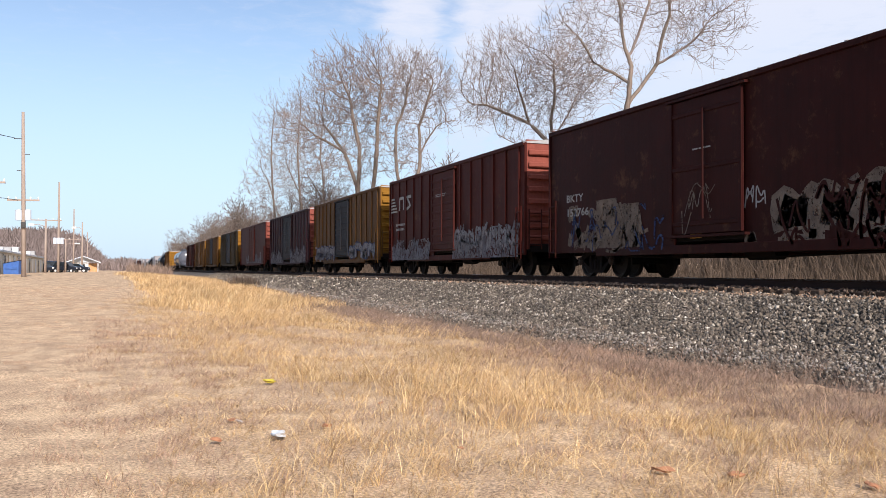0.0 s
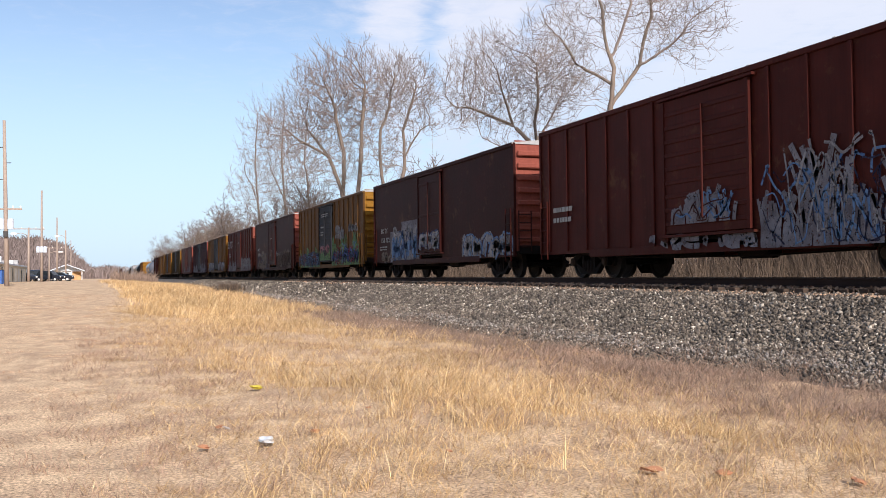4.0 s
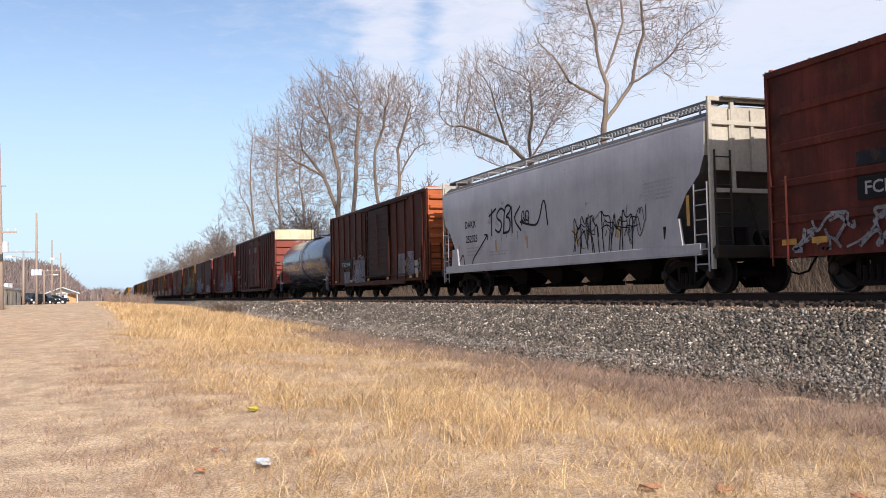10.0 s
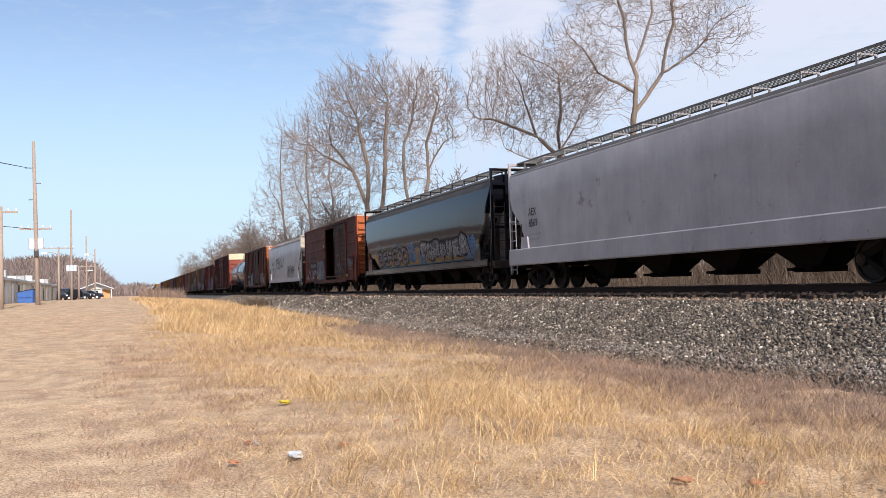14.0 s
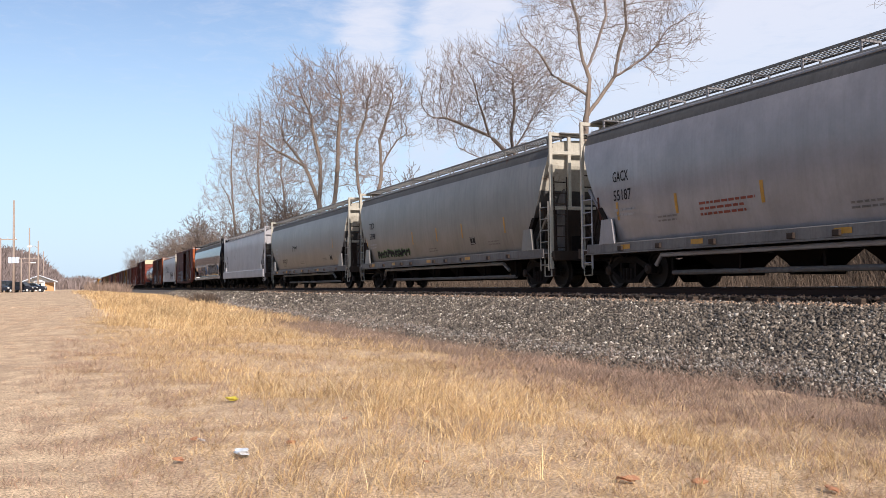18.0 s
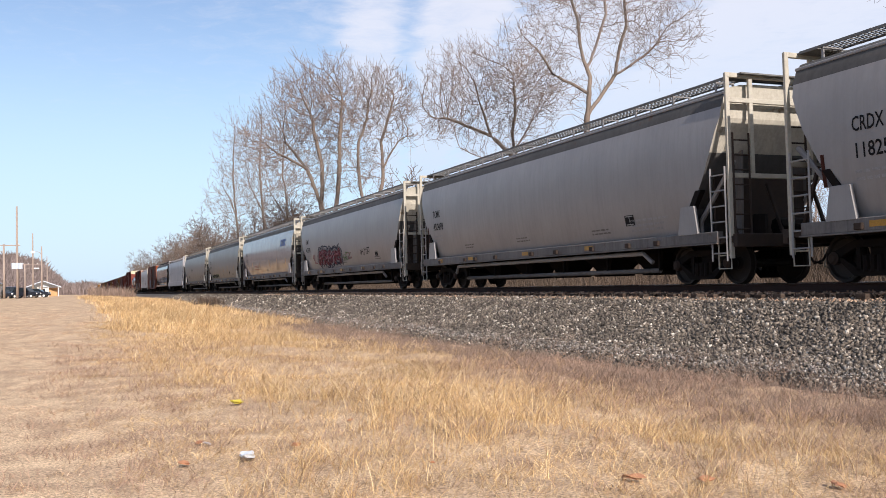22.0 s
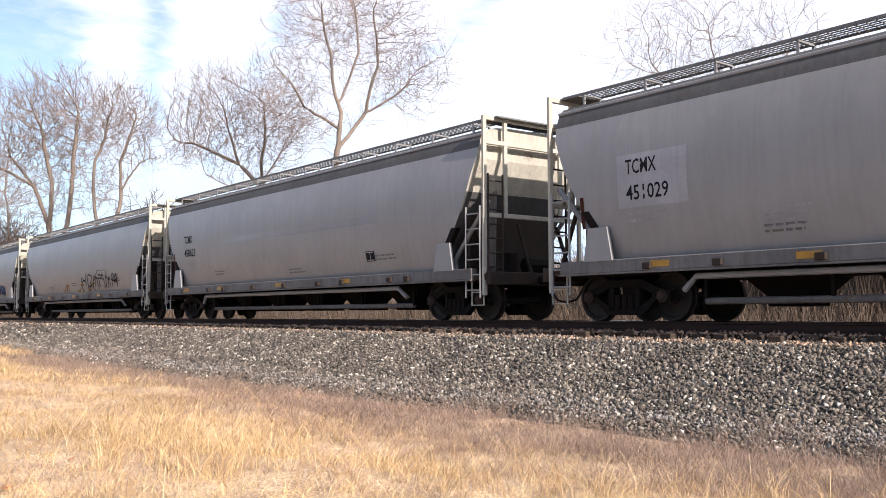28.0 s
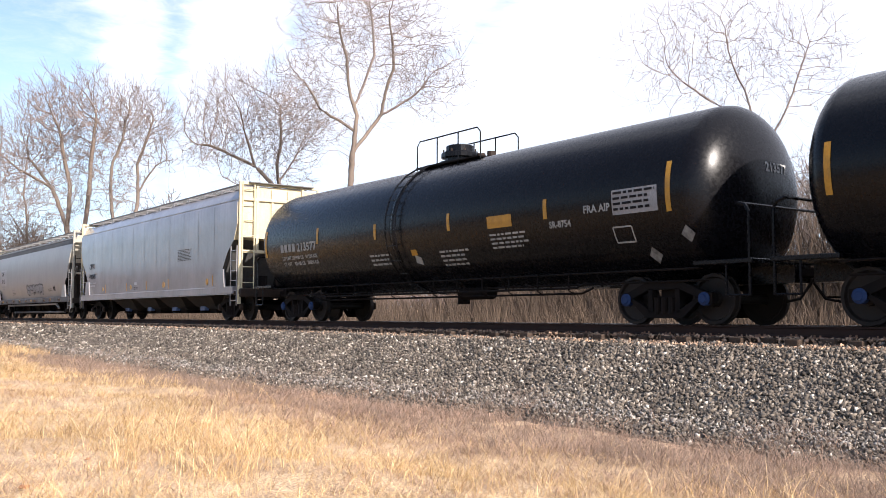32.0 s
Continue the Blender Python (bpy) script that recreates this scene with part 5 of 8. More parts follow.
# ---- the train, from its far end to the cars that come last ----
TRAIN = []


def ride(made):
    car = made[0] if isinstance(made, tuple) else made
    TRAIN.append(car)
    return made


# far ahead
ride(tank_car(600, 583, tank_black, "black tank car far ahead in the train"))
ride(boxcar(580, 564, dark_maroon, "dark brown boxcar far ahead in the train", posts=False))
ride(tank_car(560, 543, tank_black, "black tank car far ahead in the train"))
ride(hopper(540, 521, hopper_white, "white covered hopper far ahead in the train", SLAB, 4, False))
ride(boxcar(518, 502, dark_maroon, "dark brown boxcar far ahead in the train", posts=False))
ride(boxcar(480, 464, plum, "plum coloured boxcar far ahead in the train", posts=False))
ride(hopper(440, 421, hopper_white, "white covered hopper far ahead in the train", SLAB, 4, False))
ride(hopper(400, 381, hopper_white, "white covered hopper far ahead in the train", SLAB, 4, False))
ride(tank_car(360, 343, tank_black, "black tank car far ahead in the train"))
ride(hopper(318, 299, hopper_white, "white covered hopper far ahead in the train", SLAB, 4, False))
ride(tank_car(282, 265, tank_black, "black tank car far ahead in the train"))
ride(boxcar(243, 226.2, ochre, "yellow boxcar with a bright sunlit yellow end", end_m=lit_tone_yellow))
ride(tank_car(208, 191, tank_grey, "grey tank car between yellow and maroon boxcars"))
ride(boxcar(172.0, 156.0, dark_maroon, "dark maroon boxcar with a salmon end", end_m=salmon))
ride(boxcar(154.2, 138.5, ochre, "ochre boxcar with a light door edge", end_m=lit_tone_yellow))
ride(boxcar(136.2, 120.2, ochre, "dirty ochre boxcar with a dark door", end_m=lit_tone_yellow, door_m=charcoal))
ride(boxcar(117.0, 101.0, olive, "olive brown boxcar with a yellow end", end_m=lit_tone_yellow, door_m=charcoal))


def lettered(car, h2, side, text, start, z, size=0.29, wide=0.0, m=None, name="reporting_mark", bold=0.006, lift=0.008):
    """One line of lettering that begins `start` metres from the car's far end; wide sets its length."""
    bm = bmesh.new()
    vs, _ = letters(text, size, bold)
    ext = max(a for a, b, c in vs)
    put_letters(bm, text, size, h2 - start, z, side, bold, wide / ext if wide else 1.0, lift)
    return part(name, bm, m or white_paint, car)


def sprayed_shape(rng):
    """Strokes with the weight of a graffiti letter that spell nothing."""
    foot, top = rng.uniform(0, 0.25), rng.uniform(0, 0.3)
    strokes = [[(foot, rng.uniform(0, 0.1)), (top, rng.uniform(0.85, 1)), (rng.uniform(0.4, 0.7), rng.uniform(0.3, 0.95)), (rng.uniform(0.75, 1), rng.uniform(0.7, 1)), (rng.uniform(0.7, 1), rng.uniform(0, 0.15))]]
    if rng.random() < 0.7:
        strokes.append([(rng.uniform(0, 0.3), rng.uniform(0.3, 0.6)), (rng.uniform(0.4, 0.6), rng.uniform(0.2, 0.7)), (rng.uniform(0.7, 1), rng.uniform(0.3, 0.6))])
    if rng.random() < 0.5:
        strokes.append([(rng.uniform(0.3, 0.6), rng.uniform(0, 0.15)), (rng.uniform(0.3, 0.7), rng.uniform(0.5, 0.8))])
    return strokes


def piece(car, h2, side, word, start, end, z0, z1, fill, edge, seed, halo=None, shine=None, weight=0.30, slant=0.1, lift=0.004, jitter=1.0, low=None):
    """A graffiti piece: crowded fat letters with an outline, a halo behind and thin streaks on top."""
    rng = random.Random(seed)
    readable = isinstance(word, str)
    high, n = z1 - z0, len(word) if readable else word
    step = (end - start) / (n + 0.1)
    w = weight * min(high, step * 1.2)
    for k in range(n):
        shape = GLYPHS.get(word[k], []) if readable else sprayed_shape(rng)
        dz, sc, tilt = rng.uniform(-0.05, 0.05) * high * jitter, rng.uniform(0.82, 1.02), rng.uniform(-0.12, 0.12) * jitter
        strokes = []
        for line in shape:
            pts = []
            for a, b in line:
                a2, b2 = 0.06 + a * 1.02 + rng.uniform(-.10, .10) * jitter, b * sc + rng.uniform(-.08, .08) * jitter
                pts.append((h2 - start - step * (k + a2 + (slant + tilt) * b2), min(z1 - w / 2, max(z0 + w / 2, z0 + w / 2 + dz + b2 * (high - w)))))
            strokes.append(rounded(pts))
        layers = [("graffiti_halo", halo, w * 2.0, 0, 0.0), ("graffiti_outline", edge, w * 1.25 + 0.07, 0, 0.004 + 0.001 * k),
                  ("graffiti_letter", fill, w, 0, 0.0045 + 0.001 * k), ("graffiti_highlight", shine, max(0.02, w * 0.16), w * 0.22, 0.005 + 0.001 * k)]
        for name, m, wide, o, up in layers:
            if m and strokes:
                bm = bmesh.new()
                for pts in strokes:
                    ribbon(bm, [(a + o, b + o) for a, b in pts], wide, side, lift + up)
                if low and name == "graffiti_letter":   # the fill changes colour below a ragged line
                    for f in bm.faces:
                        c = f.calc_center_median()
                        f.material_index = 1 if c.z < low[0] + 0.09 * math.sin(c.y * 5) else 0
                    part(name, mesh_of(name, bm, m, low[1]), None, car)
                else:
                    part(name, bm, m, car)


def flames(car, h2, side, start, end, z0, z1, m, seed, count=26, lift=0.002):
    """A sprayed backdrop with a ragged, tufted upper edge."""
    rng = random.Random(seed)
    bm = bmesh.new()
    for k in range(count * 3):
        a = start + (end - start) * (k + rng.uniform(-0.6, 1.6)) / (count * 3)
        tuft = 0.5 + 0.5 * math.sin(a * 2.6 + seed)
        top = z0 + (z1 - z0) * (0.42 + 0.58 * tuft * rng.uniform(0.45, 1.0))
        lean = rng.uniform(-0.35, 0.35)
        pts = [(h2 - a - lean * (top - z0) * (j / 5) ** 2, z0 + (top - z0) * j / 5) for j in range(6)]
        ribbon(bm, pts, (end - start) / count * rng.uniform(0.35, 0.8), side, lift + 0.0004 * (k % 4))
    part("graffiti_ground", bm, m, car)["kind"] = "stuff"


def ragged(car, h2, side, start, end, z0, z1, m, light, dark, seed):
    """Old crowded graffiti: a tufted ground with fine light and dark strokes over it."""
    flames(car, h2, side, start, end, z0, z1, m, seed, int((end - start) * 5))
    scrawl(car, h2, side, start, end, z0 + 0.05, z0 + (z1 - z0) * 0.8, light, seed + 1, int((end - start) * 4), 0.05, 0.008)
    scrawl(car, h2, side, start, end, z0 + 0.05, z0 + (z1 - z0) * 0.75, dark, seed + 2, int((end - start) * 3), 0.035, 0.011)


def scrawl(car, h2, side, start, end, z0, z1, m, seed, count=12, width=0.05, lift=0.016):
    """Quick thin loops and zigzags over older paint."""
    rng = random.Random(seed)
    bm = bmesh.new()
    for _ in range(count):
        a, b = rng.uniform(start, end - 0.4), rng.uniform(z0, z1)
        pts = [(h2 - a, b)]
        for k in range(rng.randint(3, 7)):
            a = min(end, a + rng.uniform(-0.12, 0.34))
            b = min(z1, max(z0, b + rng.uniform(-0.5, 0.5) * (z1 - z0)))
            pts.append((h2 - a, b))
        ribbon(bm, rounded(pts), width * rng.uniform(0.6, 1.3), side, lift)
    part("graffiti", bm, m, car)["kind"] = "stuff"


def smeared(car, h2, side, start, end, z0, z1, m, seed, count, size, lift=0.002):
    smear(car, h2 - end, h2 - start, z0, z1, side, m, seed, count, name="graffiti_ground", lift=lift, size=size)


wall = lambda z: -1.50
post_x = lambda z: -1.556      # face of the outside posts
door_x = lambda z: -1.615      # face of the doors

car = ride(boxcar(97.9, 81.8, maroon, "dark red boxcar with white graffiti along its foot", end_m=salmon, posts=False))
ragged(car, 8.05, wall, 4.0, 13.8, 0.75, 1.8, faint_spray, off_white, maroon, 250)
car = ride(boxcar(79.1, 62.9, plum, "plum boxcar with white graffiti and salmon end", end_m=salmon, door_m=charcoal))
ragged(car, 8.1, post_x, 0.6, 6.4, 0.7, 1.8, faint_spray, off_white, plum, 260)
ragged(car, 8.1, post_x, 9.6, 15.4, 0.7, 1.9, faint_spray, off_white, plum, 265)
car = ride(boxcar(60.9, 45.0, ochre, "ochre yellow boxcar with a dark grey door and white graffiti", end_m=lit_tone_yellow, door_m=charcoal))
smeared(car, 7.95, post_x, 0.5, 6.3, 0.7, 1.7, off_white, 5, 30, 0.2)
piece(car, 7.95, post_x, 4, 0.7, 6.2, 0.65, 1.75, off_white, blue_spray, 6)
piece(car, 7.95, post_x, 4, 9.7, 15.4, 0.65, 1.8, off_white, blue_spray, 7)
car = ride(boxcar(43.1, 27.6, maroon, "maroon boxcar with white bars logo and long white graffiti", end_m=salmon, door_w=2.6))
h2 = 7.75
ragged(car, h2, post_x, 0.5, 6.0, 0.64, 1.75, faint_spray, off_white, maroon, 230)
ragged(car, h2, post_x, 8.8, 15.2, 0.64, 2.0, faint_spray, off_white, maroon, 240)
piece(car, h2, post_x, 8, 8.9, 15.0, 0.8, 2.0, off_white, None, 10, weight=0.16, lift=0.012)
bm = bmesh.new()   # the railway's emblem as plain bars
for k in range(5):
    ribbon(bm, [(h2 - 0.4, 2.95 + 0.15 * k), (h2 - 1.4 + 0.12 * k, 2.95 + 0.15 * k)], 0.08, post_x, 0.01)
ribbon(bm, [(h2 - 1.75, 2.97), (h2 - 1.75, 3.53), (h2 - 2.35, 3.53), (h2 - 2.35, 2.97)], 0.14, post_x, 0.01)
ribbon(bm, [(h2 - 3.5, 3.53), (h2 - 2.85, 3.53), (h2 - 3.4, 3.12), (h2 - 2.85, 2.97)], 0.14, post_x, 0.01)
part("emblem", bm, white_paint, car, "white emblem of bars")
fine_print(car, h2 - 7.0, 3.3, 1.3, 2, door_x, white_paint)
fine_print(car, h2 - 1.2, 2.3, 1.4, 2, post_x, white_paint, 0.22)
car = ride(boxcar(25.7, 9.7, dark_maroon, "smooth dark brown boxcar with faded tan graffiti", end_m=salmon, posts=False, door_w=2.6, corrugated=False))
h2 = 8.0
lettered(car, h2, wall, "BKTY", 1.1, 2.2, 0.31, 1.05)
lettered(car, h2, wall, "152766", 1.1, 1.78, 0.31, 1.36, name="car_number")
patch(car, h2 - 2.9, h2 - 4.0, 0.66, 2.15, wall, tan_spray, "graffiti_ground", "faded tan sprayed block", 0.002)
patch(car, h2 - 3.9, h2 - 5.1, 0.66, 1.95, wall, tan_spray, "graffiti_ground", "faded tan sprayed block", 0.003)
smeared(car, h2, wall, 1.3, 5.2, 0.72, 2.0, tan_spray, 12, 20, 0.34, 0.004)
scrawl(car, h2, wall, 2.7, 5.6, 0.7, 1.95, tan_spray, 13, 10, 0.09)
scrawl(car, h2, wall, 1.4, 6.4, 0.7, 1.9, blue_spray, 17, 12, 0.06)
scrawl(car, h2, door_x, 6.6, 9.2, 1.0, 2.2, tan_spray, 45, 6, 0.03)
piece(car, h2, wall, 4, 10.2, 14.9, 0.62, 2.3, tan_spray, None, 15, weight=0.46, jitter=0.5)
scrawl(car, h2, wall, 9.6, 15.2, 0.65, 1.9, dark_maroon, 46, 20, 0.07)
smeared(car, h2, wall, 9.4, 15.2, 0.62, 1.0, tan_spray, 16, 16, 0.3)
piece(car, h2, wall, 2, 9.3, 10.0, 1.5, 2.2, patch_grey, None, 14, weight=0.1)
fine_print(car, h2 - 7.6, 3.0, 0.7, 1, door_x, white_paint)
bar_mark(car, h2 - 7.8, 1.0, 0.45, 0.12, wall, yellow_mark)
# brown-yellow boxcar with the big colour mural
car = ride(boxcar(7.75, -8.0, ochre, "brown yellow boxcar with a dark blue door and colourful graffiti", end_m=lit_tone_yellow, door_m=charcoal, post_gap=1.0, door_c=0.17))
h2 = 7.875
flames(car, h2, post_x, 0.3, 6.1, 0.66, 2.0, green_spray, 20, 24)
piece(car, h2, post_x, 5, 0.15, 6.0, 0.62, 1.6, navy_spray, None, 22, halo=blue_spray, shine=light_blue_spray, weight=0.30)
scrawl(car, h2, post_x, 0.3, 5.9, 0.7, 1.6, light_blue_spray, 19, 7, 0.05)
scrawl(car, h2, post_x, 0.3, 5.9, 0.65, 1.5, faded_red, 18, 10, 0.09)
flames(car, h2, post_x, 9.3, 15.2, 0.7, 2.5, green_spray, 21, 24)
flames(car, h2, door_x, 6.4, 9.0, 0.98, 1.7, green_spray, 47, 10)
piece(car, h2, post_x, 5, 9.2, 15.1, 0.65, 1.85, navy_spray, None, 23, shine=royal_blue, weight=0.32)
scrawl(car, h2, post_x, 9.4, 14.9, 0.75, 1.9, light_blue_spray, 48, 8, 0.06)
scrawl(car, h2, post_x, 9.4, 14.9, 0.75, 1.7, red_spray, 49, 12, 0.10)
piece(car, h2, door_x, 4, 6.4, 8.9, 1.35, 2.0, pink_spray, None, 24, weight=0.24)
smeared(car, h2, post_x, 10.0, 12.0, 2.1, 2.9, off_white, 44, 12, 0.22)
piece(car, h2, post_x, 3, 10.1, 11.8, 2.1, 2.85, off_white, None, 25, weight=0.22)
piece(car, h2, post_x, 3, 12.9, 14.9, 2.35, 2.95, off_white, None, 26, weight=0.34)
fine_print(car, h2 - 6.9, 3.75, 1.7, 2, door_x, white_paint, 0.12)
fine_print(car, h2 - 6.7, 3.0, 0.8, 1, door_x, white_paint, 0.16)
fine_print(car, h2 - 6.7, 2.7, 0.7, 2, door_x, white_paint, 0.14)
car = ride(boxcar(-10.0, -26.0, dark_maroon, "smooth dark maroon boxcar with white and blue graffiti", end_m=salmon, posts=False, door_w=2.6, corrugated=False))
h2 = 8.0
lettered(car, h2, wall, "BK TY", 1.08, 2.1, 0.31, 1.05)
lettered(car, h2, wall, "153 772", 1.08, 1.66, 0.31, 1.36, name="car_number")
patch(car, h2 - 2.55, h2 - 4.3, 0.72, 2.12, wall, faint_spray, "graffiti_ground", "pale sprayed block", 0.002)
patch(car, h2 - 4.2, h2 - 6.6, 0.72, 2.5, wall, faint_spray, "graffiti_ground", "pale sprayed block", 0.003)
smeared(car, h2, wall, 2.6, 6.5, 0.75, 2.3, off_white, 30, 30, 0.42, 0.004)
smeared(car, h2, wall, 1.2, 3.0, 0.7, 1.2, tan_spray, 50, 12, 0.3, 0.004)
piece(car, h2, wall, 5, 2.9, 6.6, 0.75, 2.1, light_blue_spray, None, 31, halo=off_white, weight=0.28)
piece(car, h2, door_x, 3, 6.9, 9.3, 1.05, 2.1, off_white, blue_spray, 39, weight=0.28)
scrawl(car, h2, wall, 2.8, 6.5, 0.8, 2.1, blue_spray, 40, 14, 0.07)
smeared(car, h2, wall, 11.5, 15.9, 0.7, 1.6, off_white, 32, 22, 0.16)
piece(car, h2, wall, 5, 11.5, 16.0, 0.62, 1.7, off_white, light_blue_spray, 33, weight=0.24)
fine_print(car, h2 - 0.9, 1.45, 1.2, 2, wall, white_paint, 0.12)
car = ride(boxcar(-28.0, -43.7, maroon, "maroon boxcar with pale blue and white graffiti", end_m=salmon, door_c=-0.3))
h2 = 7.85
ragged(car, h2, door_x, 7.0, 9.2, 1.25, 2.1, faint_spray, light_blue_spray, barn_red, 200)
ragged(car, h2, post_x, 10.0, 15.5, 0.62, 2.7, faint_spray, light_blue_spray, navy_spray, 210)
smeared(car, h2, post_x, 6.0, 10.0, 0.64, 1.0, faint_spray, 220, 14, 0.2)
scrawl(car, h2, post_x, 10.2, 15.2, 0.9, 2.6, off_white, 221, 14, 0.05, 0.013)
fine_print(car, h2 - 0.9, 2.0, 1.2, 2, post_x, white_paint, 0.3)
# tall auto-parts boxcar
car = ride(boxcar(-45.6, -64.7, barn_red, "tall red brown high-cube boxcar with a cream end panel", end_m=salmon, eave=4.98, top_end=cream, two_doors=True, door_w=4.76, door_c=-0.6, corrugated=False, post_gap=0.95, name="high_cube_boxcar"))
h2 = 9.55
lettered(car, h2, post_x, "CH TT", 1.28, 2.26, 0.34, 1.2, lift=0.014)
lettered(car, h2, post_x, "10 11 48", 1.28, 1.83, 0.34, 1.55, name="car_number", lift=0.014)
fine_print(car, h2 - 8.1, 4.1, 1.1, 3, door_x, white_paint, 0.14)
fine_print(car, h2 - 10.6, 4.1, 1.5, 3, door_x, white_paint, 0.14)
bm = bmesh.new()
vs, fs = letters("CHTT 101148", 0.2, 0.004)
m_ = [bm.verts.new((a - 0.05, -h2 - 0.136, 4.14 + b)) for a, b, _ in vs]
for f in fs:
    bm.faces.new([m_[k] for k in f])
for r in range(3):
    for k, (x, w) in enumerate(((-0.5, 0.5), (-0.45, 0.42), (-0.5, 0.55))):
        z = 3.6 - 0.5 * r - 0.1 * k
        v = [bm.verts.new(p) for p in ((x - 0.3 * r, -9.69, z), (x - 0.3 * r + w * (1 + .5 * r), -9.69, z), (x - 0.3 * r + w * (1 + .5 * r), -9.69, z + 0.032), (x - 0.3 * r, -9.69, z + 0.032))]
        bm.faces.new(v)
part("end_lettering", bm, white_paint, car)
for k in range(11):   # small worn tags along the foot
    bar_mark(car, 8.7 - k * 1.62, 1.0 + 0.12 * (k % 3), 0.10, 0.16 if k % 2 else 0.07, post_x, (tan_spray, faint_spray, orange_brown)[k % 3], "worn_tag")
for at in (4.3, 6.3):   # seals and plates on the doors
    patch(car, h2 - at - 4.0, h2 - at - 4.25, 2.5, 2.75, door_x, faint_spray, "door_plate")
    patch(car, h2 - at - 4.05, h2 - at - 4.2, 2.1, 2.3, door_x, faint_spray, "door_plate")
patch(car, h2 - 16.9, h2 - 17.6, 1.35, 1.72, post_x, black_ink, "routing_board", "small dark routing board", 0.006)
# white marks painted where the post tops catch the sun
for k in range(18):
    bar_mark(car, 9.2 - k * 1.06, 4.62, 0.05, 0.2, post_x, off_white, "dent_streak")
for yy, zz in ((8.3, 1.2), (6.6, 1.0), (3.9, 1.15), (-3.5, 1.2), (-6.0, 1.15)):
    bar_mark(car, yy, zz, 0.09, 0.3, post_x, yellow_mark)
car, sx, h2 = ride(tank_car(-66.7, -81.0, tank_grey, "slate grey tank car with a shiny shell", radius=1.48, axis=2.40, plat=(-0.65, 1.4), band=-0.12))
lettered(car, h2, sx, "HOKX 132420", 1.9, 2.26, 0.31, 2.46, bold=0.01)
fine_print(car, h2 - 2.1, 2.0, 1.5, 2, sx, white_paint, 0.13)
fine_print(car, h2 - 5.1, 2.05, 0.7, 2, sx, white_paint, 0.1)
fine_print(car, h2 - 9.2, 2.75, 0.6, 4, sx, patch_grey, 0.09)
for k, word in enumerate(("INHALATION", "HAZARD", "CHLORINE")):
    lettered(car, h2, sx, word, 11.35, 2.22 - 0.125 * k, 0.13, 0.70 if k != 1 else 0.45, name="stencil")
bm = bmesh.new()
ribbon(bm, [(h2 - 11.33, 1.70), (h2 - 12.07, 1.70)], 0.28, sx, 0.008)
part("warning_label", bm, yellow_mark, car)
patch(car, h2 - 12.6, h2 - 13.7, 1.81, 2.31, sx, tank_panel, "data_panel")
fine_print(car, h2 - 12.65, 2.25, 1.0, 4, lambda z: sx(z) - 0.01, patch_grey, 0.11)
for yy, z, hgt in ((6.16, 1.9, 0.28), (8.47, 1.92, 0.31), (11.12, 1.9, 0.42), (13.86, 1.55, 0.72)):
    bar_mark(car, h2 - yy, z, 0.10, hgt, sx, yellow_mark)
bm = bmesh.new()
q = [bm.verts.new((-1.02, h2 - a, b)) for a, b in ((12.0, 1.14), (12.2, 1.34), (12.4, 1.14), (12.2, 0.94))]
bm.faces.new(q)
part("hazard_placard", bm, white_paint, car, "diamond placard")
# its end is the side's red brown, lightened to look sunlit
car = ride(boxcar(-82.1, -98.0, orange_brown, "rusty orange brown boxcar with its door ajar", end_m=paint("lit_tone_orange", (0.42, 0.12, 0.045), rust=0.2), door_open=-0.7, door_m=door_brown, post_gap=1.15, door_c=-0.65, door_w=3.35))
h2 = 7.95
patch(car, h2 - 2.45, h2 - 4.6, 1.5, 2.0, post_x, black_ink, "lettering_panel", "black panel behind the lettering", 0.004)
patch(car, h2 - 5.1, h2 - 7.0, 0.75, 1.9, post_x, faint_spray, "graffiti_ground", "rubbed pale sprayed block", 0.003)
patch(car, h2 - 3.0, h2 - 4.2, 0.75, 1.35, post_x, faint_spray, "graffiti_ground", "rubbed pale sprayed block", 0.003)
patch(car, h2 - 12.3, h2 - 13.2, 0.9, 1.9, post_x, faint_spray, "graffiti_ground", "rubbed pale sprayed block", 0.003)
patch(car, h2 - 13.6, h2 - 14.4, 0.95, 1.95, post_x, faint_spray, "graffiti_ground", "rubbed pale sprayed block", 0.003)
scrawl(car, h2, post_x, 4.4, 7.0, 0.8, 2.1, off_white, 42, 12, 0.06)
lettered(car, h2, post_x, "FCRD 5049", 2.52, 1.63, 0.3, 1.67)
smeared(car, h2, post_x, 2.9, 6.3, 0.75, 1.5, off_white, 41, 16, 0.12)
smeared(car, h2, post_x, 12.4, 15.3, 0.9, 1.7, tan_spray, 43, 14, 0.16)
for yy in (6.6, 3.4, 0.2, -3.0, -6.2):
    bar_mark(car, yy, 0.86, 0.35, 0.10, post_x, yellow_mark)
for z in (1.1, 1.42):
    bm = bmesh.new()
    ribbon(bm, [(h2 - 14.5, z), (h2 - 14.9, z)], 0.22, post_x, 0.008)
    part("routing_card", bm, white_paint, car)
bar_mark(car, -7.0, 0.9, 0.3, 0.16, post_x, yellow_mark)
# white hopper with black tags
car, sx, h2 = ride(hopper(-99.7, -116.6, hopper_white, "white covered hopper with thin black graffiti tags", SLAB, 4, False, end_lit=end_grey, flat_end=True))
lettered(car, h2, sx, "DAKX", 2.5, 2.45, 0.36, m=black_ink)
lettered(car, h2, sx, "252025", 2.56, 1.93, 0.36, m=black_ink, name="car_number")
piece(car, h2, sx, "TSBK", 4.5, 7.1, 2.0, 3.0, black_ink, None, 51, weight=0.10, slant=0.25, jitter=1.4)
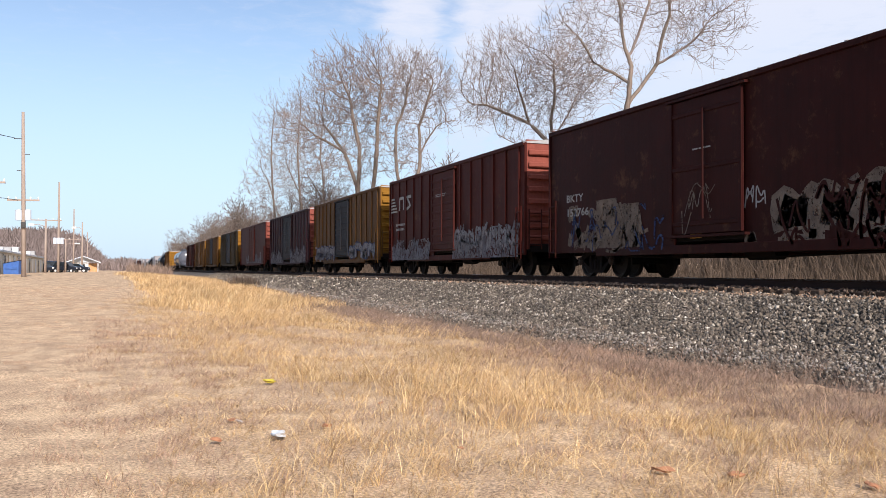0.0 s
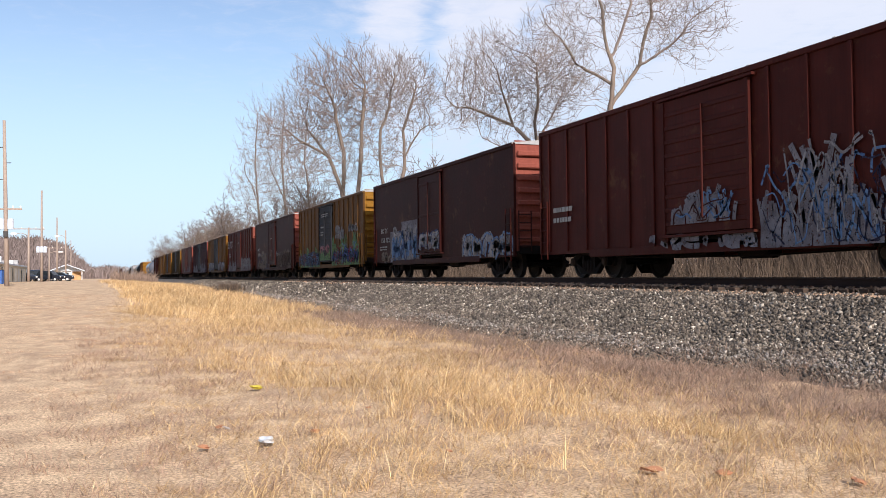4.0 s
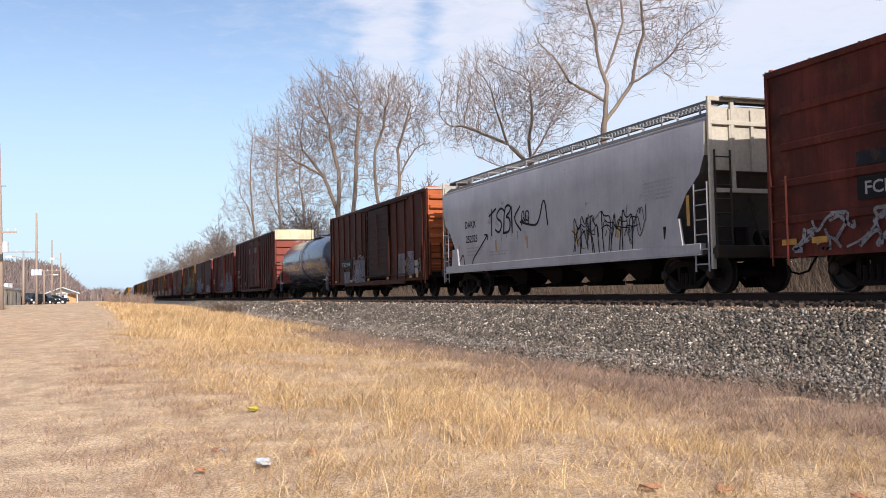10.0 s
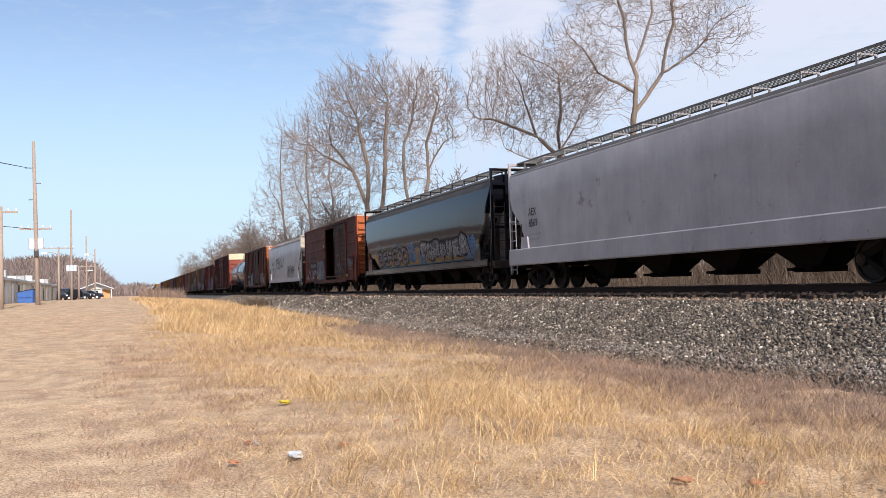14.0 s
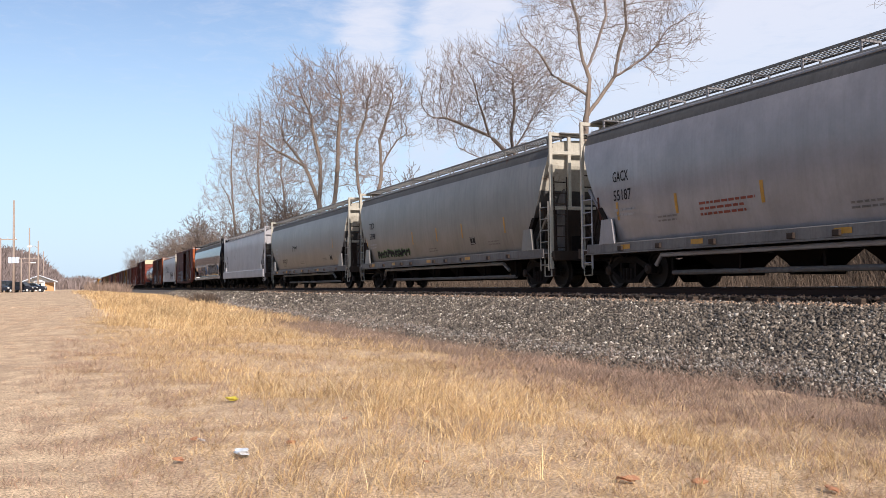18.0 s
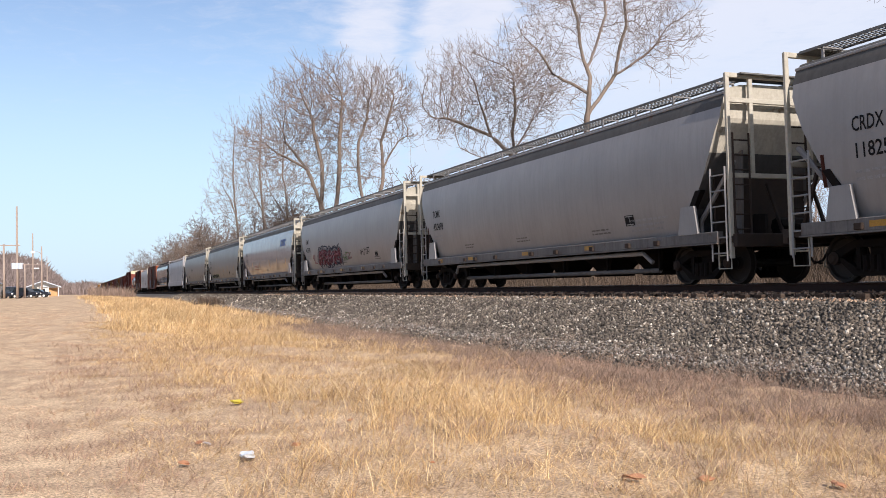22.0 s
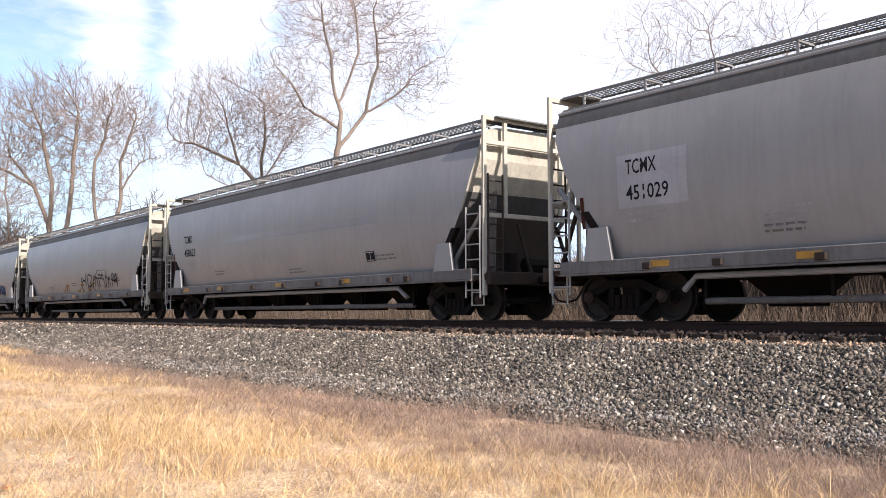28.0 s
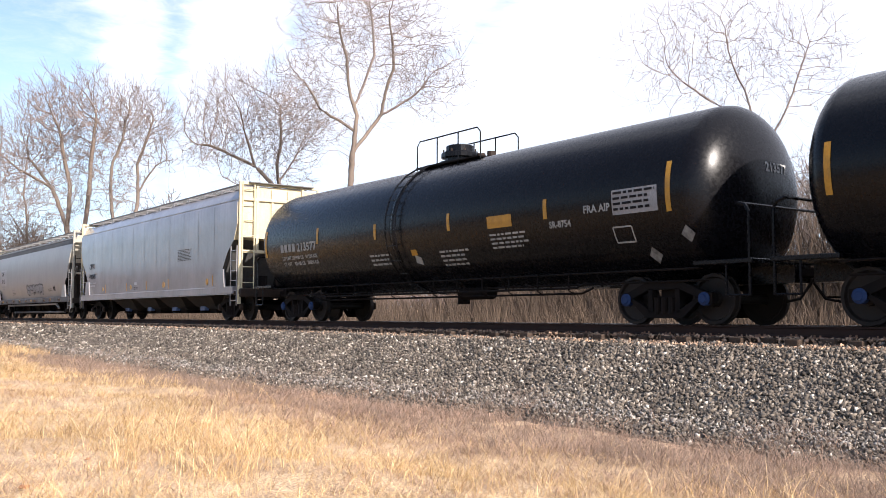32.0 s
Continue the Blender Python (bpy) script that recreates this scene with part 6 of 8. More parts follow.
piece(car, h2, sx, 2, 7.1, 7.8, 2.2, 2.75, black_ink, None, 56, weight=0.12, slant=0.2, jitter=1.4)
# an arrow, a long underline and drips
for pts, w in (([(3.0, 1.05), (3.2, 1.35), (3.5, 1.5), (4.1, 1.85), (4.5, 2.1)], 0.06), ([(4.25, 2.12), (4.55, 2.12), (4.5, 1.92)], 0.06), ([(7.1, 2.35), (7.8, 2.2), (8.4, 2.15), (8.8, 3.1), (9.0, 2.1)], 0.07), ([(0.7, 1.3), (1.1, 1.35), (1.3, 1.6), (1.5, 1.3), (1.9, 1.25), (2.3, 1.6), (2.35, 1.05)], 0.05)):
    bm = bmesh.new()
    ribbon(bm, rounded([(h2 - a, b) for a, b in pts]), w, sx, 0.010)
    part("graffiti_stroke", bm, black_ink, car)
for k in range(6):
    bm = bmesh.new()
    a = 4.8 + 0.42 * k
    ribbon(bm, [(h2 - a, 2.06), (h2 - a, 1.9 - 0.06 * (k % 3))], 0.018, sx, 0.010)
    part("paint_drip", bm, black_ink, car)
piece(car, h2, sx, 6, 10.34, 13.6, 1.0, 2.37, black_ink, None, 52, weight=0.06, jitter=1.8)
piece(car, h2, sx, 5, 10.6, 14.0, 1.5, 2.1, black_ink, None, 53, weight=0.05, jitter=1.8)
scrawl(car, h2, sx, 10.4, 14.2, 1.3, 2.3, black_ink, 54, 8, 0.025)
for a in (1.9, 5.19, 7.57, 10.66, 12.87):
    bar_mark(car, h2 - a, 1.48, 0.10, 0.4, sx, yellow_mark)
fine_print(car, h2 - 2.6, 1.72, 1.6, 3, sx, patch_grey, 0.12)
fine_print(car, h2 - 14.1, 2.72, 1.4, 5, sx, patch_grey, 0.1)
fine_print(car, h2 - 4.6, 1.5, 1.5, 2, sx, patch_grey, 0.1)
bm = bmesh.new()
ribbon(bm, [(h2 - 14.9, 1.46), (h2 - 15.6, 1.46)], 0.30, sx, 0.008)
part("routing_card", bm, black_ink, car)
bar_mark(car, h2 - 15.9, 1.56, 0.12, 0.7, sx, yellow_mark)
# red boxcar with a wide open doorway
car = ride(boxcar(-118.3, -134.2, faded_red, "red boxcar with an open doorway and patchy paint", end_m=MATS["lit_tone_orange"], door_open=-3.2, door_m=door_brown, posts=False, door_c=-0.7, name="boxcar"))
h2 = 7.95
for k in range(4):
    for a, b in ((1.0, 7.6), (-5.7, -7.6)):
        bm = boxes((-1.545, -1.50, *sorted((a, b)), 1.35 + 0.72 * k, 1.52 + 0.72 * k))
        part("side_corrugation", softened(bm, 0.02), faded_red, car)
corr = lambda z: -1.55
patch(car, h2 - 2.3, h2 - 4.5, 1.64, 2.06, corr, black_ink, "lettering_panel", "black panel behind the lettering", 0.004)
for at in (2.3, 3.4):
    patch(car, h2 - at, h2 - at - 0.8, 2.25, 2.5, corr, charcoal, "lettering_panel", "dark painted panel", 0.004)
patch(car, h2 - 4.6, h2 - 7.0, 0.85, 2.1, corr, faint_spray, "graffiti_ground", "rubbed pale sprayed block", 0.003)
lettered(car, h2, corr, "FCRD 3065", 2.46, 1.74, 0.32, 1.75)
patch(car, h2 - 6.45, h2 - 6.8, 2.85, 3.15, wall, white_paint, "routing_card", "white paper card", 0.006)
bm = bmesh.new()
for k in range(3):
    ribbon(bm, [(h2 - 14.2 - 0.3 * k, 1.35), (h2 - 14.2 - 0.3 * k, 1.75)], 0.03, corr, 0.01)
for z in (1.35, 1.55, 1.75):
    ribbon(bm, [(h2 - 14.2, z), (h2 - 14.8, z)], 0.03, corr, 0.01)
part("card_frame", bm, white_paint, car)
smeared(car, h2, corr, 0.6, 6.2, 0.78, 1.5, off_white, 61, 24, 0.1)
scrawl(car, h2, door_x, 10.4, 13.2, 1.2, 2.3, faint_spray, 62, 12, 0.04)
piece(car, h2, corr, 4, 13.6, 15.5, 1.5, 2.1, faint_spray, None, 63, weight=0.2)
for yy in (7.2, 6.4, 4.6, 3.0, -3.8, -5.3, -5.9):
    bar_mark(car, yy, 1.0, 0.4, 0.12, corr, yellow_mark)
# glossy black hopper with two big graffiti pieces
car, sx, h2 = ride(hopper(-136.1, -155.3, gloss_black, "glossy black covered hopper with two silver graffiti pieces", CURVED, 5, False, black=True))
piece(car, h2, sx, "BEHEAD", 2.9, 8.3, 1.26, 2.12, off_white, black_ink, 72, shine=pink_spray, weight=0.22, slant=0.05, jitter=0.2)
scrawl(car, h2, sx, 3.0, 8.4, 1.3, 2.1, charcoal, 75, 5, 0.025)
smeared(car, h2, sx, 2.9, 3.6, 1.25, 1.6, light_blue_spray, 69, 5, 0.12)
smeared(car, h2, sx, 8.5, 9.5, 1.3, 2.2, light_blue_spray, 70, 9, 0.2)
smeared(car, h2, sx, 10.0, 10.8, 1.2, 1.8, light_blue_spray, 71, 10, 0.3)
smeared(car, h2, sx, 15.4, 17.2, 1.2, 2.1, light_blue_spray, 73, 22, 0.34)
piece(car, h2, sx, 7, 10.3, 16.4, 1.2, 2.3, off_white, black_ink, 74, shine=patch_grey, weight=0.38, slant=0.05, jitter=0.5)
scrawl(car, h2, sx, 10.4, 16.2, 1.25, 2.2, charcoal, 76, 18, 0.035)
for at in (3.6, 6.4):
    bm = bmesh.new()
    ribbon(bm, [(h2 - at, 2.12), (h2 - at - 0.18, 2.4), (h2 - at - 0.3, 2.15)], 0.12, sx, 0.006)
    part("graffiti", bm, light_blue_spray, car)
# white hopper
car, sx, h2 = ride(hopper(-156.6, -175.2, hopper_white, "pale grey white covered hopper with a deep sill", SLAB, 4, False, end_lit=hopper_white, deep_sill=True))
lettered(car, h2, sx, "AEX", 1.86, 2.43, 0.36, 0.62, black_ink, bold=0.003)
lettered(car, h2, sx, "8569", 1.86, 2.06, 0.36, 0.70, black_ink, "car_number", bold=0.003)
fine_print(car, h2 - 1.9, 1.8, 0.9, 2, sx, patch_grey, 0.16)
bar_mark(car, h2 - 1.25, 1.3, 0.1, 0.9, sx, orange_brown)


def plastics_hopper(y0, y1, paint_m, label, mark, number, start=2.1, small=3, yellow=(2.6, 5.4, 9.5, 13.2), card=14.6):
    """The long centre-flow hopper that makes up most of the train's tail."""
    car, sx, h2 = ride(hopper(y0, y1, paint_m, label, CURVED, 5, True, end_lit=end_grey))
    if mark:
        lettered(car, h2, sx, mark, start, 2.66, 0.375, 0.70, m=black_ink, bold=0.004)
        lettered(car, h2, sx, number, start, 2.19, 0.375, 0.158 * len(number), m=black_ink, name="car_number", bold=0.004)
    fine_print(car, h2 - start, 1.95, 1.1, 2, sx, patch_grey, 0.13, seed=small)
    for yy in yellow:
        bar_mark(car, h2 - yy, 1.02, 0.42, 0.11, lambda z: -1.565, yellow_mark)
    rng = random.Random(small + int(-y0))
    for k in range(9):   # jacking pads and lugs on the sill
        yy = h2 - 1.6 - (2 * h2 - 3.2) * (k + rng.uniform(0.2, 0.8)) / 9
        part("sill_lug", shared("sill_lug", lambda: mesh_of("sill_lug", softened(boxes((-1.63, -1.555, -0.09, 0.09, 0.93, 1.05)), 0.012), steel_dark)), None, car, at=pose(0, yy, 0))
    for k in range(3):   # faint stencils and scuffs low on the shell
        fine_print(car, h2 - 3.5 - 4.6 * k - rng.uniform(0, 2), 1.45 + rng.uniform(0, 0.25), 0.9, 2, sx, sill_grey, 0.09, seed=small + k)
    bar_mark(car, h2 - 1.15, 1.75, 0.09, 0.6, sx, orange_brown, "rust_streak")
    if card:
        bm = bmesh.new()
        ribbon(bm, [(h2 - card, 1.62), (h2 - card - 0.40, 1.62)], 0.26, sx, 0.008)
        part("routing_card", bm, black_ink, car)
        bm = bmesh.new()
        for a, b, c, d in ((0.04, 1.52, 0.36, 1.52), (0.04, 1.72, 0.36, 1.72), (0.20, 1.52, 0.20, 1.72)):
            ribbon(bm, [(h2 - card - a, b), (h2 - card - c, d)], 0.025, sx, 0.012)
        part("card_print", bm, white_paint, car)
    return car, sx, h2


def stripes(car, sx, h2, at, z=1.8, high=0.45):
    for yy in at:
        bar_mark(car, h2 - yy, z, 0.10, high, sx, yellow_mark)


car, sx, h2 = plastics_hopper(-177.1, -196.2, hopper_tan, "weathered tan grey covered hopper with a small black tag", "", "", card=15.2)
fine_print(car, h2 - 2.0, 2.5, 0.6, 3, sx, patch_grey, 0.26)
piece(car, h2, sx, 2, 6.6, 8.0, 2.2, 2.7, black_ink, None, 80, weight=0.12)
piece(car, h2, sx, 3, 3.6, 5.1, 1.5, 1.9, black_ink, None, 81, weight=0.1)
stripes(car, sx, h2, (16.0,), 2.1, 0.55)
car, sx, h2 = plastics_hopper(-197.7, -216.7, hopper_tan, "brownish grey covered hopper with a green and black tag", "TILX", "57098", start=1.87, card=13.0)
piece(car, h2, sx, 9, 2.6, 6.8, 1.27, 1.7, black_ink, None, 83, halo=green_spray, weight=0.2)
stripes(car, sx, h2, (1.4, 7.4, 10.0, 12.4, 15.8), 1.75, 0.5)
car, sx, h2 = plastics_hopper(-218.0, -236.9, hopper_sheen, "shiny blue grey covered hopper with a blue emblem", "GACX", "55187", start=1.87, card=0)
for k in range(4):   # company emblem as four slanted blue blocks
    a = h2 - 14.8 - 0.4 * k
    bm = bmesh.new()
    for lo, hi, inset in ((2.9, 3.03, 0.0), (3.03, 3.2, 0.08), (3.2, 3.33, 0.0)):
        quad = [(a, lo), (a - 0.33 + inset, lo), (a - 0.33 + inset - (hi - lo) * 0.3, hi), (a - (hi - lo) * 0.3, hi)]
        shift = (lo - 2.9) * 0.3
        bm.faces.new([bm.verts.new((sx(z) - 0.008, y - shift, z)) for y, z in quad])
    part("emblem_block", bm, logo_blue, car, "slanted blue emblem block")
stripes(car, sx, h2, (2.0, 4.4, 7.2, 10.8, 13.4, 16.1), 1.7, 0.45)
fine_print(car, h2 - 5.2, 1.85, 1.8, 3, sx, salmon, 0.12)
car, sx, h2 = plastics_hopper(-238.3, -257.3, hopper_grey, "light grey covered hopper with a dark red graffiti piece", "TCMX", "450578", start=1.72)
piece(car, h2, sx, 4, 4.3, 8.7, 1.12, 2.35, red_spray, off_white, 85, halo=navy_spray, shine=pink_spray, weight=0.36, slant=0.18, jitter=0.6)
scrawl(car, h2, sx, 4.6, 8.6, 1.2, 2.2, navy_spray, 84, 10, 0.04)
piece(car, h2, sx, 3, 12.3, 13.9, 1.6, 2.1, black_ink, None, 86, weight=0.07)
scrawl(car, h2, sx, 3.2, 4.0, 1.5, 2.0, pink_spray, 82, 4, 0.05)
scrawl(car, h2, sx, 9.2, 10.6, 1.5, 1.9, green_spray, 79, 5, 0.05)
scrawl(car, h2, sx, 9.4, 10.8, 1.55, 1.85, pink_spray, 78, 4, 0.05)
car, sx, h2 = plastics_hopper(-258.8, -277.6, hopper_grey, "clean light grey covered hopper", "TCMX", "450498", start=1.72)
fine_print(car, h2 - 14.8, 1.6, 1.6, 3, sx, patch_grey, 0.12)
car, sx, h2 = plastics_hopper(-278.9, -297.6, hopper_grey, "light grey covered hopper with thin purple tags", "CRDX", "11825", start=1.87, card=13.6)
piece(car, h2, sx, 6, 5.0, 8.7, 1.37, 1.8, patch_grey, blue_spray, 87, weight=0.12)
piece(car, h2, sx, 4, 9.6, 11.0, 1.4, 1.7, black_ink, None, 88, weight=0.1)
piece(car, h2, sx, 4, 11.4, 13.0, 1.4, 1.8, blue_spray, None, 89, weight=0.12)
stripes(car, sx, h2, (8.9, 11.2, 13.4), 1.45, 0.45)
car, sx, h2 = plastics_hopper(-299.0, -317.5, hopper_grey, "light grey covered hopper with blue and pink graffiti", "CRDX", "11826", start=1.87, card=0)
smeared(car, h2, sx, 3.2, 7.2, 1.12, 1.4, green_spray, 91, 14, 0.22)
piece(car, h2, sx, 4, 3.2, 7.1, 1.15, 2.1, royal_blue, black_ink, 92, halo=navy_spray, weight=0.42, jitter=0.5, low=(1.66, off_white))
for at, z in ((4.15, 1.5), (6.75, 1.62)):
    bar_mark(car, h2 - at, z, 0.12, 0.34, sx, yellow_mark, "graffiti_streak", 0.016)
scrawl(car, h2, sx, 1.2, 2.6, 1.45, 1.85, red_spray, 90, 7, 0.04)
fine_print(car, h2 - 2.1, 1.6, 0.9, 4, sx, patch_grey, 0.1)
piece(car, h2, sx, 4, 7.2, 10.8, 1.25, 2.15, light_blue_spray, red_spray, 94, halo=pink_spray, shine=off_white, weight=0.36, jitter=0.5)
piece(car, h2, sx, 4, 11.2, 15.2, 1.2, 2.1, blue_spray, off_white, 95, shine=light_blue_spray, weight=0.34)
scrawl(car, h2, sx, 3.3, 15.0, 1.2, 2.0, black_ink, 96, 10, 0.03)
car, sx, h2 = plastics_hopper(-318.9, -337.9, hopper_grey, "light grey covered hopper with black and yellow tags", "", "")
smeared(car, h2, sx, 3.2, 12.0, 1.2, 1.6, lit_tone_yellow, 97, 8, 0.1)
smeared(car, h2, sx, 4.2, 12.0, 1.2, 1.7, patch_grey, 98, 10, 0.1)
piece(car, h2, sx, 6, 10.0, 15.1, 1.3, 2.1, black_ink, None, 99, weight=0.07)
scrawl(car, h2, sx, 10.0, 15.1, 1.3, 2.1, black_ink, 100, 8, 0.03)
car, sx, h2 = plastics_hopper(-339.3, -358.0, hopper_grey, "light grey covered hopper with a repainted band", "TCMX", "450623", card=13.8)
patch(car, h2 - 5.5, h2 - 14.5, 2.44, 2.66, sx, hopper_sheen, lift=0.004)
fine_print(car, h2 - 7.6, 2.05, 1.4, 2, sx, patch_grey, 0.14)
car, sx, h2 = plastics_hopper(-359.6, -378.2, hopper_grey, "light grey covered hopper with a black outlined tag", "TCMX", "451029", start=2.25, yellow=(3.2, 6.0, 7.6, 10.5, 14.6))
patch(car, h2 - 2.05, h2 - 3.6, 2.05, 3.02, sx, hopper_white, label="fresh white patch behind the lettering")
piece(car, h2, sx, 5, 8.7, 12.4, 1.28, 2.03, patch_grey, black_ink, 101, weight=0.24)
bar_mark(car, h2 - 17.05, 1.26, 0.2, 0.46, sx, yellow_mark)
fine_print(car, h2 - 5.0, 1.8, 0.8, 4, sx, patch_grey, 0.1)
# newer slab-sided hopper
car, sx, h2 = ride(hopper(-379.3, -398.0, hopper_sheen, "smooth slab-sided grey hopper with a cream end", SLAB, 4, False, end_lit=cream, fins=11, square_end=True, raise_=0.12))
lettered(car, h2, sx, "CBFX", 1.72, 2.35, 0.33, m=black_ink)
lettered(car, h2, sx, "490045", 1.72, 1.88, 0.33, m=black_ink, name="car_number")
fine_print(car, h2 - 1.75, 1.68, 1.1, 2, sx, patch_grey, 0.13)
stripes(car, sx, h2, (4.27, 7.18, 9.66, 12.13, 16.4), 1.2, 0.36)
fine_print(car, h2 - 13.1, 2.6, 1.4, 8, sx, steel_dark, 0.055)
for yy, r in ((3.85, 0.10), (7.72, 0.10), (11.6, 0.125), (15.9, 0.11)):
    ring = [(h2 - yy + r * math.cos(a * 0.3927), 1.36 + r * math.sin(a * 0.3927)) for a in range(16)]
    part("yellow_disc", plate(bmesh.new(), ring, sx(1.36) - 0.012, sx(1.36) + 0.03), yellow_mark, car, "round yellow label")
bm = bmesh.new()
ribbon(bm, [(h2 - 8.2, 1.5), (h2 - 8.5, 1.5)], 0.1, sx, 0.008)
part("white_label", bm, hopper_white, car, "white paper label")
fine_print(car, h2 - 8.12, 1.34, 0.5, 2, sx, black_ink, 0.07)
# the two black tank cars
for y0, y1 in ((-399.0, -417.3), (-417.65, -435.95)):
    car, sx, h2 = ride(tank_car(y0, y1, tank_black, "glossy black tank car with yellow reflector strips", plat=(0.1, 1.3), band=1.0))
    for k in range(4):  # owner's initials as plain bars, then the car's number
        bm = bmesh.new()
        ribbon(bm, [(h2 - 2.08 - 0.24 * k, 2.16), (h2 - 2.26 - 0.24 * k, 2.16)], 0.23, sx, 0.008)
        part("owner_bar", bm, white_paint, car)
    lettered(car, h2, sx, "213577", 3.1, 2.04, 0.33, 1.15, name="car_number", bold=0.012)
    lettered(car, h2, sx, "LD LMT 200900 LB   91100 KG", 2.1, 1.82, 0.14, 2.1, name="stencil")
    lettered(car, h2, sx, "LT WT    85100 LB   38600 KG", 2.1, 1.65, 0.14, 2.1, name="stencil")
    lettered(car, h2, sx, "SR-8754", 13.74, 1.91, 0.18, name="stencil")
    lettered(car, h2, sx, "FRA AIP", 14.72, 2.12, 0.2, name="stencil")
    for yy, z, hgt in ((1.1, 1.95, 0.8), (4.33, 2.18, 0.45), (7.33, 2.1, 0.40), (10.44, 2.1, 0.40), (13.66, 2.1, 0.40), (16.77, 1.98, 0.89)):
        bar_mark(car, h2 - yy, z, 0.11, hgt, sx, yellow_mark)
    bm = bmesh.new()
    ribbon(bm, [(h2 - 11.83, 2.17), (h2 - 12.63, 2.17)], 0.26, sx, 0.008)
    part("yellow_label", bm, yellow_mark, car)
    bm = bmesh.new()
    ribbon(bm, [(h2 - 8.9, 1.62), (h2 - 8.9, 1.76)], 0.24, sx, 0.008)
    part("yellow_label", bm, yellow_mark, car)
    bm = bmesh.new()
    ribbon(bm, [(h2 - 8.95, 1.42), (h2 - 9.0, 1.6)], 0.24, sx, 0.008)
    part("label", bm, white_paint, car)
    fine_print(car, h2 - 6.9, 1.7, 1.0, 3, sx, white_paint, 0.11)
    fine_print(car, h2 - 9.9, 1.65, 1.1, 4, sx, white_paint, 0.1)
    fine_print(car, h2 - 11.85, 1.9, 1.2, 4, sx, white_paint, 0.09)
    patch(car, h2 - 15.46, h2 - 16.53, 2.02, 2.48, sx, patch_grey, "data_panel")
    fine_print(car, h2 - 15.5, 2.42, 1.0, 4, lambda z: sx(z) - 0.01, black_ink, 0.1)
    for yy, z, m in ((16.0, 1.26, placard_white), (16.9, 1.58, placard_white)):
        bm = bmesh.new()
        c = [(h2 - yy, z), (h2 - yy - 0.15, z + 0.15), (h2 - yy - 0.3, z), (h2 - yy - 0.15, z - 0.15)]
        q = [bm.verts.new((min(sx(b), -1.1) - 0.012, a, b)) for a, b in c]
        bm.faces.new(q)
        part("hazard_placard", bm, m, car, "diamond placard")
    bm = bmesh.new()
    for a, b, c_, d in ((15.4, 1.52, 15.85, 1.52), (15.4, 1.8, 15.85, 1.8), (15.4, 1.52, 15.4, 1.8), (15.85, 1.52, 15.85, 1.8)):
        ribbon(bm, [(h2 - a, b), (h2 - c_, d)], 0.03, sx, 0.008)
    part("route_frame", bm, white_paint, car)
    bm = bmesh.new()
    vs, fs = letters("213577", 0.24, 0.008)
    rr, head, tl = 1.64, 0.70, h2 - 0.60
    m_ = []
    for a_, b_, _ in vs:
        x, z = a_ - 0.1, 0.35 + b_
        m_.append(bm.verts.new((x, -(tl - head) - head * math.sqrt(max(0, 1 - (x * x + z * z) / rr**2)) - 0.008, 2.37 + z)))
    for f in fs:
        bm.faces.new([m_[k] for k in f])
    part("end_number", bm, white_paint, car)

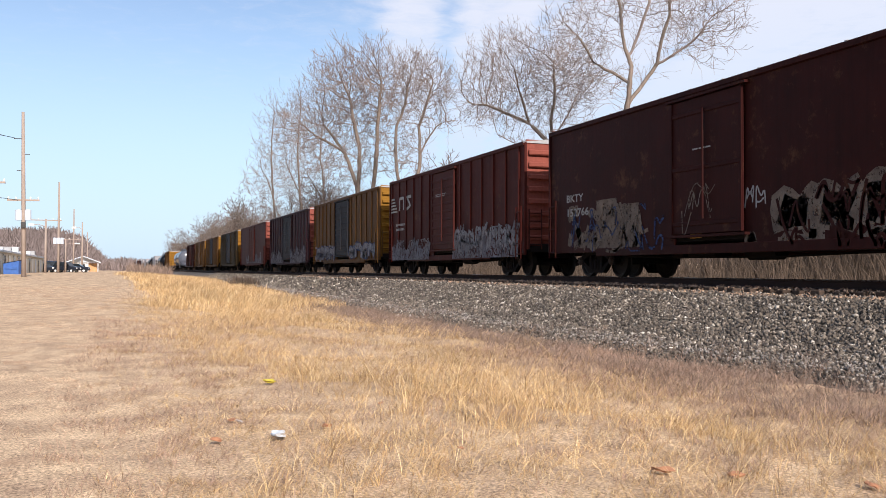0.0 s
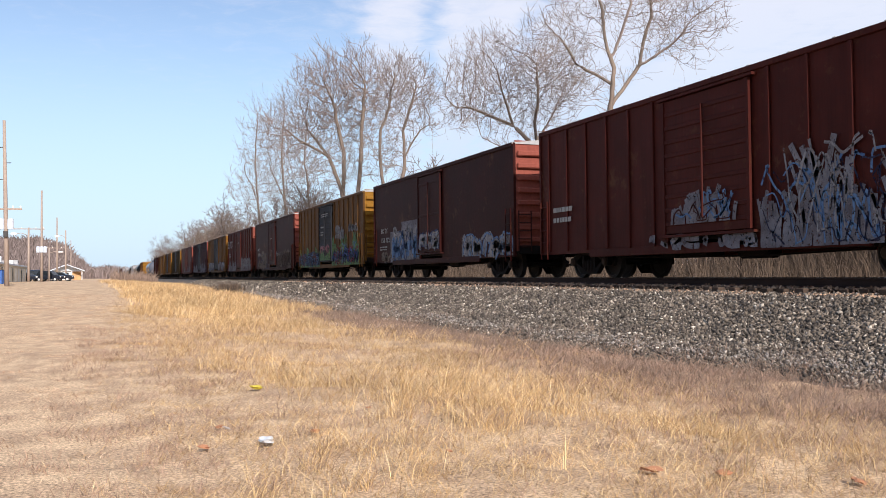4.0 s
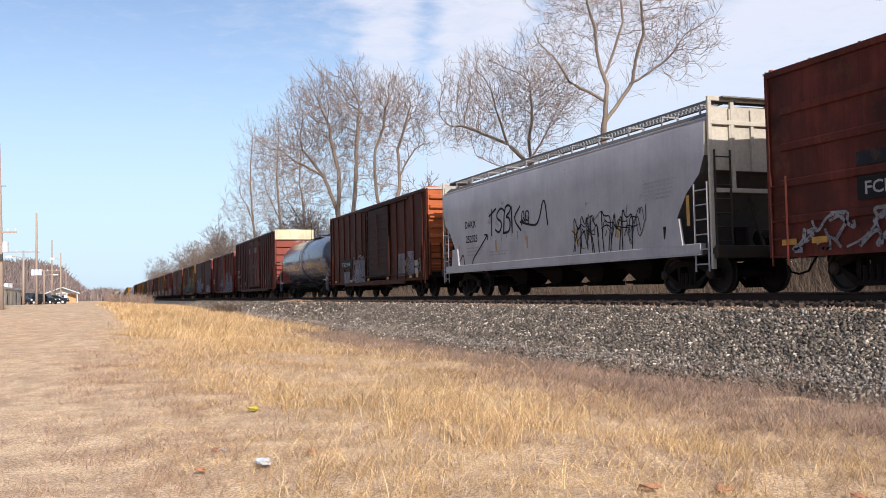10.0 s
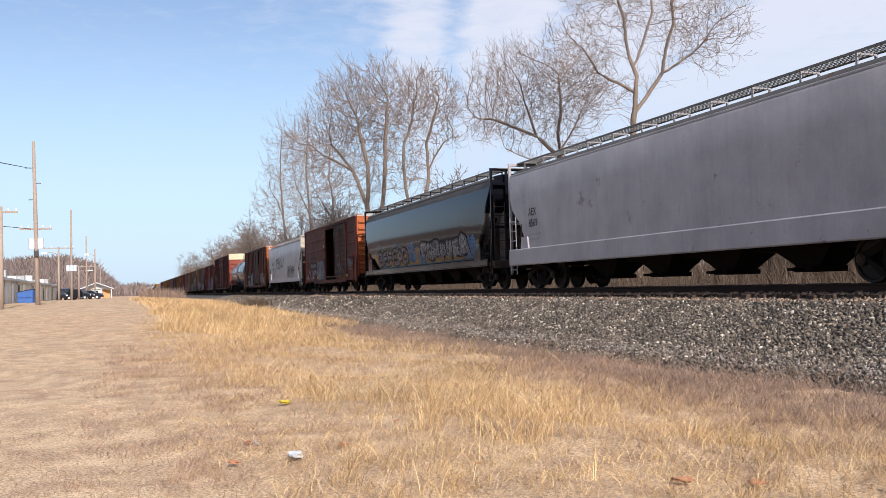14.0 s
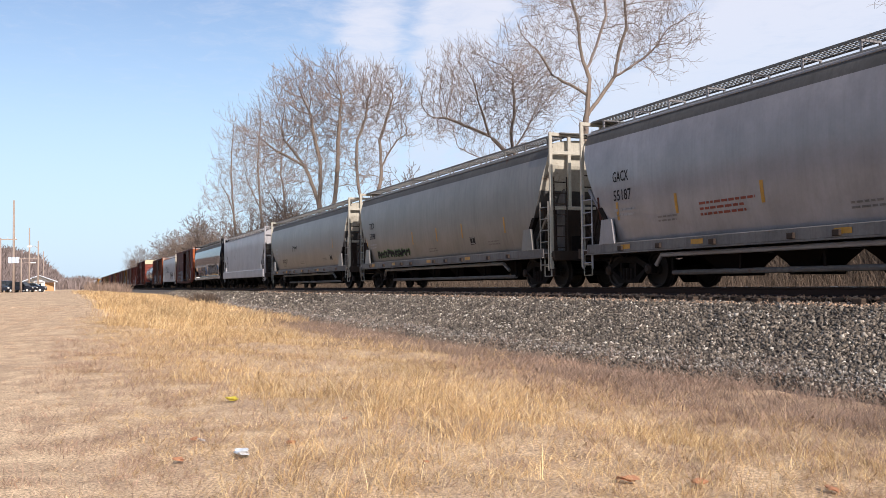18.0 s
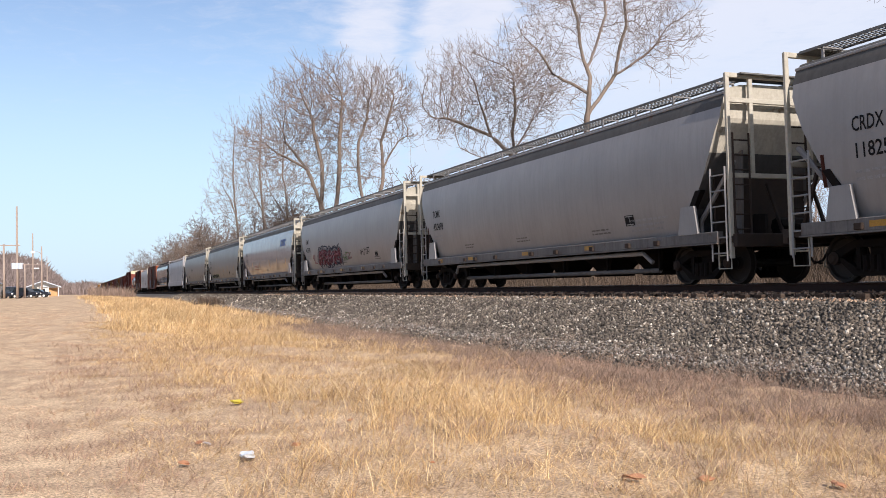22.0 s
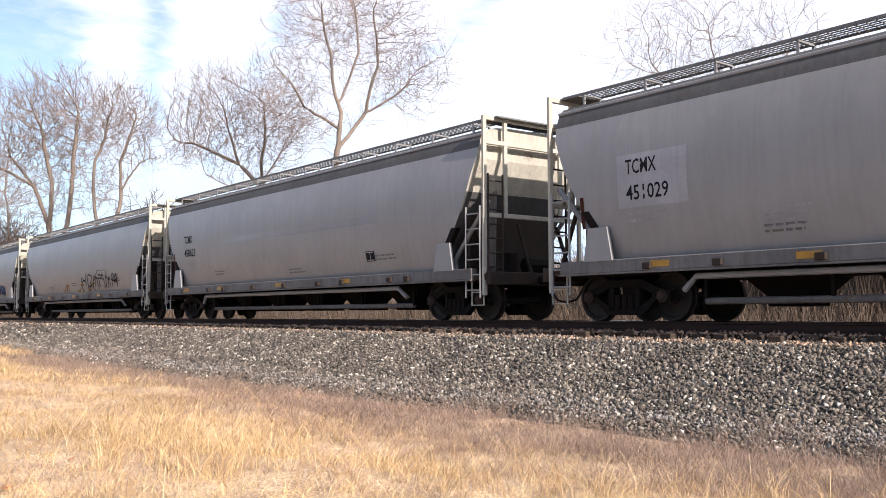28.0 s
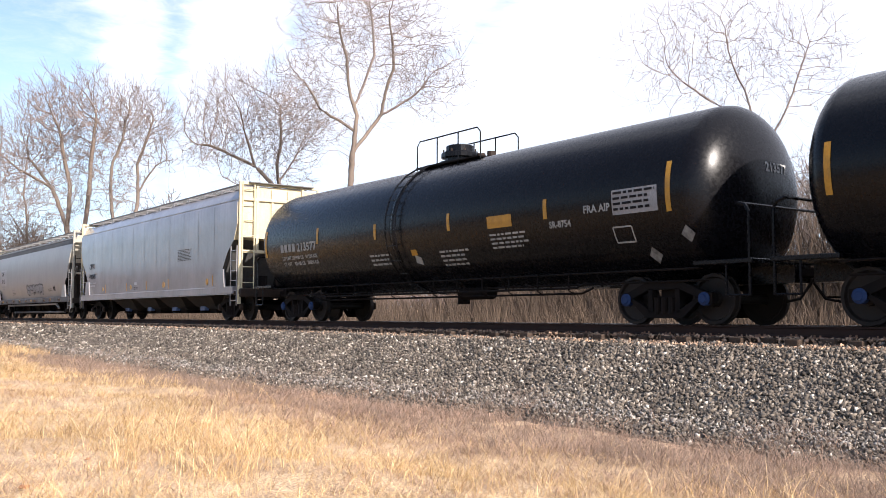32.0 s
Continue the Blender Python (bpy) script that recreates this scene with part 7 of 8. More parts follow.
# ---- trees beyond the track ----
def grow(seed, height, radius, clear=0.35, limbs=6, spread=38, levels=5, up=0.03, twist=0.31, lean=(0, 0), reach=1.0, twig=0.0095, leader=0.6, kids_of=(0, 6, 5, 4, 4)):
    """A bare winter tree: a leader, main limbs from it, each forking again and again into twigs; two lists of tapered bars."""
    rng = random.Random(seed)
    trunk, crown = [], []

    def bough(p, d, length, r, level):
        n = (7, 7, 5, 4, 2, 1, 1)[level]
        pts, rad = [p.copy()], [r]
        end_r = max(twig * 0.6, r * 0.34)
        bend = Vector((rng.uniform(-1, 1), rng.uniform(-1, 1), 0)) * twist * 0.35
        for k in range(1, n + 1):
            d = (d + bend + Vector((rng.uniform(-1, 1), rng.uniform(-1, 1), rng.uniform(-0.8, 0.8))) * twist * 0.75 + Vector((0, 0, up * (1.5 if level < 3 else 0.8)))).normalized()
            p = p + d * length / n
            pts.append(p.copy())
            rad.append(r + (end_r - r) * k / n)
        (trunk if level <= 1 else crown).append((pts, rad, 6 if level <= 1 else 4 if level == 2 else 3))
        if level >= levels:
            return
        kids = kids_of[level]
        roll = rng.uniform(0, 6.3)
        for j in range(kids):
            f = min(1.0, 0.28 + 0.72 * (j + rng.uniform(0.2, 1.0)) / kids)
            at = min(n - 1, int(f * n))
            base = pts[at].lerp(pts[at + 1], min(1.0, f * n - at))
            along = (pts[at + 1] - pts[at]).normalized()
            roll += 2.4 + rng.uniform(-0.6, 0.6)
            side = Matrix.Rotation(roll, 3, along) @ along.orthogonal().normalized()
            a = radians(rng.uniform(32, 68) if j < kids - 1 else rng.uniform(8, 24))
            bough(base, (along * math.cos(a) + side * math.sin(a)).normalized(), length * (0.74 - 0.34 * f) * rng.uniform(0.75, 1.25), max(twig, rad[at] * rng.uniform(0.42, 0.68)), level + 1)

    d = Vector((lean[0], lean[1], 1)).normalized()
    p, n = Vector((0, 0, -0.4)), 9
    pts, rad = [p.copy()], [radius * 1.4]
    for k in range(1, n + 1):
        d = (d + Vector((rng.uniform(-1, 1), rng.uniform(-1, 1), 0)) * 0.07).normalized()
        p = p + d * height * leader / n
        pts.append(p.copy())
        rad.append(radius * (1.15 - 0.75 * k / n))
    trunk.append((pts, rad, 8))
    turn = rng.uniform(0, 6.3)
    for k in range(limbs):
        f = clear + (1 - clear) * (k + rng.uniform(0, 0.6)) / limbs
        j = min(n - 1, int(f * n))
        base = pts[j].lerp(pts[j + 1], f * n - j if f * n - j < 1 else 1)
        turn += 2.4 + rng.uniform(-0.5, 0.5)
        a = radians(spread * rng.uniform(0.75, 1.3) * (1.15 - 0.5 * f))
        nd = Vector((math.cos(turn) * math.sin(a), math.sin(turn) * math.sin(a), math.cos(a)))
        bough(base, nd, max(0.3 * height, (height - base.z)) * reach * rng.uniform(0.38, 0.55), rad[j] * rng.uniform(0.42, 0.62), 1)
    bough(pts[-1], d, height * 0.26, rad[-1], 1)
    return trunk, crown


def bars_mesh(name, bars, mat):
    """Many tapered bars at once."""
    vs, fs, o = [], [], 0
    for pts, rad, n in bars:
        rings = len(pts)
        for k, p in enumerate(pts):
            d = (pts[min(k + 1, rings - 1)] - pts[max(k - 1, 0)]).normalized()
            u = d.orthogonal().normalized()
            w = d.cross(u)
            for a in range(n):
                q = p + rad[k] * (math.cos(2 * math.pi * a / n) * u + math.sin(2 * math.pi * a / n) * w)
                vs.append((q.x, q.y, q.z))
        for k in range(rings - 1):
            for a in range(n):
                b = (a + 1) % n
                fs.append((o + k * n + a, o + k * n + b, o + (k + 1) * n + b, o + (k + 1) * n + a))
        o += rings * n
    return raw_mesh(name, np.array(vs), np.array(fs), 4, mat)


def tree(label, x, y, seed, height, radius, group="bare trees behind the track", **kw):
    trunk, crown = grow(seed, height, radius, **kw)
    t = thing("bare_tree", label, "tree", group, pose(x, y, float(ground_z(x, y))))
    part("trunk", bars_mesh("trunk", trunk, bark), None, t)
    part("crown", bars_mesh("crown", crown, twig_mat), None, t)
    return t


def at_bearing(az, x):
    """The place along a bearing (degrees right of the track's direction) at that distance from the camera's line."""
    return x, x / math.tan(radians(az))


def branching(seed, stems, masses, count, step=0.5, twig=0.02, reach=4.0, rise=0.12, wander=0.18, sprigs=3, sprig=0.9, girth=2.45):
    """A bare crown that fills the given masses: twigs grow, bit by bit, towards the free room nearest to them; girth adds up towards the foot.
    stems: waypoints of the main limbs; masses: (x, z, half width, half height, half depth, share)."""
    rng = np.random.default_rng(seed)
    pts, parent = [], []

    def nearest(p):
        return min(range(len(pts)), key=lambda k: (pts[k] - p).length_squared)
    for stem in stems:
        way = [Vector(p) for p in stem]
        last = -1
        if pts:
            last = nearest(way[0])
        else:
            pts.append(way[0])
            parent.append(-1)
            last = 0
        for p, q in zip(way, way[1:]):
            n = max(1, int((q - p).length / step))
            off = Vector(rng.normal(size=3)) * 0.10 * (q - p).length ** 0.5
            for k in range(1, n + 1):
                f = k / n
                pts.append(p.lerp(q, f) + off * 4 * f * (1 - f) * 0.5 + Vector(rng.normal(size=3)) * 0.05 * step)
                parent.append(last)
                last = len(pts) - 1
    total = sum(m[5] for m in masses)
    goal = []
    for cx, cz, rx, rz, ry, share in masses:
        n = int(count * share / total)
        d = rng.normal(size=(n, 3))
        d /= np.linalg.norm(d, axis=1)[:, None]
        d *= rng.random(n)[:, None] ** 0.38 * (1 + 0.14 * rng.normal(size=n))[:, None]
        goal.append(d * (rx, ry, rz) + (cx, 0, cz))
    goal = [Vector(g) for g in np.concatenate(goal)]
    kids = [0] * len(pts)
    for _ in range(90):
        tree_ = KDTree(len(pts))
        for k, p in enumerate(pts):
            tree_.insert(p, k)
        tree_.balance()
        pull, left = {}, []
        for g in goal:
            p, k, d = tree_.find(g)
            if d < step * 1.35:
                continue
            left.append(g)
            if d < reach * 3 and kids[k] < 4:
                v = pull.setdefault(k, [Vector(), 0])
                v[0] += (g - p).normalized() * (1.0 if d < reach else 0.3)
        goal = left
        grown = 0
        for k, (v, _) in pull.items():
            if v.length < 1e-4:
                continue
            back = (pts[k] - pts[parent[k]]).normalized() if parent[k] >= 0 else Vector((0, 0, 1))
            d = (v.normalized() + back * 0.45 + Vector((0, 0, rise)) + Vector(rng.normal(size=3)) * wander).normalized()
            pts.append(pts[k] + d * step)
            parent.append(k)
            kids[k] += 1
            kids.append(0)
            grown += 1
        if not grown or len(pts) > 9000:
            break
    # sprigs at the ends
    tips = [k for k in range(len(pts)) if kids[k] == 0 and pts[k].z > masses[0][1] * 0.3]
    for k in tips:
        back = (pts[k] - pts[parent[k]]).normalized()
        for _ in range(sprigs):
            d, at = (back + Vector(rng.normal(size=3)) * 0.42 + Vector((0, 0, 0.25 * rise / 0.15))).normalized(), k
            for _ in range(2):
                d = (d + Vector(rng.normal(size=3)) * 0.16 + Vector((0, 0, 0.08))).normalized()
                pts.append(pts[at] + d * sprig * rng.uniform(0.3, 0.65))
                parent.append(at)
                at = len(pts) - 1
    grown, leaves = len(pts), [0] * len(pts)
    for k in range(grown - 1, 0, -1):
        leaves[k] = max(leaves[k], 1)
        leaves[parent[k]] += leaves[k]
    for k in range(1, grown):
        if leaves[k] < 60 and rng.random() < 0.5:
            back = (pts[k] - pts[parent[k]]).normalized()
            d, at = (back + Vector(rng.normal(size=3)) * 0.5 + Vector((0, 0, 0.3 * rise / 0.15))).normalized(), k
            for _ in range(2):
                d = (d + Vector(rng.normal(size=3)) * 0.18 + Vector((0, 0, 0.12))).normalized()
                pts.append(pts[at] + d * sprig * rng.uniform(0.3, 0.7))
                parent.append(at)
                at = len(pts) - 1
    n = len(pts)
    area = [0.0] * n
    child = [[] for _ in range(n)]
    for k in range(n - 1, -1, -1):
        area[k] = max(area[k], twig ** girth)
        if parent[k] >= 0:
            if k < grown or parent[k] >= grown:
                area[parent[k]] += area[k]
            child[parent[k]].append(k)
    rad = [a ** (1 / girth) for a in area]
    trunk, crown = [], []
    todo = [(-1, 0)]
    while todo:
        base, k = todo.pop()
        line, widths = ([pts[base], pts[k]], [min(rad[base], rad[k] * 1.25), rad[k]]) if base >= 0 else ([pts[k]], [rad[k] * 1.3])
        while child[k]:
            ranked = sorted(child[k], key=lambda j: -area[j])
            todo += [(k, j) for j in ranked[1:]]
            k = ranked[0]
            line.append(pts[k])
            widths.append(rad[k])
        if len(line) > 1:
            thick = widths[0]
            (trunk if thick > 0.11 else crown).append((line, widths, 7 if thick > 0.2 else 5 if thick > 0.08 else 3))
    return trunk, crown


def crowned_tree(label, az, x, seed, stems, masses, count, **kw):
    """Stems and masses are given as seen across the bearing: x to the right of it, y along it."""
    x, y = at_bearing(az, x)
    trunk, crown = branching(seed, stems, masses, count, **kw)
    t = thing("bare_tree", label, "tree", "bare trees behind the track", pose(x, y, float(ground_z(x, y)) - 0.2, 0, 0, -az))
    part("trunk", bars_mesh("trunk", trunk, bark), None, t)
    part("crown", bars_mesh("crown", crown, twig_mat), None, t)


crowned_tree("tall bare tree with a broad fan of fine upswept limbs", 14.9, 29, 11,
             [((0, 0, 0), (0.2, 0, 7), (-0.8, 0, 11), (-2.4, 0.5, 15.5), (-5.0, 1, 19)), ((0.2, 0, 7), (1.2, -0.5, 12), (1.6, -1, 19), (2.0, -1, 24)), ((-0.8, 0, 11), (-0.6, -1, 16), (-1.8, -1.5, 22)), ((-2.4, 0.5, 15.5), (-6.0, 0, 17.5))],
             [(-1.2, 22.3, 5.6, 6.0, 5.0, 6), (-7.0, 18.6, 3.4, 3.4, 3.0, 1.6), (2.0, 24.2, 3.0, 4.2, 3.0, 2), (-1, 14.5, 5.5, 3.0, 4.0, 0.8)], 3800, step=0.5, twig=0.0165, rise=0.2, sprigs=4, sprig=1.1)
crowned_tree("bare tree with forked stems and one long side limb", 17.8, 29, 12,
             [((-0.6, 0, 0), (-1.2, 0, 10), (-1.5, 0, 16), (-0.4, 0, 20)), ((-0.6, 0, 5), (0.9, 0.3, 12), (0.8, 0.5, 16), (2.2, 0.5, 20.5)), ((0.9, 0.3, 13), (2.6, 0, 16.0), (4.6, 0, 16.6))],
             [(0.8, 19.6, 3.1, 3.6, 2.8, 5), (2.6, 16.5, 2.2, 1.1, 1.5, 0.8), (-1.0, 14, 2.2, 2.5, 2, 0.7)], 1700, step=0.45, twig=0.0155, rise=0.2, sprigs=4, sprig=1.0)
crowned_tree("wide spreading bare tree with low sweeping limbs", 26.6, 28, 15,
             [((0, 0, 0), (0.1, 0, 9.8), (0.15, -0.2, 12.4), (0.1, -0.2, 14.6)), ((0.05, 0, 9.4), (-1.6, 0.3, 11.2), (-3.5, 0.5, 12.1), (-5.4, 0.5, 12.6)), ((-1.6, 0.3, 11.2), (-2.2, -0.6, 13.2)), ((0.1, 0, 10.2), (1.4, 0.4, 12.4)), ((0, 0, 8.5), (-1.8, -0.8, 9.4), (-3.6, -1, 10.2))],
             [(-2.3, 13.9, 3.9, 3.1, 3.2, 6), (1.2, 13.7, 2.0, 2.7, 2.2, 2.2), (-4.6, 12.3, 2.0, 1.5, 1.6, 1.1), (0.8, 10.8, 1.8, 1.0, 1.4, 0.4)], 3400, step=0.28, twig=0.0085, reach=2.4, rise=0.16, sprigs=3, sprig=0.62)
crowned_tree("large bare tree with pale twisting limbs", 31.1, 28, 16,
             [((0, 0, 0), (0, 0, 10), (0.3, 0, 13), (-0.3, 0.2, 16.4), (-0.9, 0.3, 19.6)), ((0.1, 0, 10.8), (1.8, 0.5, 13.2), (2.5, 0.6, 16), (2.2, 0.4, 19.2)), ((1.8, 0.5, 13.2), (4.2, 0.2, 14.8)), ((0.2, 0, 12), (-1.9, 0.3, 13.4), (-2.8, 0.2, 15.0)), ((0.2, 0, 13.5), (1.3, -0.6, 16.5), (1.0, -0.8, 19.5))],
             [(0, 18.6, 3.4, 3.0, 3.0, 3), (4.0, 15.6, 2.8, 2.5, 2.4, 2.2), (-2.8, 14.3, 2.2, 2.4, 2.2, 1.7), (2.5, 18.8, 2.6, 2.6, 2.4, 1.8), (-1.2, 11.8, 2.2, 1.1, 1.6, 0.6)], 3000, step=0.32, twig=0.0085, reach=2.6, rise=0.05, wander=0.34, sprigs=3, sprig=0.7)
crowned_tree("bare tree with a fine fan-shaped crown", 55.6, 28, 18,
             [((0.4, 0, 0), (0.2, 0, 6.8), (-1.0, 0.2, 8.6), (-2.8, 0.3, 10.2)), ((0.2, 0, 6.8), (-0.2, 0, 9.2), (-0.8, 0, 11.4)), ((0.2, 0, 6.6), (1.3, -0.2, 8.6), (2.0, -0.2, 10.6))],
             [(-1.3, 10.6, 3.0, 2.3, 2.2, 4), (1.7, 10.0, 1.6, 1.9, 1.5, 1.6)], 1300, step=0.24, twig=0.0052, reach=1.8, rise=0.10, wander=0.22, sprigs=2, sprig=0.5)
for az, tall, seed in ((9.3, 33.5, 13), (10.9, 31, 14), (12.3, 25, 22)):
    crowned_tree("slender pale bare tree", az, 29.5, seed,
                 [((0, 0, 0), (0.3, 0, tall * 0.4), (-0.3, 0, tall * 0.7), (0.2, 0, tall * 0.95)), ((0.1, 0, tall * 0.45), (-2.2, 0, tall * 0.62))],
                 [(0, tall * 0.66, 3.3, tall * 0.33, 3, 4), (-1.5, tall * 0.55, 3.5, tall * 0.16, 3, 1)], 950, step=0.7, twig=0.019, rise=0.22, sprigs=3, sprig=1.5)
tree("bare tree at the edge of the wood", *at_bearing(59.0, 30), 19, 8.0, 0.2, clear=0.25, limbs=7, spread=44)
tree("small bare tree among brush", *at_bearing(22.6, 30), 20, 9.5, 0.20, clear=0.25, limbs=7, spread=45)
tree("bare tree with a leaning stem", *at_bearing(12.9, 33), 23, 14, 0.28, clear=0.25, limbs=7, spread=50, lean=(-0.2, 0.1))
tree("small bare tree at the woodland edge", *at_bearing(43.0, 33), 24, 7.5, 0.18, clear=0.2, limbs=7, spread=45)
# the wood along the line further on
wood = [grow(s, 14, 0.26, clear=0.2, limbs=7, spread=42, levels=4, twig=0.03, kids_of=(0, 4, 4, 3)) for s in (31, 32, 33)]
wood_me = [(bars_mesh("trunk", a, bark), bars_mesh("crown", b, wood_twigs)) for a, b in wood]
random.seed(8)
for k in range(84):
    az = random.uniform(3.4, 8.6) if k < 50 else random.uniform(8, 13.5) if k < 72 else random.uniform(13, 21)
    xx = random.uniform(28, 40)
    x, y = at_bearing(az, xx)
    tm, cm = wood_me[k % 3]
    s = random.uniform(0.7, 1.15) * (1.45 if k < 50 else 1.1 if k < 72 else 0.8)
    t = thing("woodland_tree", "bare tree in the brown wood beside the line", "tree", "wood beside the line", Matrix.LocRotScale((x, y, float(ground_z(x, y))), Euler((0, 0, random.uniform(0, 6.3))), (s, s, s)))
    part("trunk", tm, None, t)
    part("crown", cm, None, t)


def brushwood(name, label, count, place, height, seed, mat, width=0.02):
    """Thickets: countless thin leaning stems."""
    rng = np.random.default_rng(seed)
    x, y_ = place(rng, count)
    n = len(x)
    h = height(rng, x, y_)
    z = ground_z(x, y_)
    a = rng.uniform(0, 2 * math.pi, n)
    ln = h * rng.uniform(0.1, 0.7, n)
    turn = rng.uniform(0, math.pi, n)
    wd = width * rng.uniform(0.5, 1.3, n) * (1 + y_ / 60)
    wx, wy = np.cos(turn) * wd, np.sin(turn) * wd
    p0 = np.stack([x - wx, y_ - wy, z], -1)
    p1 = np.stack([x + wx, y_ + wy, z], -1)
    q1 = np.stack([x + wx * .5 + np.cos(a) * ln * .4, y_ + wy * .5 + np.sin(a) * ln * .4, z + h * .6], -1)
    q0 = np.stack([x - wx * .5 + np.cos(a) * ln * .4, y_ - wy * .5 + np.sin(a) * ln * .4, z + h * .6], -1)
    t = np.stack([x + np.cos(a) * ln, y_ + np.sin(a) * ln, z + h], -1)
    v = np.stack([p0, p1, q1, q0, t], 1).reshape(-1, 3)
    f = (np.array([(0, 1, 2), (0, 2, 3), (3, 2, 4)])[None] + (np.arange(n) * 5)[:, None, None]).reshape(-1, 3)
    return tagged(new(name, raw_mesh(name, v, f, 3, mat)), label, "brush", kind="stuff")


brushwood("trackside_brush", "dry tan brush and tall weeds behind the track", 34000, lambda r, n: (18.9 + 7 * r.random(n), -4 + 100 * r.random(n) ** 1.4),
          lambda r, x, y_: (0.6 + 1.2 * r.random(len(x)) ** 1.5) * (0.7 + 0.10 * (x - 19)), 41, brush_mat, 0.014)
brushwood("wood_understorey", "grey brown thicket under the bare trees", 30000, lambda r, n: (26 + 13 * r.random(n), 4 + 440 * r.random(n) ** 1.5),
          lambda r, x, y_: (1.2 + 4.5 * r.random(len(x)) ** 1.6) * (0.5 + 1.5 * smooth_step(30, 130, y_)), 42, brush_mat, 0.03)
brushwood("near_thicket", "grey brown thicket beyond the tail of the train", 46000, lambda r, n: (26 + 14 * r.random(n), -8 + 44 * r.random(n)),
          lambda r, x, y_: (1.5 + 5.5 * r.random(len(x)) ** 1.4) * (1 - 0.45 * smooth_step(14, 30, y_)), 45, brush_mat, 0.018)
brushwood("wood_edge", "dense grey brown thicket at the edge of the wood", 42000, lambda r, n: (27 + 8 * r.random(n), 75 + 300 * r.random(n) ** 1.3),
          lambda r, x, y_: (2.5 + 9.5 * r.random(len(x)) ** 1.3) * (0.75 + 0.35 * np.sin(y_ * 0.09) * np.sin(y_ * 0.031 + 1)), 46, brush_mat, 0.022)
brushwood("field_brush", "low brown brush clumps beside the track", 7000, lambda r, n: (2.2 + 4.6 * r.random(n), 112 + 40 * r.random(n)),
          lambda r, x, y_: (0.5 + 1.5 * r.random(len(x)) ** 1.3) * (0.55 + 0.45 * np.sin(x * 1.9 + y_ * 0.35)), 43, weed_mat, 0.016)
brushwood("ballast_weed", "dark dead weed at the ballast edge", 420, lambda r, n: (9.35 + 0.45 * r.normal(size=n), 69.5 + 1.2 * r.normal(size=n)),
          lambda r, x, y_: 0.35 + 0.6 * r.random(len(x)), 44, brush_mat, 0.028)

# ---- the yards and street across the field ----
def spot(az, d):
    a = radians(az)
    x, y = d * math.sin(a), d * math.cos(a)
    return x, y, float(ground_z(x, y))


def pole(label, az, d, height, arms=(), boxes_at=(), lamp_arm=0.0, lean=0.0, name="utility_pole"):
    x, y, z = spot(az, d)
    p = thing(name, label, "utility pole", "utility poles along the street", pose(x, y, z, 0, lean, 0))
    bm = bmesh.new()
    tube(bm, [(0, 0, -0.5), (0, 0, height * 0.5), (0, 0, height)], [0.20, 0.165, 0.12], 10)
    part("shaft", bm, pole_wood, p, smooth=True)
    for za, w in arms:
        part("crossarm", softened(boxes((-w, w, -0.06, 0.06, za - 0.07, za + 0.07)), 0.01), pole_wood, p)
        for xx in (-w * 0.92, -w * 0.45, w * 0.45, w * 0.92):
            part("insulator", shared("insulator", lambda: mesh_of("insulator", tube(bmesh.new(), [(0, 0, 0), (0, 0, 0.12), (0, 0, 0.22)], [0.03, 0.07, 0.04], 8), white_trim)), None, p, at=pose(xx, 0, za + 0.06))
    for za, dx in boxes_at:
        bm = bmesh.new()
        tube(bm, [(dx, -0.1, za), (dx, -0.1, za + 0.85), (dx, -0.1, za + 0.92)], [0.26, 0.26, 0.1], 12)
        part("transformer", bm, pale_roof, p, "pale grey transformer can")
    if lamp_arm:
        bm = bmesh.new()
        tube(bm, [(0, 0, height * 0.85), (lamp_arm * 0.6, 0, height * 0.9), (lamp_arm, 0, height * 0.89)], 0.05, 6)
        part("lamp_arm", bm, pole_wood, p)
        part("lamp_head", softened(boxes((*sorted((lamp_arm, lamp_arm + math.copysign(0.8, lamp_arm))), -0.17, 0.17, height * 0.87, height * 0.905)), 0.03), white_trim, p)
    return p


pole("weathered wooden utility pole with a crossarm", -6.55, 75, 7.6, arms=((7.2, 1.15),))
p_main = pole("tall leaning wooden utility pole with transformers", -4.67, 85, 13.9, arms=((6.45, 1.25),), boxes_at=((4.75, -0.36), (4.75, 0.36)), lean=-1.0)
part("steel_bracket", boxes((-0.7, 0.0, -0.03, 0.03, 11.6, 11.66), (0.0, 0.5, -0.03, 0.03, 10.3, 10.36), (-0.5, 0.0, -0.03, 0.03, 8.9, 8.96)), wire_mat, p_main)
part("meter_box", softened(boxes((-0.18, 0.18, -0.42, -0.2, 4.1, 4.6)), 0.02), wire_mat, p_main)
pole("wooden pole with a wide crossarm", -3.56, 150, 8.1, arms=((7.9, 2.2),), lamp_arm=-1.6)
pole("tall wooden pole with white transformer bank", -2.88, 150, 13.7, boxes_at=((4.4, -0.5), (4.4, 0), (4.4, 0.5)))
pole("short wooden pole with a street lamp", -2.5, 165, 5.4, lamp_arm=1.4)
pole("tall thin wooden pole with a low crossarm", -2.07, 215, 13.6, arms=((7.0, 2.0),))
pole("thin wooden pole beside the shelter", -1.61, 205, 10.4, lamp_arm=-1.2)
pole("thin wooden pole further along the street", -1.33, 330, 13.0)
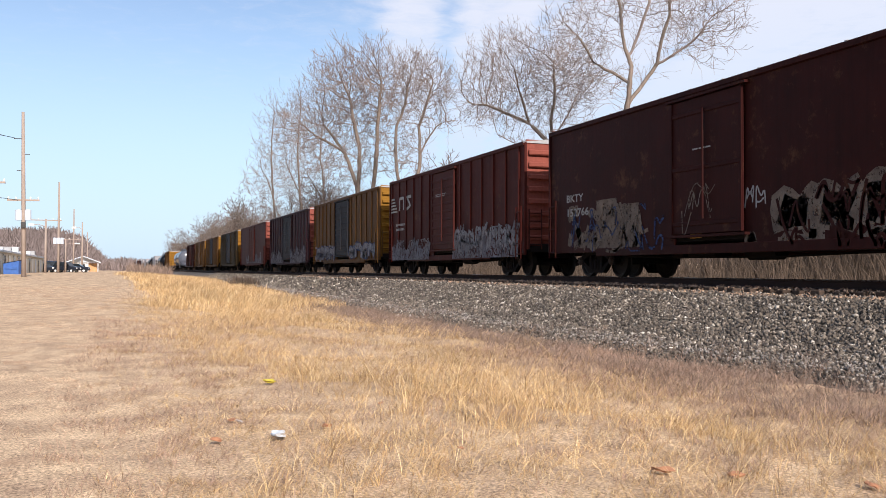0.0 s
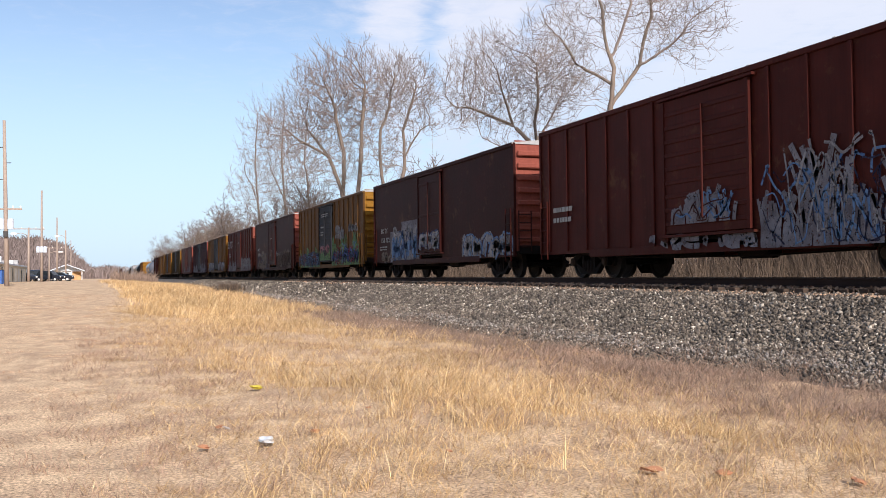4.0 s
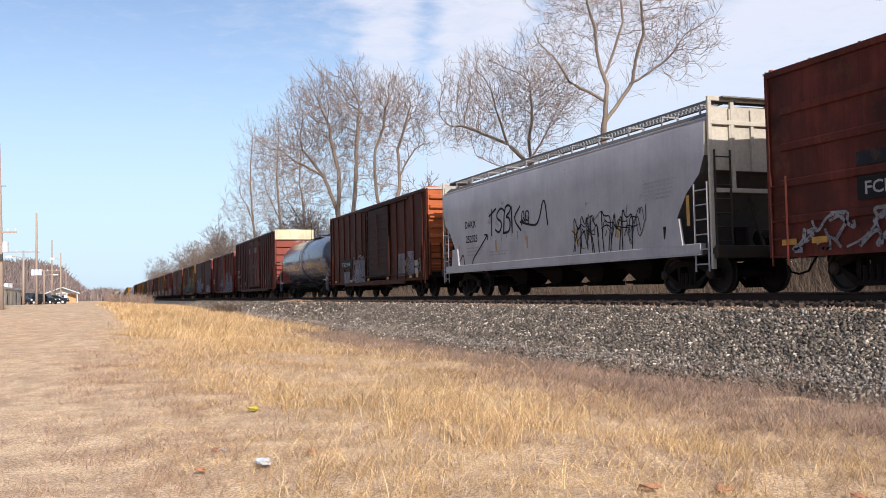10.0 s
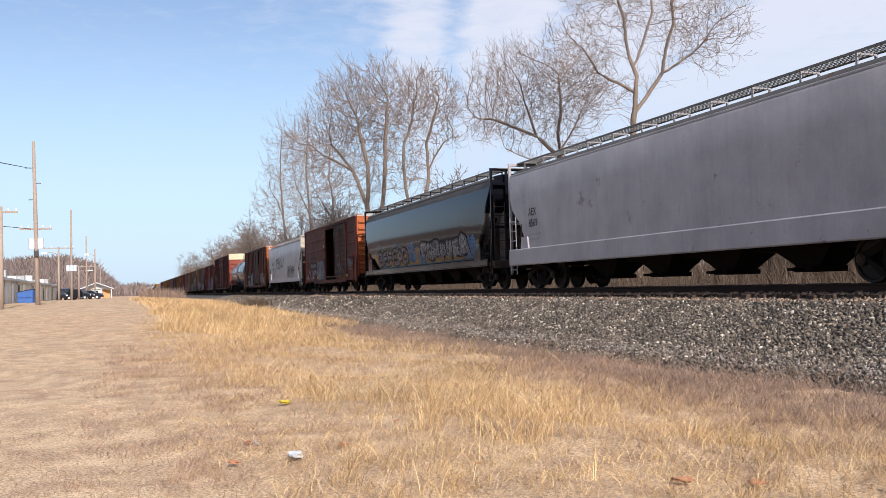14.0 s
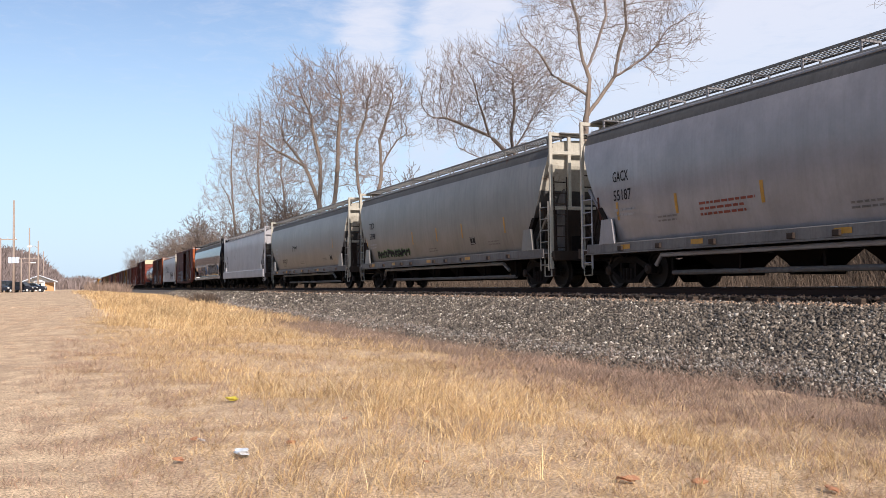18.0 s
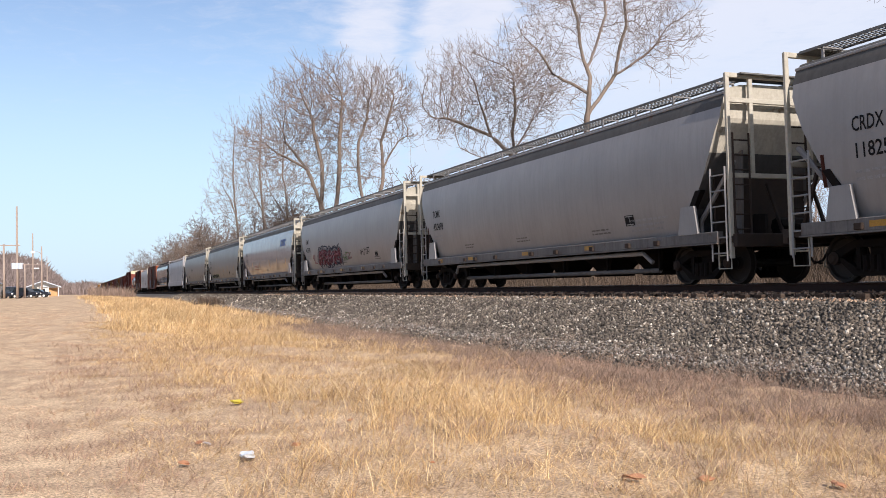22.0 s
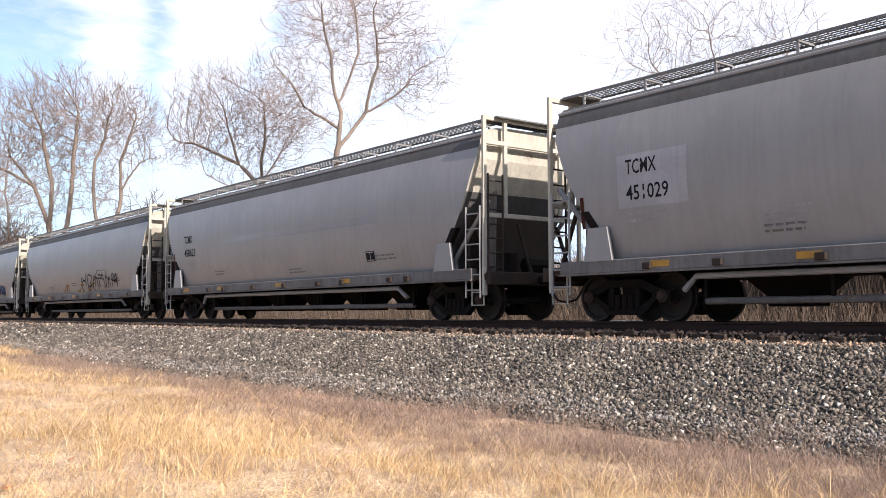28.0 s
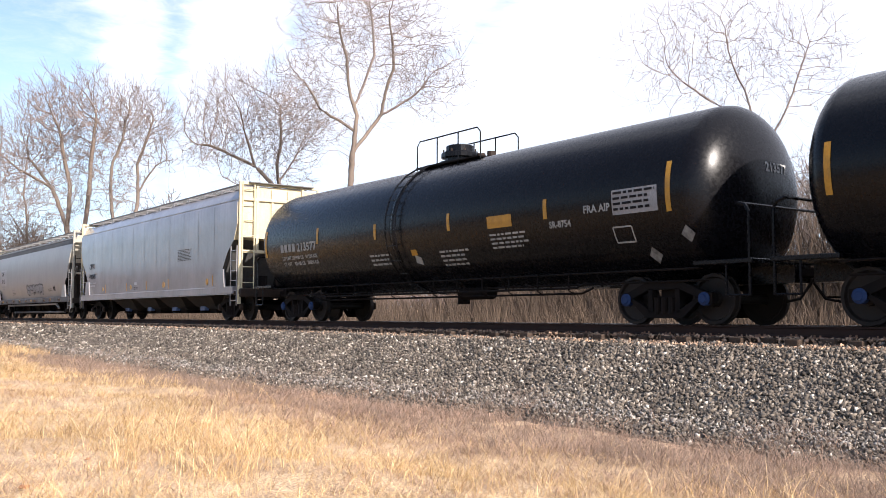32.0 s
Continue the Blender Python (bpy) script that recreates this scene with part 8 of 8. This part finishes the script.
# wires from the big pole, sagging away over the field
for k, (za, tx, ty, tz) in enumerate(((11.6, -30, 40, 13.5), (11.6, -31, 40, 14.0), (6.45, -26, 30, 8.0))):
    x, y, z = spot(-4.67, 85)
    a, b = Vector((x - 0.5, y, z + za)), Vector((tx, ty, tz))
    w = tube(bmesh.new(), [a.lerp(b, t / 10) - Vector((0, 0, 4 * 0.9 * t / 10 * (1 - t / 10))) for t in range(11)], 0.025, 5)
    tagged(part("overhead_wire", w, wire_mat), "thin black overhead wire", "cable", "overhead wires")

# long low building of storage units
bx0, by0, by1 = -10.9, 84.0, 172.0
shed = thing("storage_building", "long low beige building with pale doors and flat roof", "building", at=pose(bx0, by0, -0.45))
ln = by1 - by0
part("wall", boxes((-9, 0, 0, ln, -0.4, 2.35)), beige_wall, shed)
part("roof", softened(boxes((-9.3, 0.3, -0.3, ln + 0.3, 2.35, 2.6)), 0.03), pale_roof, shed)
for k in range(16):
    yy = 2.5 + k * 5.4
    m_ = dark_glass if k % 3 == 1 else white_trim if k % 2 else pale_roof
    d = part("door", boxes((0.0, 0.06, yy, yy + 2.4, 0.0, 2.05)), m_, shed)
    part("door_frame", boxes((0.0, 0.10, yy - 0.1, yy, 0.0, 2.15), (0.0, 0.10, yy + 2.4, yy + 2.5, 0.0, 2.15), (0.0, 0.10, yy - 0.1, yy + 2.5, 2.05, 2.15)), beige_wall, d)
for k in range(9):
    yy = 4 + k * 9.5
    part("roof_unit", softened(boxes((-2.0, -0.9, yy, yy + 1.3, 2.6, 3.15 + 0.2 * (k % 3))), 0.05), white_trim if k % 2 else roof_grey, shed)


def dumpster(x, y, z, turn):
    d = thing("dumpster", "blue steel dumpster with sloped dark lid", "dumpster", at=pose(x, y, z, 0, 0, turn))
    bm = bmesh.new()
    plate(bm, [(-0.75, 0), (0.75, 0), (0.8, 1.15), (-0.8, 1.45)], -1.0, 1.0)
    part("bin", softened(bm, 0.03), dumpster_blue, d)
    bm = bmesh.new()
    plate(bm, [(0.82, 1.16), (-0.82, 1.46), (-0.82, 1.51), (0.82, 1.21)], -1.02, 1.02)
    part("lid", bm, car_dark, d)
    for sx in (-1, 1):
        part("lifting_pocket", softened(boxes((*sorted((sx * 1.0, sx * 1.1)), -0.6, 0.6, 0.6, 0.8)), 0.02), dumpster_blue, d)
    return d


x, y, z = spot(-5.15, 106)
dumpster(x, y, z, 75)


def vehicle(label, az, d, turn, body_m, length=4.6, height=1.7, kind="car"):
    x, y, z = spot(az, d)
    v = thing("parked_car" if kind == "car" else "parked_truck", label, "car" if kind == "car" else "truck", "parked vehicles", pose(x, y, z, 0, 0, turn))
    h = length / 2
    bm = bmesh.new()
    plate(bm, [(-h, 0.35), (-h, 0.85), (-h + 0.15, 1.0), (-h * 0.55, 1.08), (h * 0.95, 1.05), (h, 0.9), (h, 0.35)], -0.88, 0.88)
    part("body", softened(bm, 0.06), body_m, v)
    bm = bmesh.new()
    plate(bm, [(-h * 0.52, 1.05), (-h * 0.2, height), (h * 0.72, height), (h * 0.92, 1.05)], -0.78, 0.78)
    part("cabin", softened(bm, 0.06), dark_glass, v)
    part("roof", softened(boxes((-0.72, 0.72, -h * 0.18, h * 0.7, height - 0.02, height + 0.05)), 0.03), body_m, v)
    for sx in (-1, 1):
        for yy in (-h * 0.62, h * 0.62):
            w = part("wheel", lathe_x(bmesh.new(), [(0.0, -0.1), (0.2, -0.11), (0.33, -0.1), (0.34, 0.0), (0.33, 0.1), (0.2, 0.11), (0.0, 0.1)], 18), tyre_rubber, v, at=pose(sx * 0.8, yy, 0.33))
            part("rim", lathe_x(bmesh.new(), [(0.0, -0.12), (0.19, -0.115), (0.2, 0.0), (0.19, 0.115), (0.0, 0.12)], 12), white_trim, w)
        part("headlight", softened(boxes((*sorted((sx * 0.5, sx * 0.8)), -h - 0.02, -h + 0.1, 0.65, 0.85)), 0.02), white_trim, v)
        part("tail_light", softened(boxes((*sorted((sx * 0.6, sx * 0.86)), h - 0.1, h + 0.02, 0.7, 0.95)), 0.02), leaf_red, v)
    return v


vehicle("black sedan parked beside the storage building", -3.62, 170, 25, car_dark, 4.4, 1.42)
vehicle("blue and white van parked beside the yard", -3.2, 178, 35, car_blue, 4.8, 2.0)
vehicle("white pickup parked behind the cars", -2.95, 182, 60, white_trim, 4.8, 1.75)
vehicle("dark sport utility car on the grass", -2.45, 172, 62, car_dark, 4.7, 1.75)
vehicle("dark car parked near the shelter", -1.88, 176, 80, car_dark, 4.3, 1.5)

# gabled shelter
x, y, z = spot(-1.55, 232)
hut = thing("gabled_shelter", "small gabled building with pale blue roof and white trim", "building", at=pose(x, y, z, 0, 0, 4))
part("wall", boxes((-3.0, 1.2, 1.5, 7.5, -0.3, 2.1)), white_trim, hut)
part("porch_wall", boxes((1.3, 3.2, 2.0, 7.0, -0.3, 1.9)), orange_wall, hut)
bm = bmesh.new()
for sx in (-1, 1):
    v = [(sx * 3.9, 1.95), (0, 3.45), (0, 3.65), (sx * 3.9, 2.15)]
    p = [bm.verts.new((a, -0.6, b)) for a, b in v]
    q = [bm.verts.new((a, 8.5, b)) for a, b in v]
    bm.faces.new(p), bm.faces.new(q[::-1])
    for k in range(4):
        bm.faces.new((p[k - 1], p[k], q[k], q[k - 1]))
part("roof", bm, pale_roof, hut)
bm = bmesh.new()
a = [bm.verts.new(p) for p in ((-3.3, 1.0, 2.1), (3.3, 1.0, 2.1), (0, 1.0, 3.4))]
b = [bm.verts.new(p) for p in ((-3.3, 1.15, 2.1), (3.3, 1.15, 2.1), (0, 1.15, 3.4))]
bm.faces.new(a), bm.faces.new(b[::-1])
part("gable", bm, pale_roof, hut)
for xx in (-3.3, -1.1, 1.1, 3.3):
    part("porch_post", boxes((xx - 0.08, xx + 0.08, -0.2, -0.04, -0.3, 2.15)), white_trim, hut)
for xx in (-2.2, -0.4):
    part("window", boxes((xx, xx + 0.9, 1.44, 1.5, 0.8, 1.7)), dark_glass, hut)


# ---- wooded hill and far horizon ----
def ridge(name, label, az0, az1, d, depth, height_of, count, seed, stem):
    rng = np.random.default_rng(seed)
    az = np.radians(rng.uniform(az0, az1, count))
    dist = d + depth * rng.random(count)
    x, y_ = dist * np.sin(az), dist * np.cos(az)
    frac = (dist - d) / depth
    top = np.array([height_of(a) for a in np.degrees(az)]) * dist / 450
    base = ground_z(0 * x - 30, 0 * y_ + 300) - 0.5 + frac * np.maximum(0, top - stem)
    h = stem * rng.uniform(0.55, 1.15, count)
    a = rng.uniform(0, 2 * math.pi, count)
    ln = h * rng.uniform(0.1, 0.9, count)
    w = rng.uniform(0.06, 0.26, count) * d / 450
    wx, wy = np.cos(az) * w, -np.sin(az) * w
    zero = base
    p0 = np.stack([x - wx * .5, y_ - wy * .5, zero - 4], -1)
    p1 = np.stack([x + wx * .5, y_ + wy * .5, zero - 4], -1)
    q1 = np.stack([x + wx * 1.5 + np.cos(a) * ln * .5, y_ + wy * 1.5, zero + h * .55], -1)
    q0 = np.stack([x - wx * 1.5 + np.cos(a) * ln * .5, y_ - wy * 1.5, zero + h * .55], -1)
    t = np.stack([x + np.cos(a) * ln, y_ + np.sin(a) * ln, zero + h], -1)
    v = np.stack([p0, p1, q1, q0, t], 1).reshape(-1, 3)
    f = (np.array([(0, 1, 2), (0, 2, 3), (3, 2, 4)])[None] + (np.arange(count) * 5)[:, None, None]).reshape(-1, 3)
    return tagged(new(name, raw_mesh(name, v, f, 3, wood_hill)), label, "woods", kind="stuff")


def hill_top(az):
    return float(np.interp(az, [-30, -12, -6.7, -5, -3, -1.6, -0.8, -0.3, 0.4], [22, 20, 19, 20, 20.5, 17, 10, 6, 4]))


ridge("wooded_hill", "brown bare wooded hill behind the yards", -32, 0.6, 430, 180, hill_top, 60000, 51, 5)
ridge("far_woods", "low grey brown woods on the horizon", -3, 9, 1100, 200, lambda a: 5.5 + 1.0 * math.sin(a * 2.1), 5000, 52, 12)
# unseen woods added to cut fill light and darken the cars' reflections
ridge("far_woods_west", "unseen bare woods added west of the field to dim fill light", -110, -19, 110, 50, lambda a: 58 + 8 * math.sin(a * 0.3), 12000, 53, 7)
ridge("far_woods_east", "bare woods on the rise east of the line", 20, 95, 120, 60, lambda a: 34, 9000, 54, 5)

# ---- litter in the grass ----
def crumpled(name, label, category, az, el_d, size, mat, seed, flat=0.5):
    x, y, z = spot(az, el_d)
    rng = random.Random(seed)
    bm = bmesh.new()
    bmesh.ops.create_icosphere(bm, subdivisions=2, radius=size)
    for v in bm.verts:
        k = rng.uniform(0.6, 1.3)
        v.co = Vector((v.co.x * k * 1.3, v.co.y * k, v.co.z * k * flat))
    ob = part(name, bm, mat, at=pose(x, y, z + size * 0.35 + 0.03, rng.uniform(-15, 15), rng.uniform(-15, 15), rng.uniform(0, 360)))
    return tagged(ob, label, category)


crumpled("plastic_bag", "crumpled white plastic bag lying in dry grass", "litter", 9.8, 9.05, 0.088, plastic, 1, 0.42)
crumpled("paper_scrap", "small whitish paper scrap in dry grass", "litter", 7.4, 10.0, 0.036, dull_paper, 2, 0.3)
crumpled("yellow_wrapper", "bright yellow wrapper caught in grass", "litter", 9.2, 13.3, 0.065, yellow_litter, 3, 0.5)
for k, (az, d, s) in enumerate(((6.1, 9.2, 0.05), (12.7, 9.4, 0.05), (33.3, 7.6, 0.07), (37.5, 7.7, 0.05), (7.0, 10.1, 0.045), (28.6, 14.6, 0.035), (44.8, 7.7, 0.05), (16.0, 11.0, 0.03), (21.0, 8.1, 0.03))):
    tagged(crumpled("fallen_leaf", "reddish brown dead leaf in the grass", "leaf", az, d, s, leaf_red, 10 + k, 0.35), group="fallen leaves")

# ---- movement: the train rolls away at a steady thirty miles an hour ----
SPEED = 13.317


def motions():
    for car in TRAIN:
        x, y, z = car.location
        walk(car, [(t, pose(x, y + SPEED * t, z)) for t in (0, 4, 8, 12, 16, 20, 24, 28, 32)])
    # wheels: a row for every thirtieth of a second; wheels in the same seat of a truck share their turning
    seats = {}
    for w, s in WHEELSETS:
        if s not in seats:
            walk(w, [(k / 30, pose(0, s, 0.46, -math.degrees(SPEED * k / 30 / 0.46))) for k in range(32 * 30 + 1)])
            seats[s] = w.animation_data
        else:
            w.rotation_mode = "QUATERNION"
            w.animation_data_create()
            w.animation_data.action = seats[s].action
            w.animation_data.action_slot = seats[s].action_slot


motions()
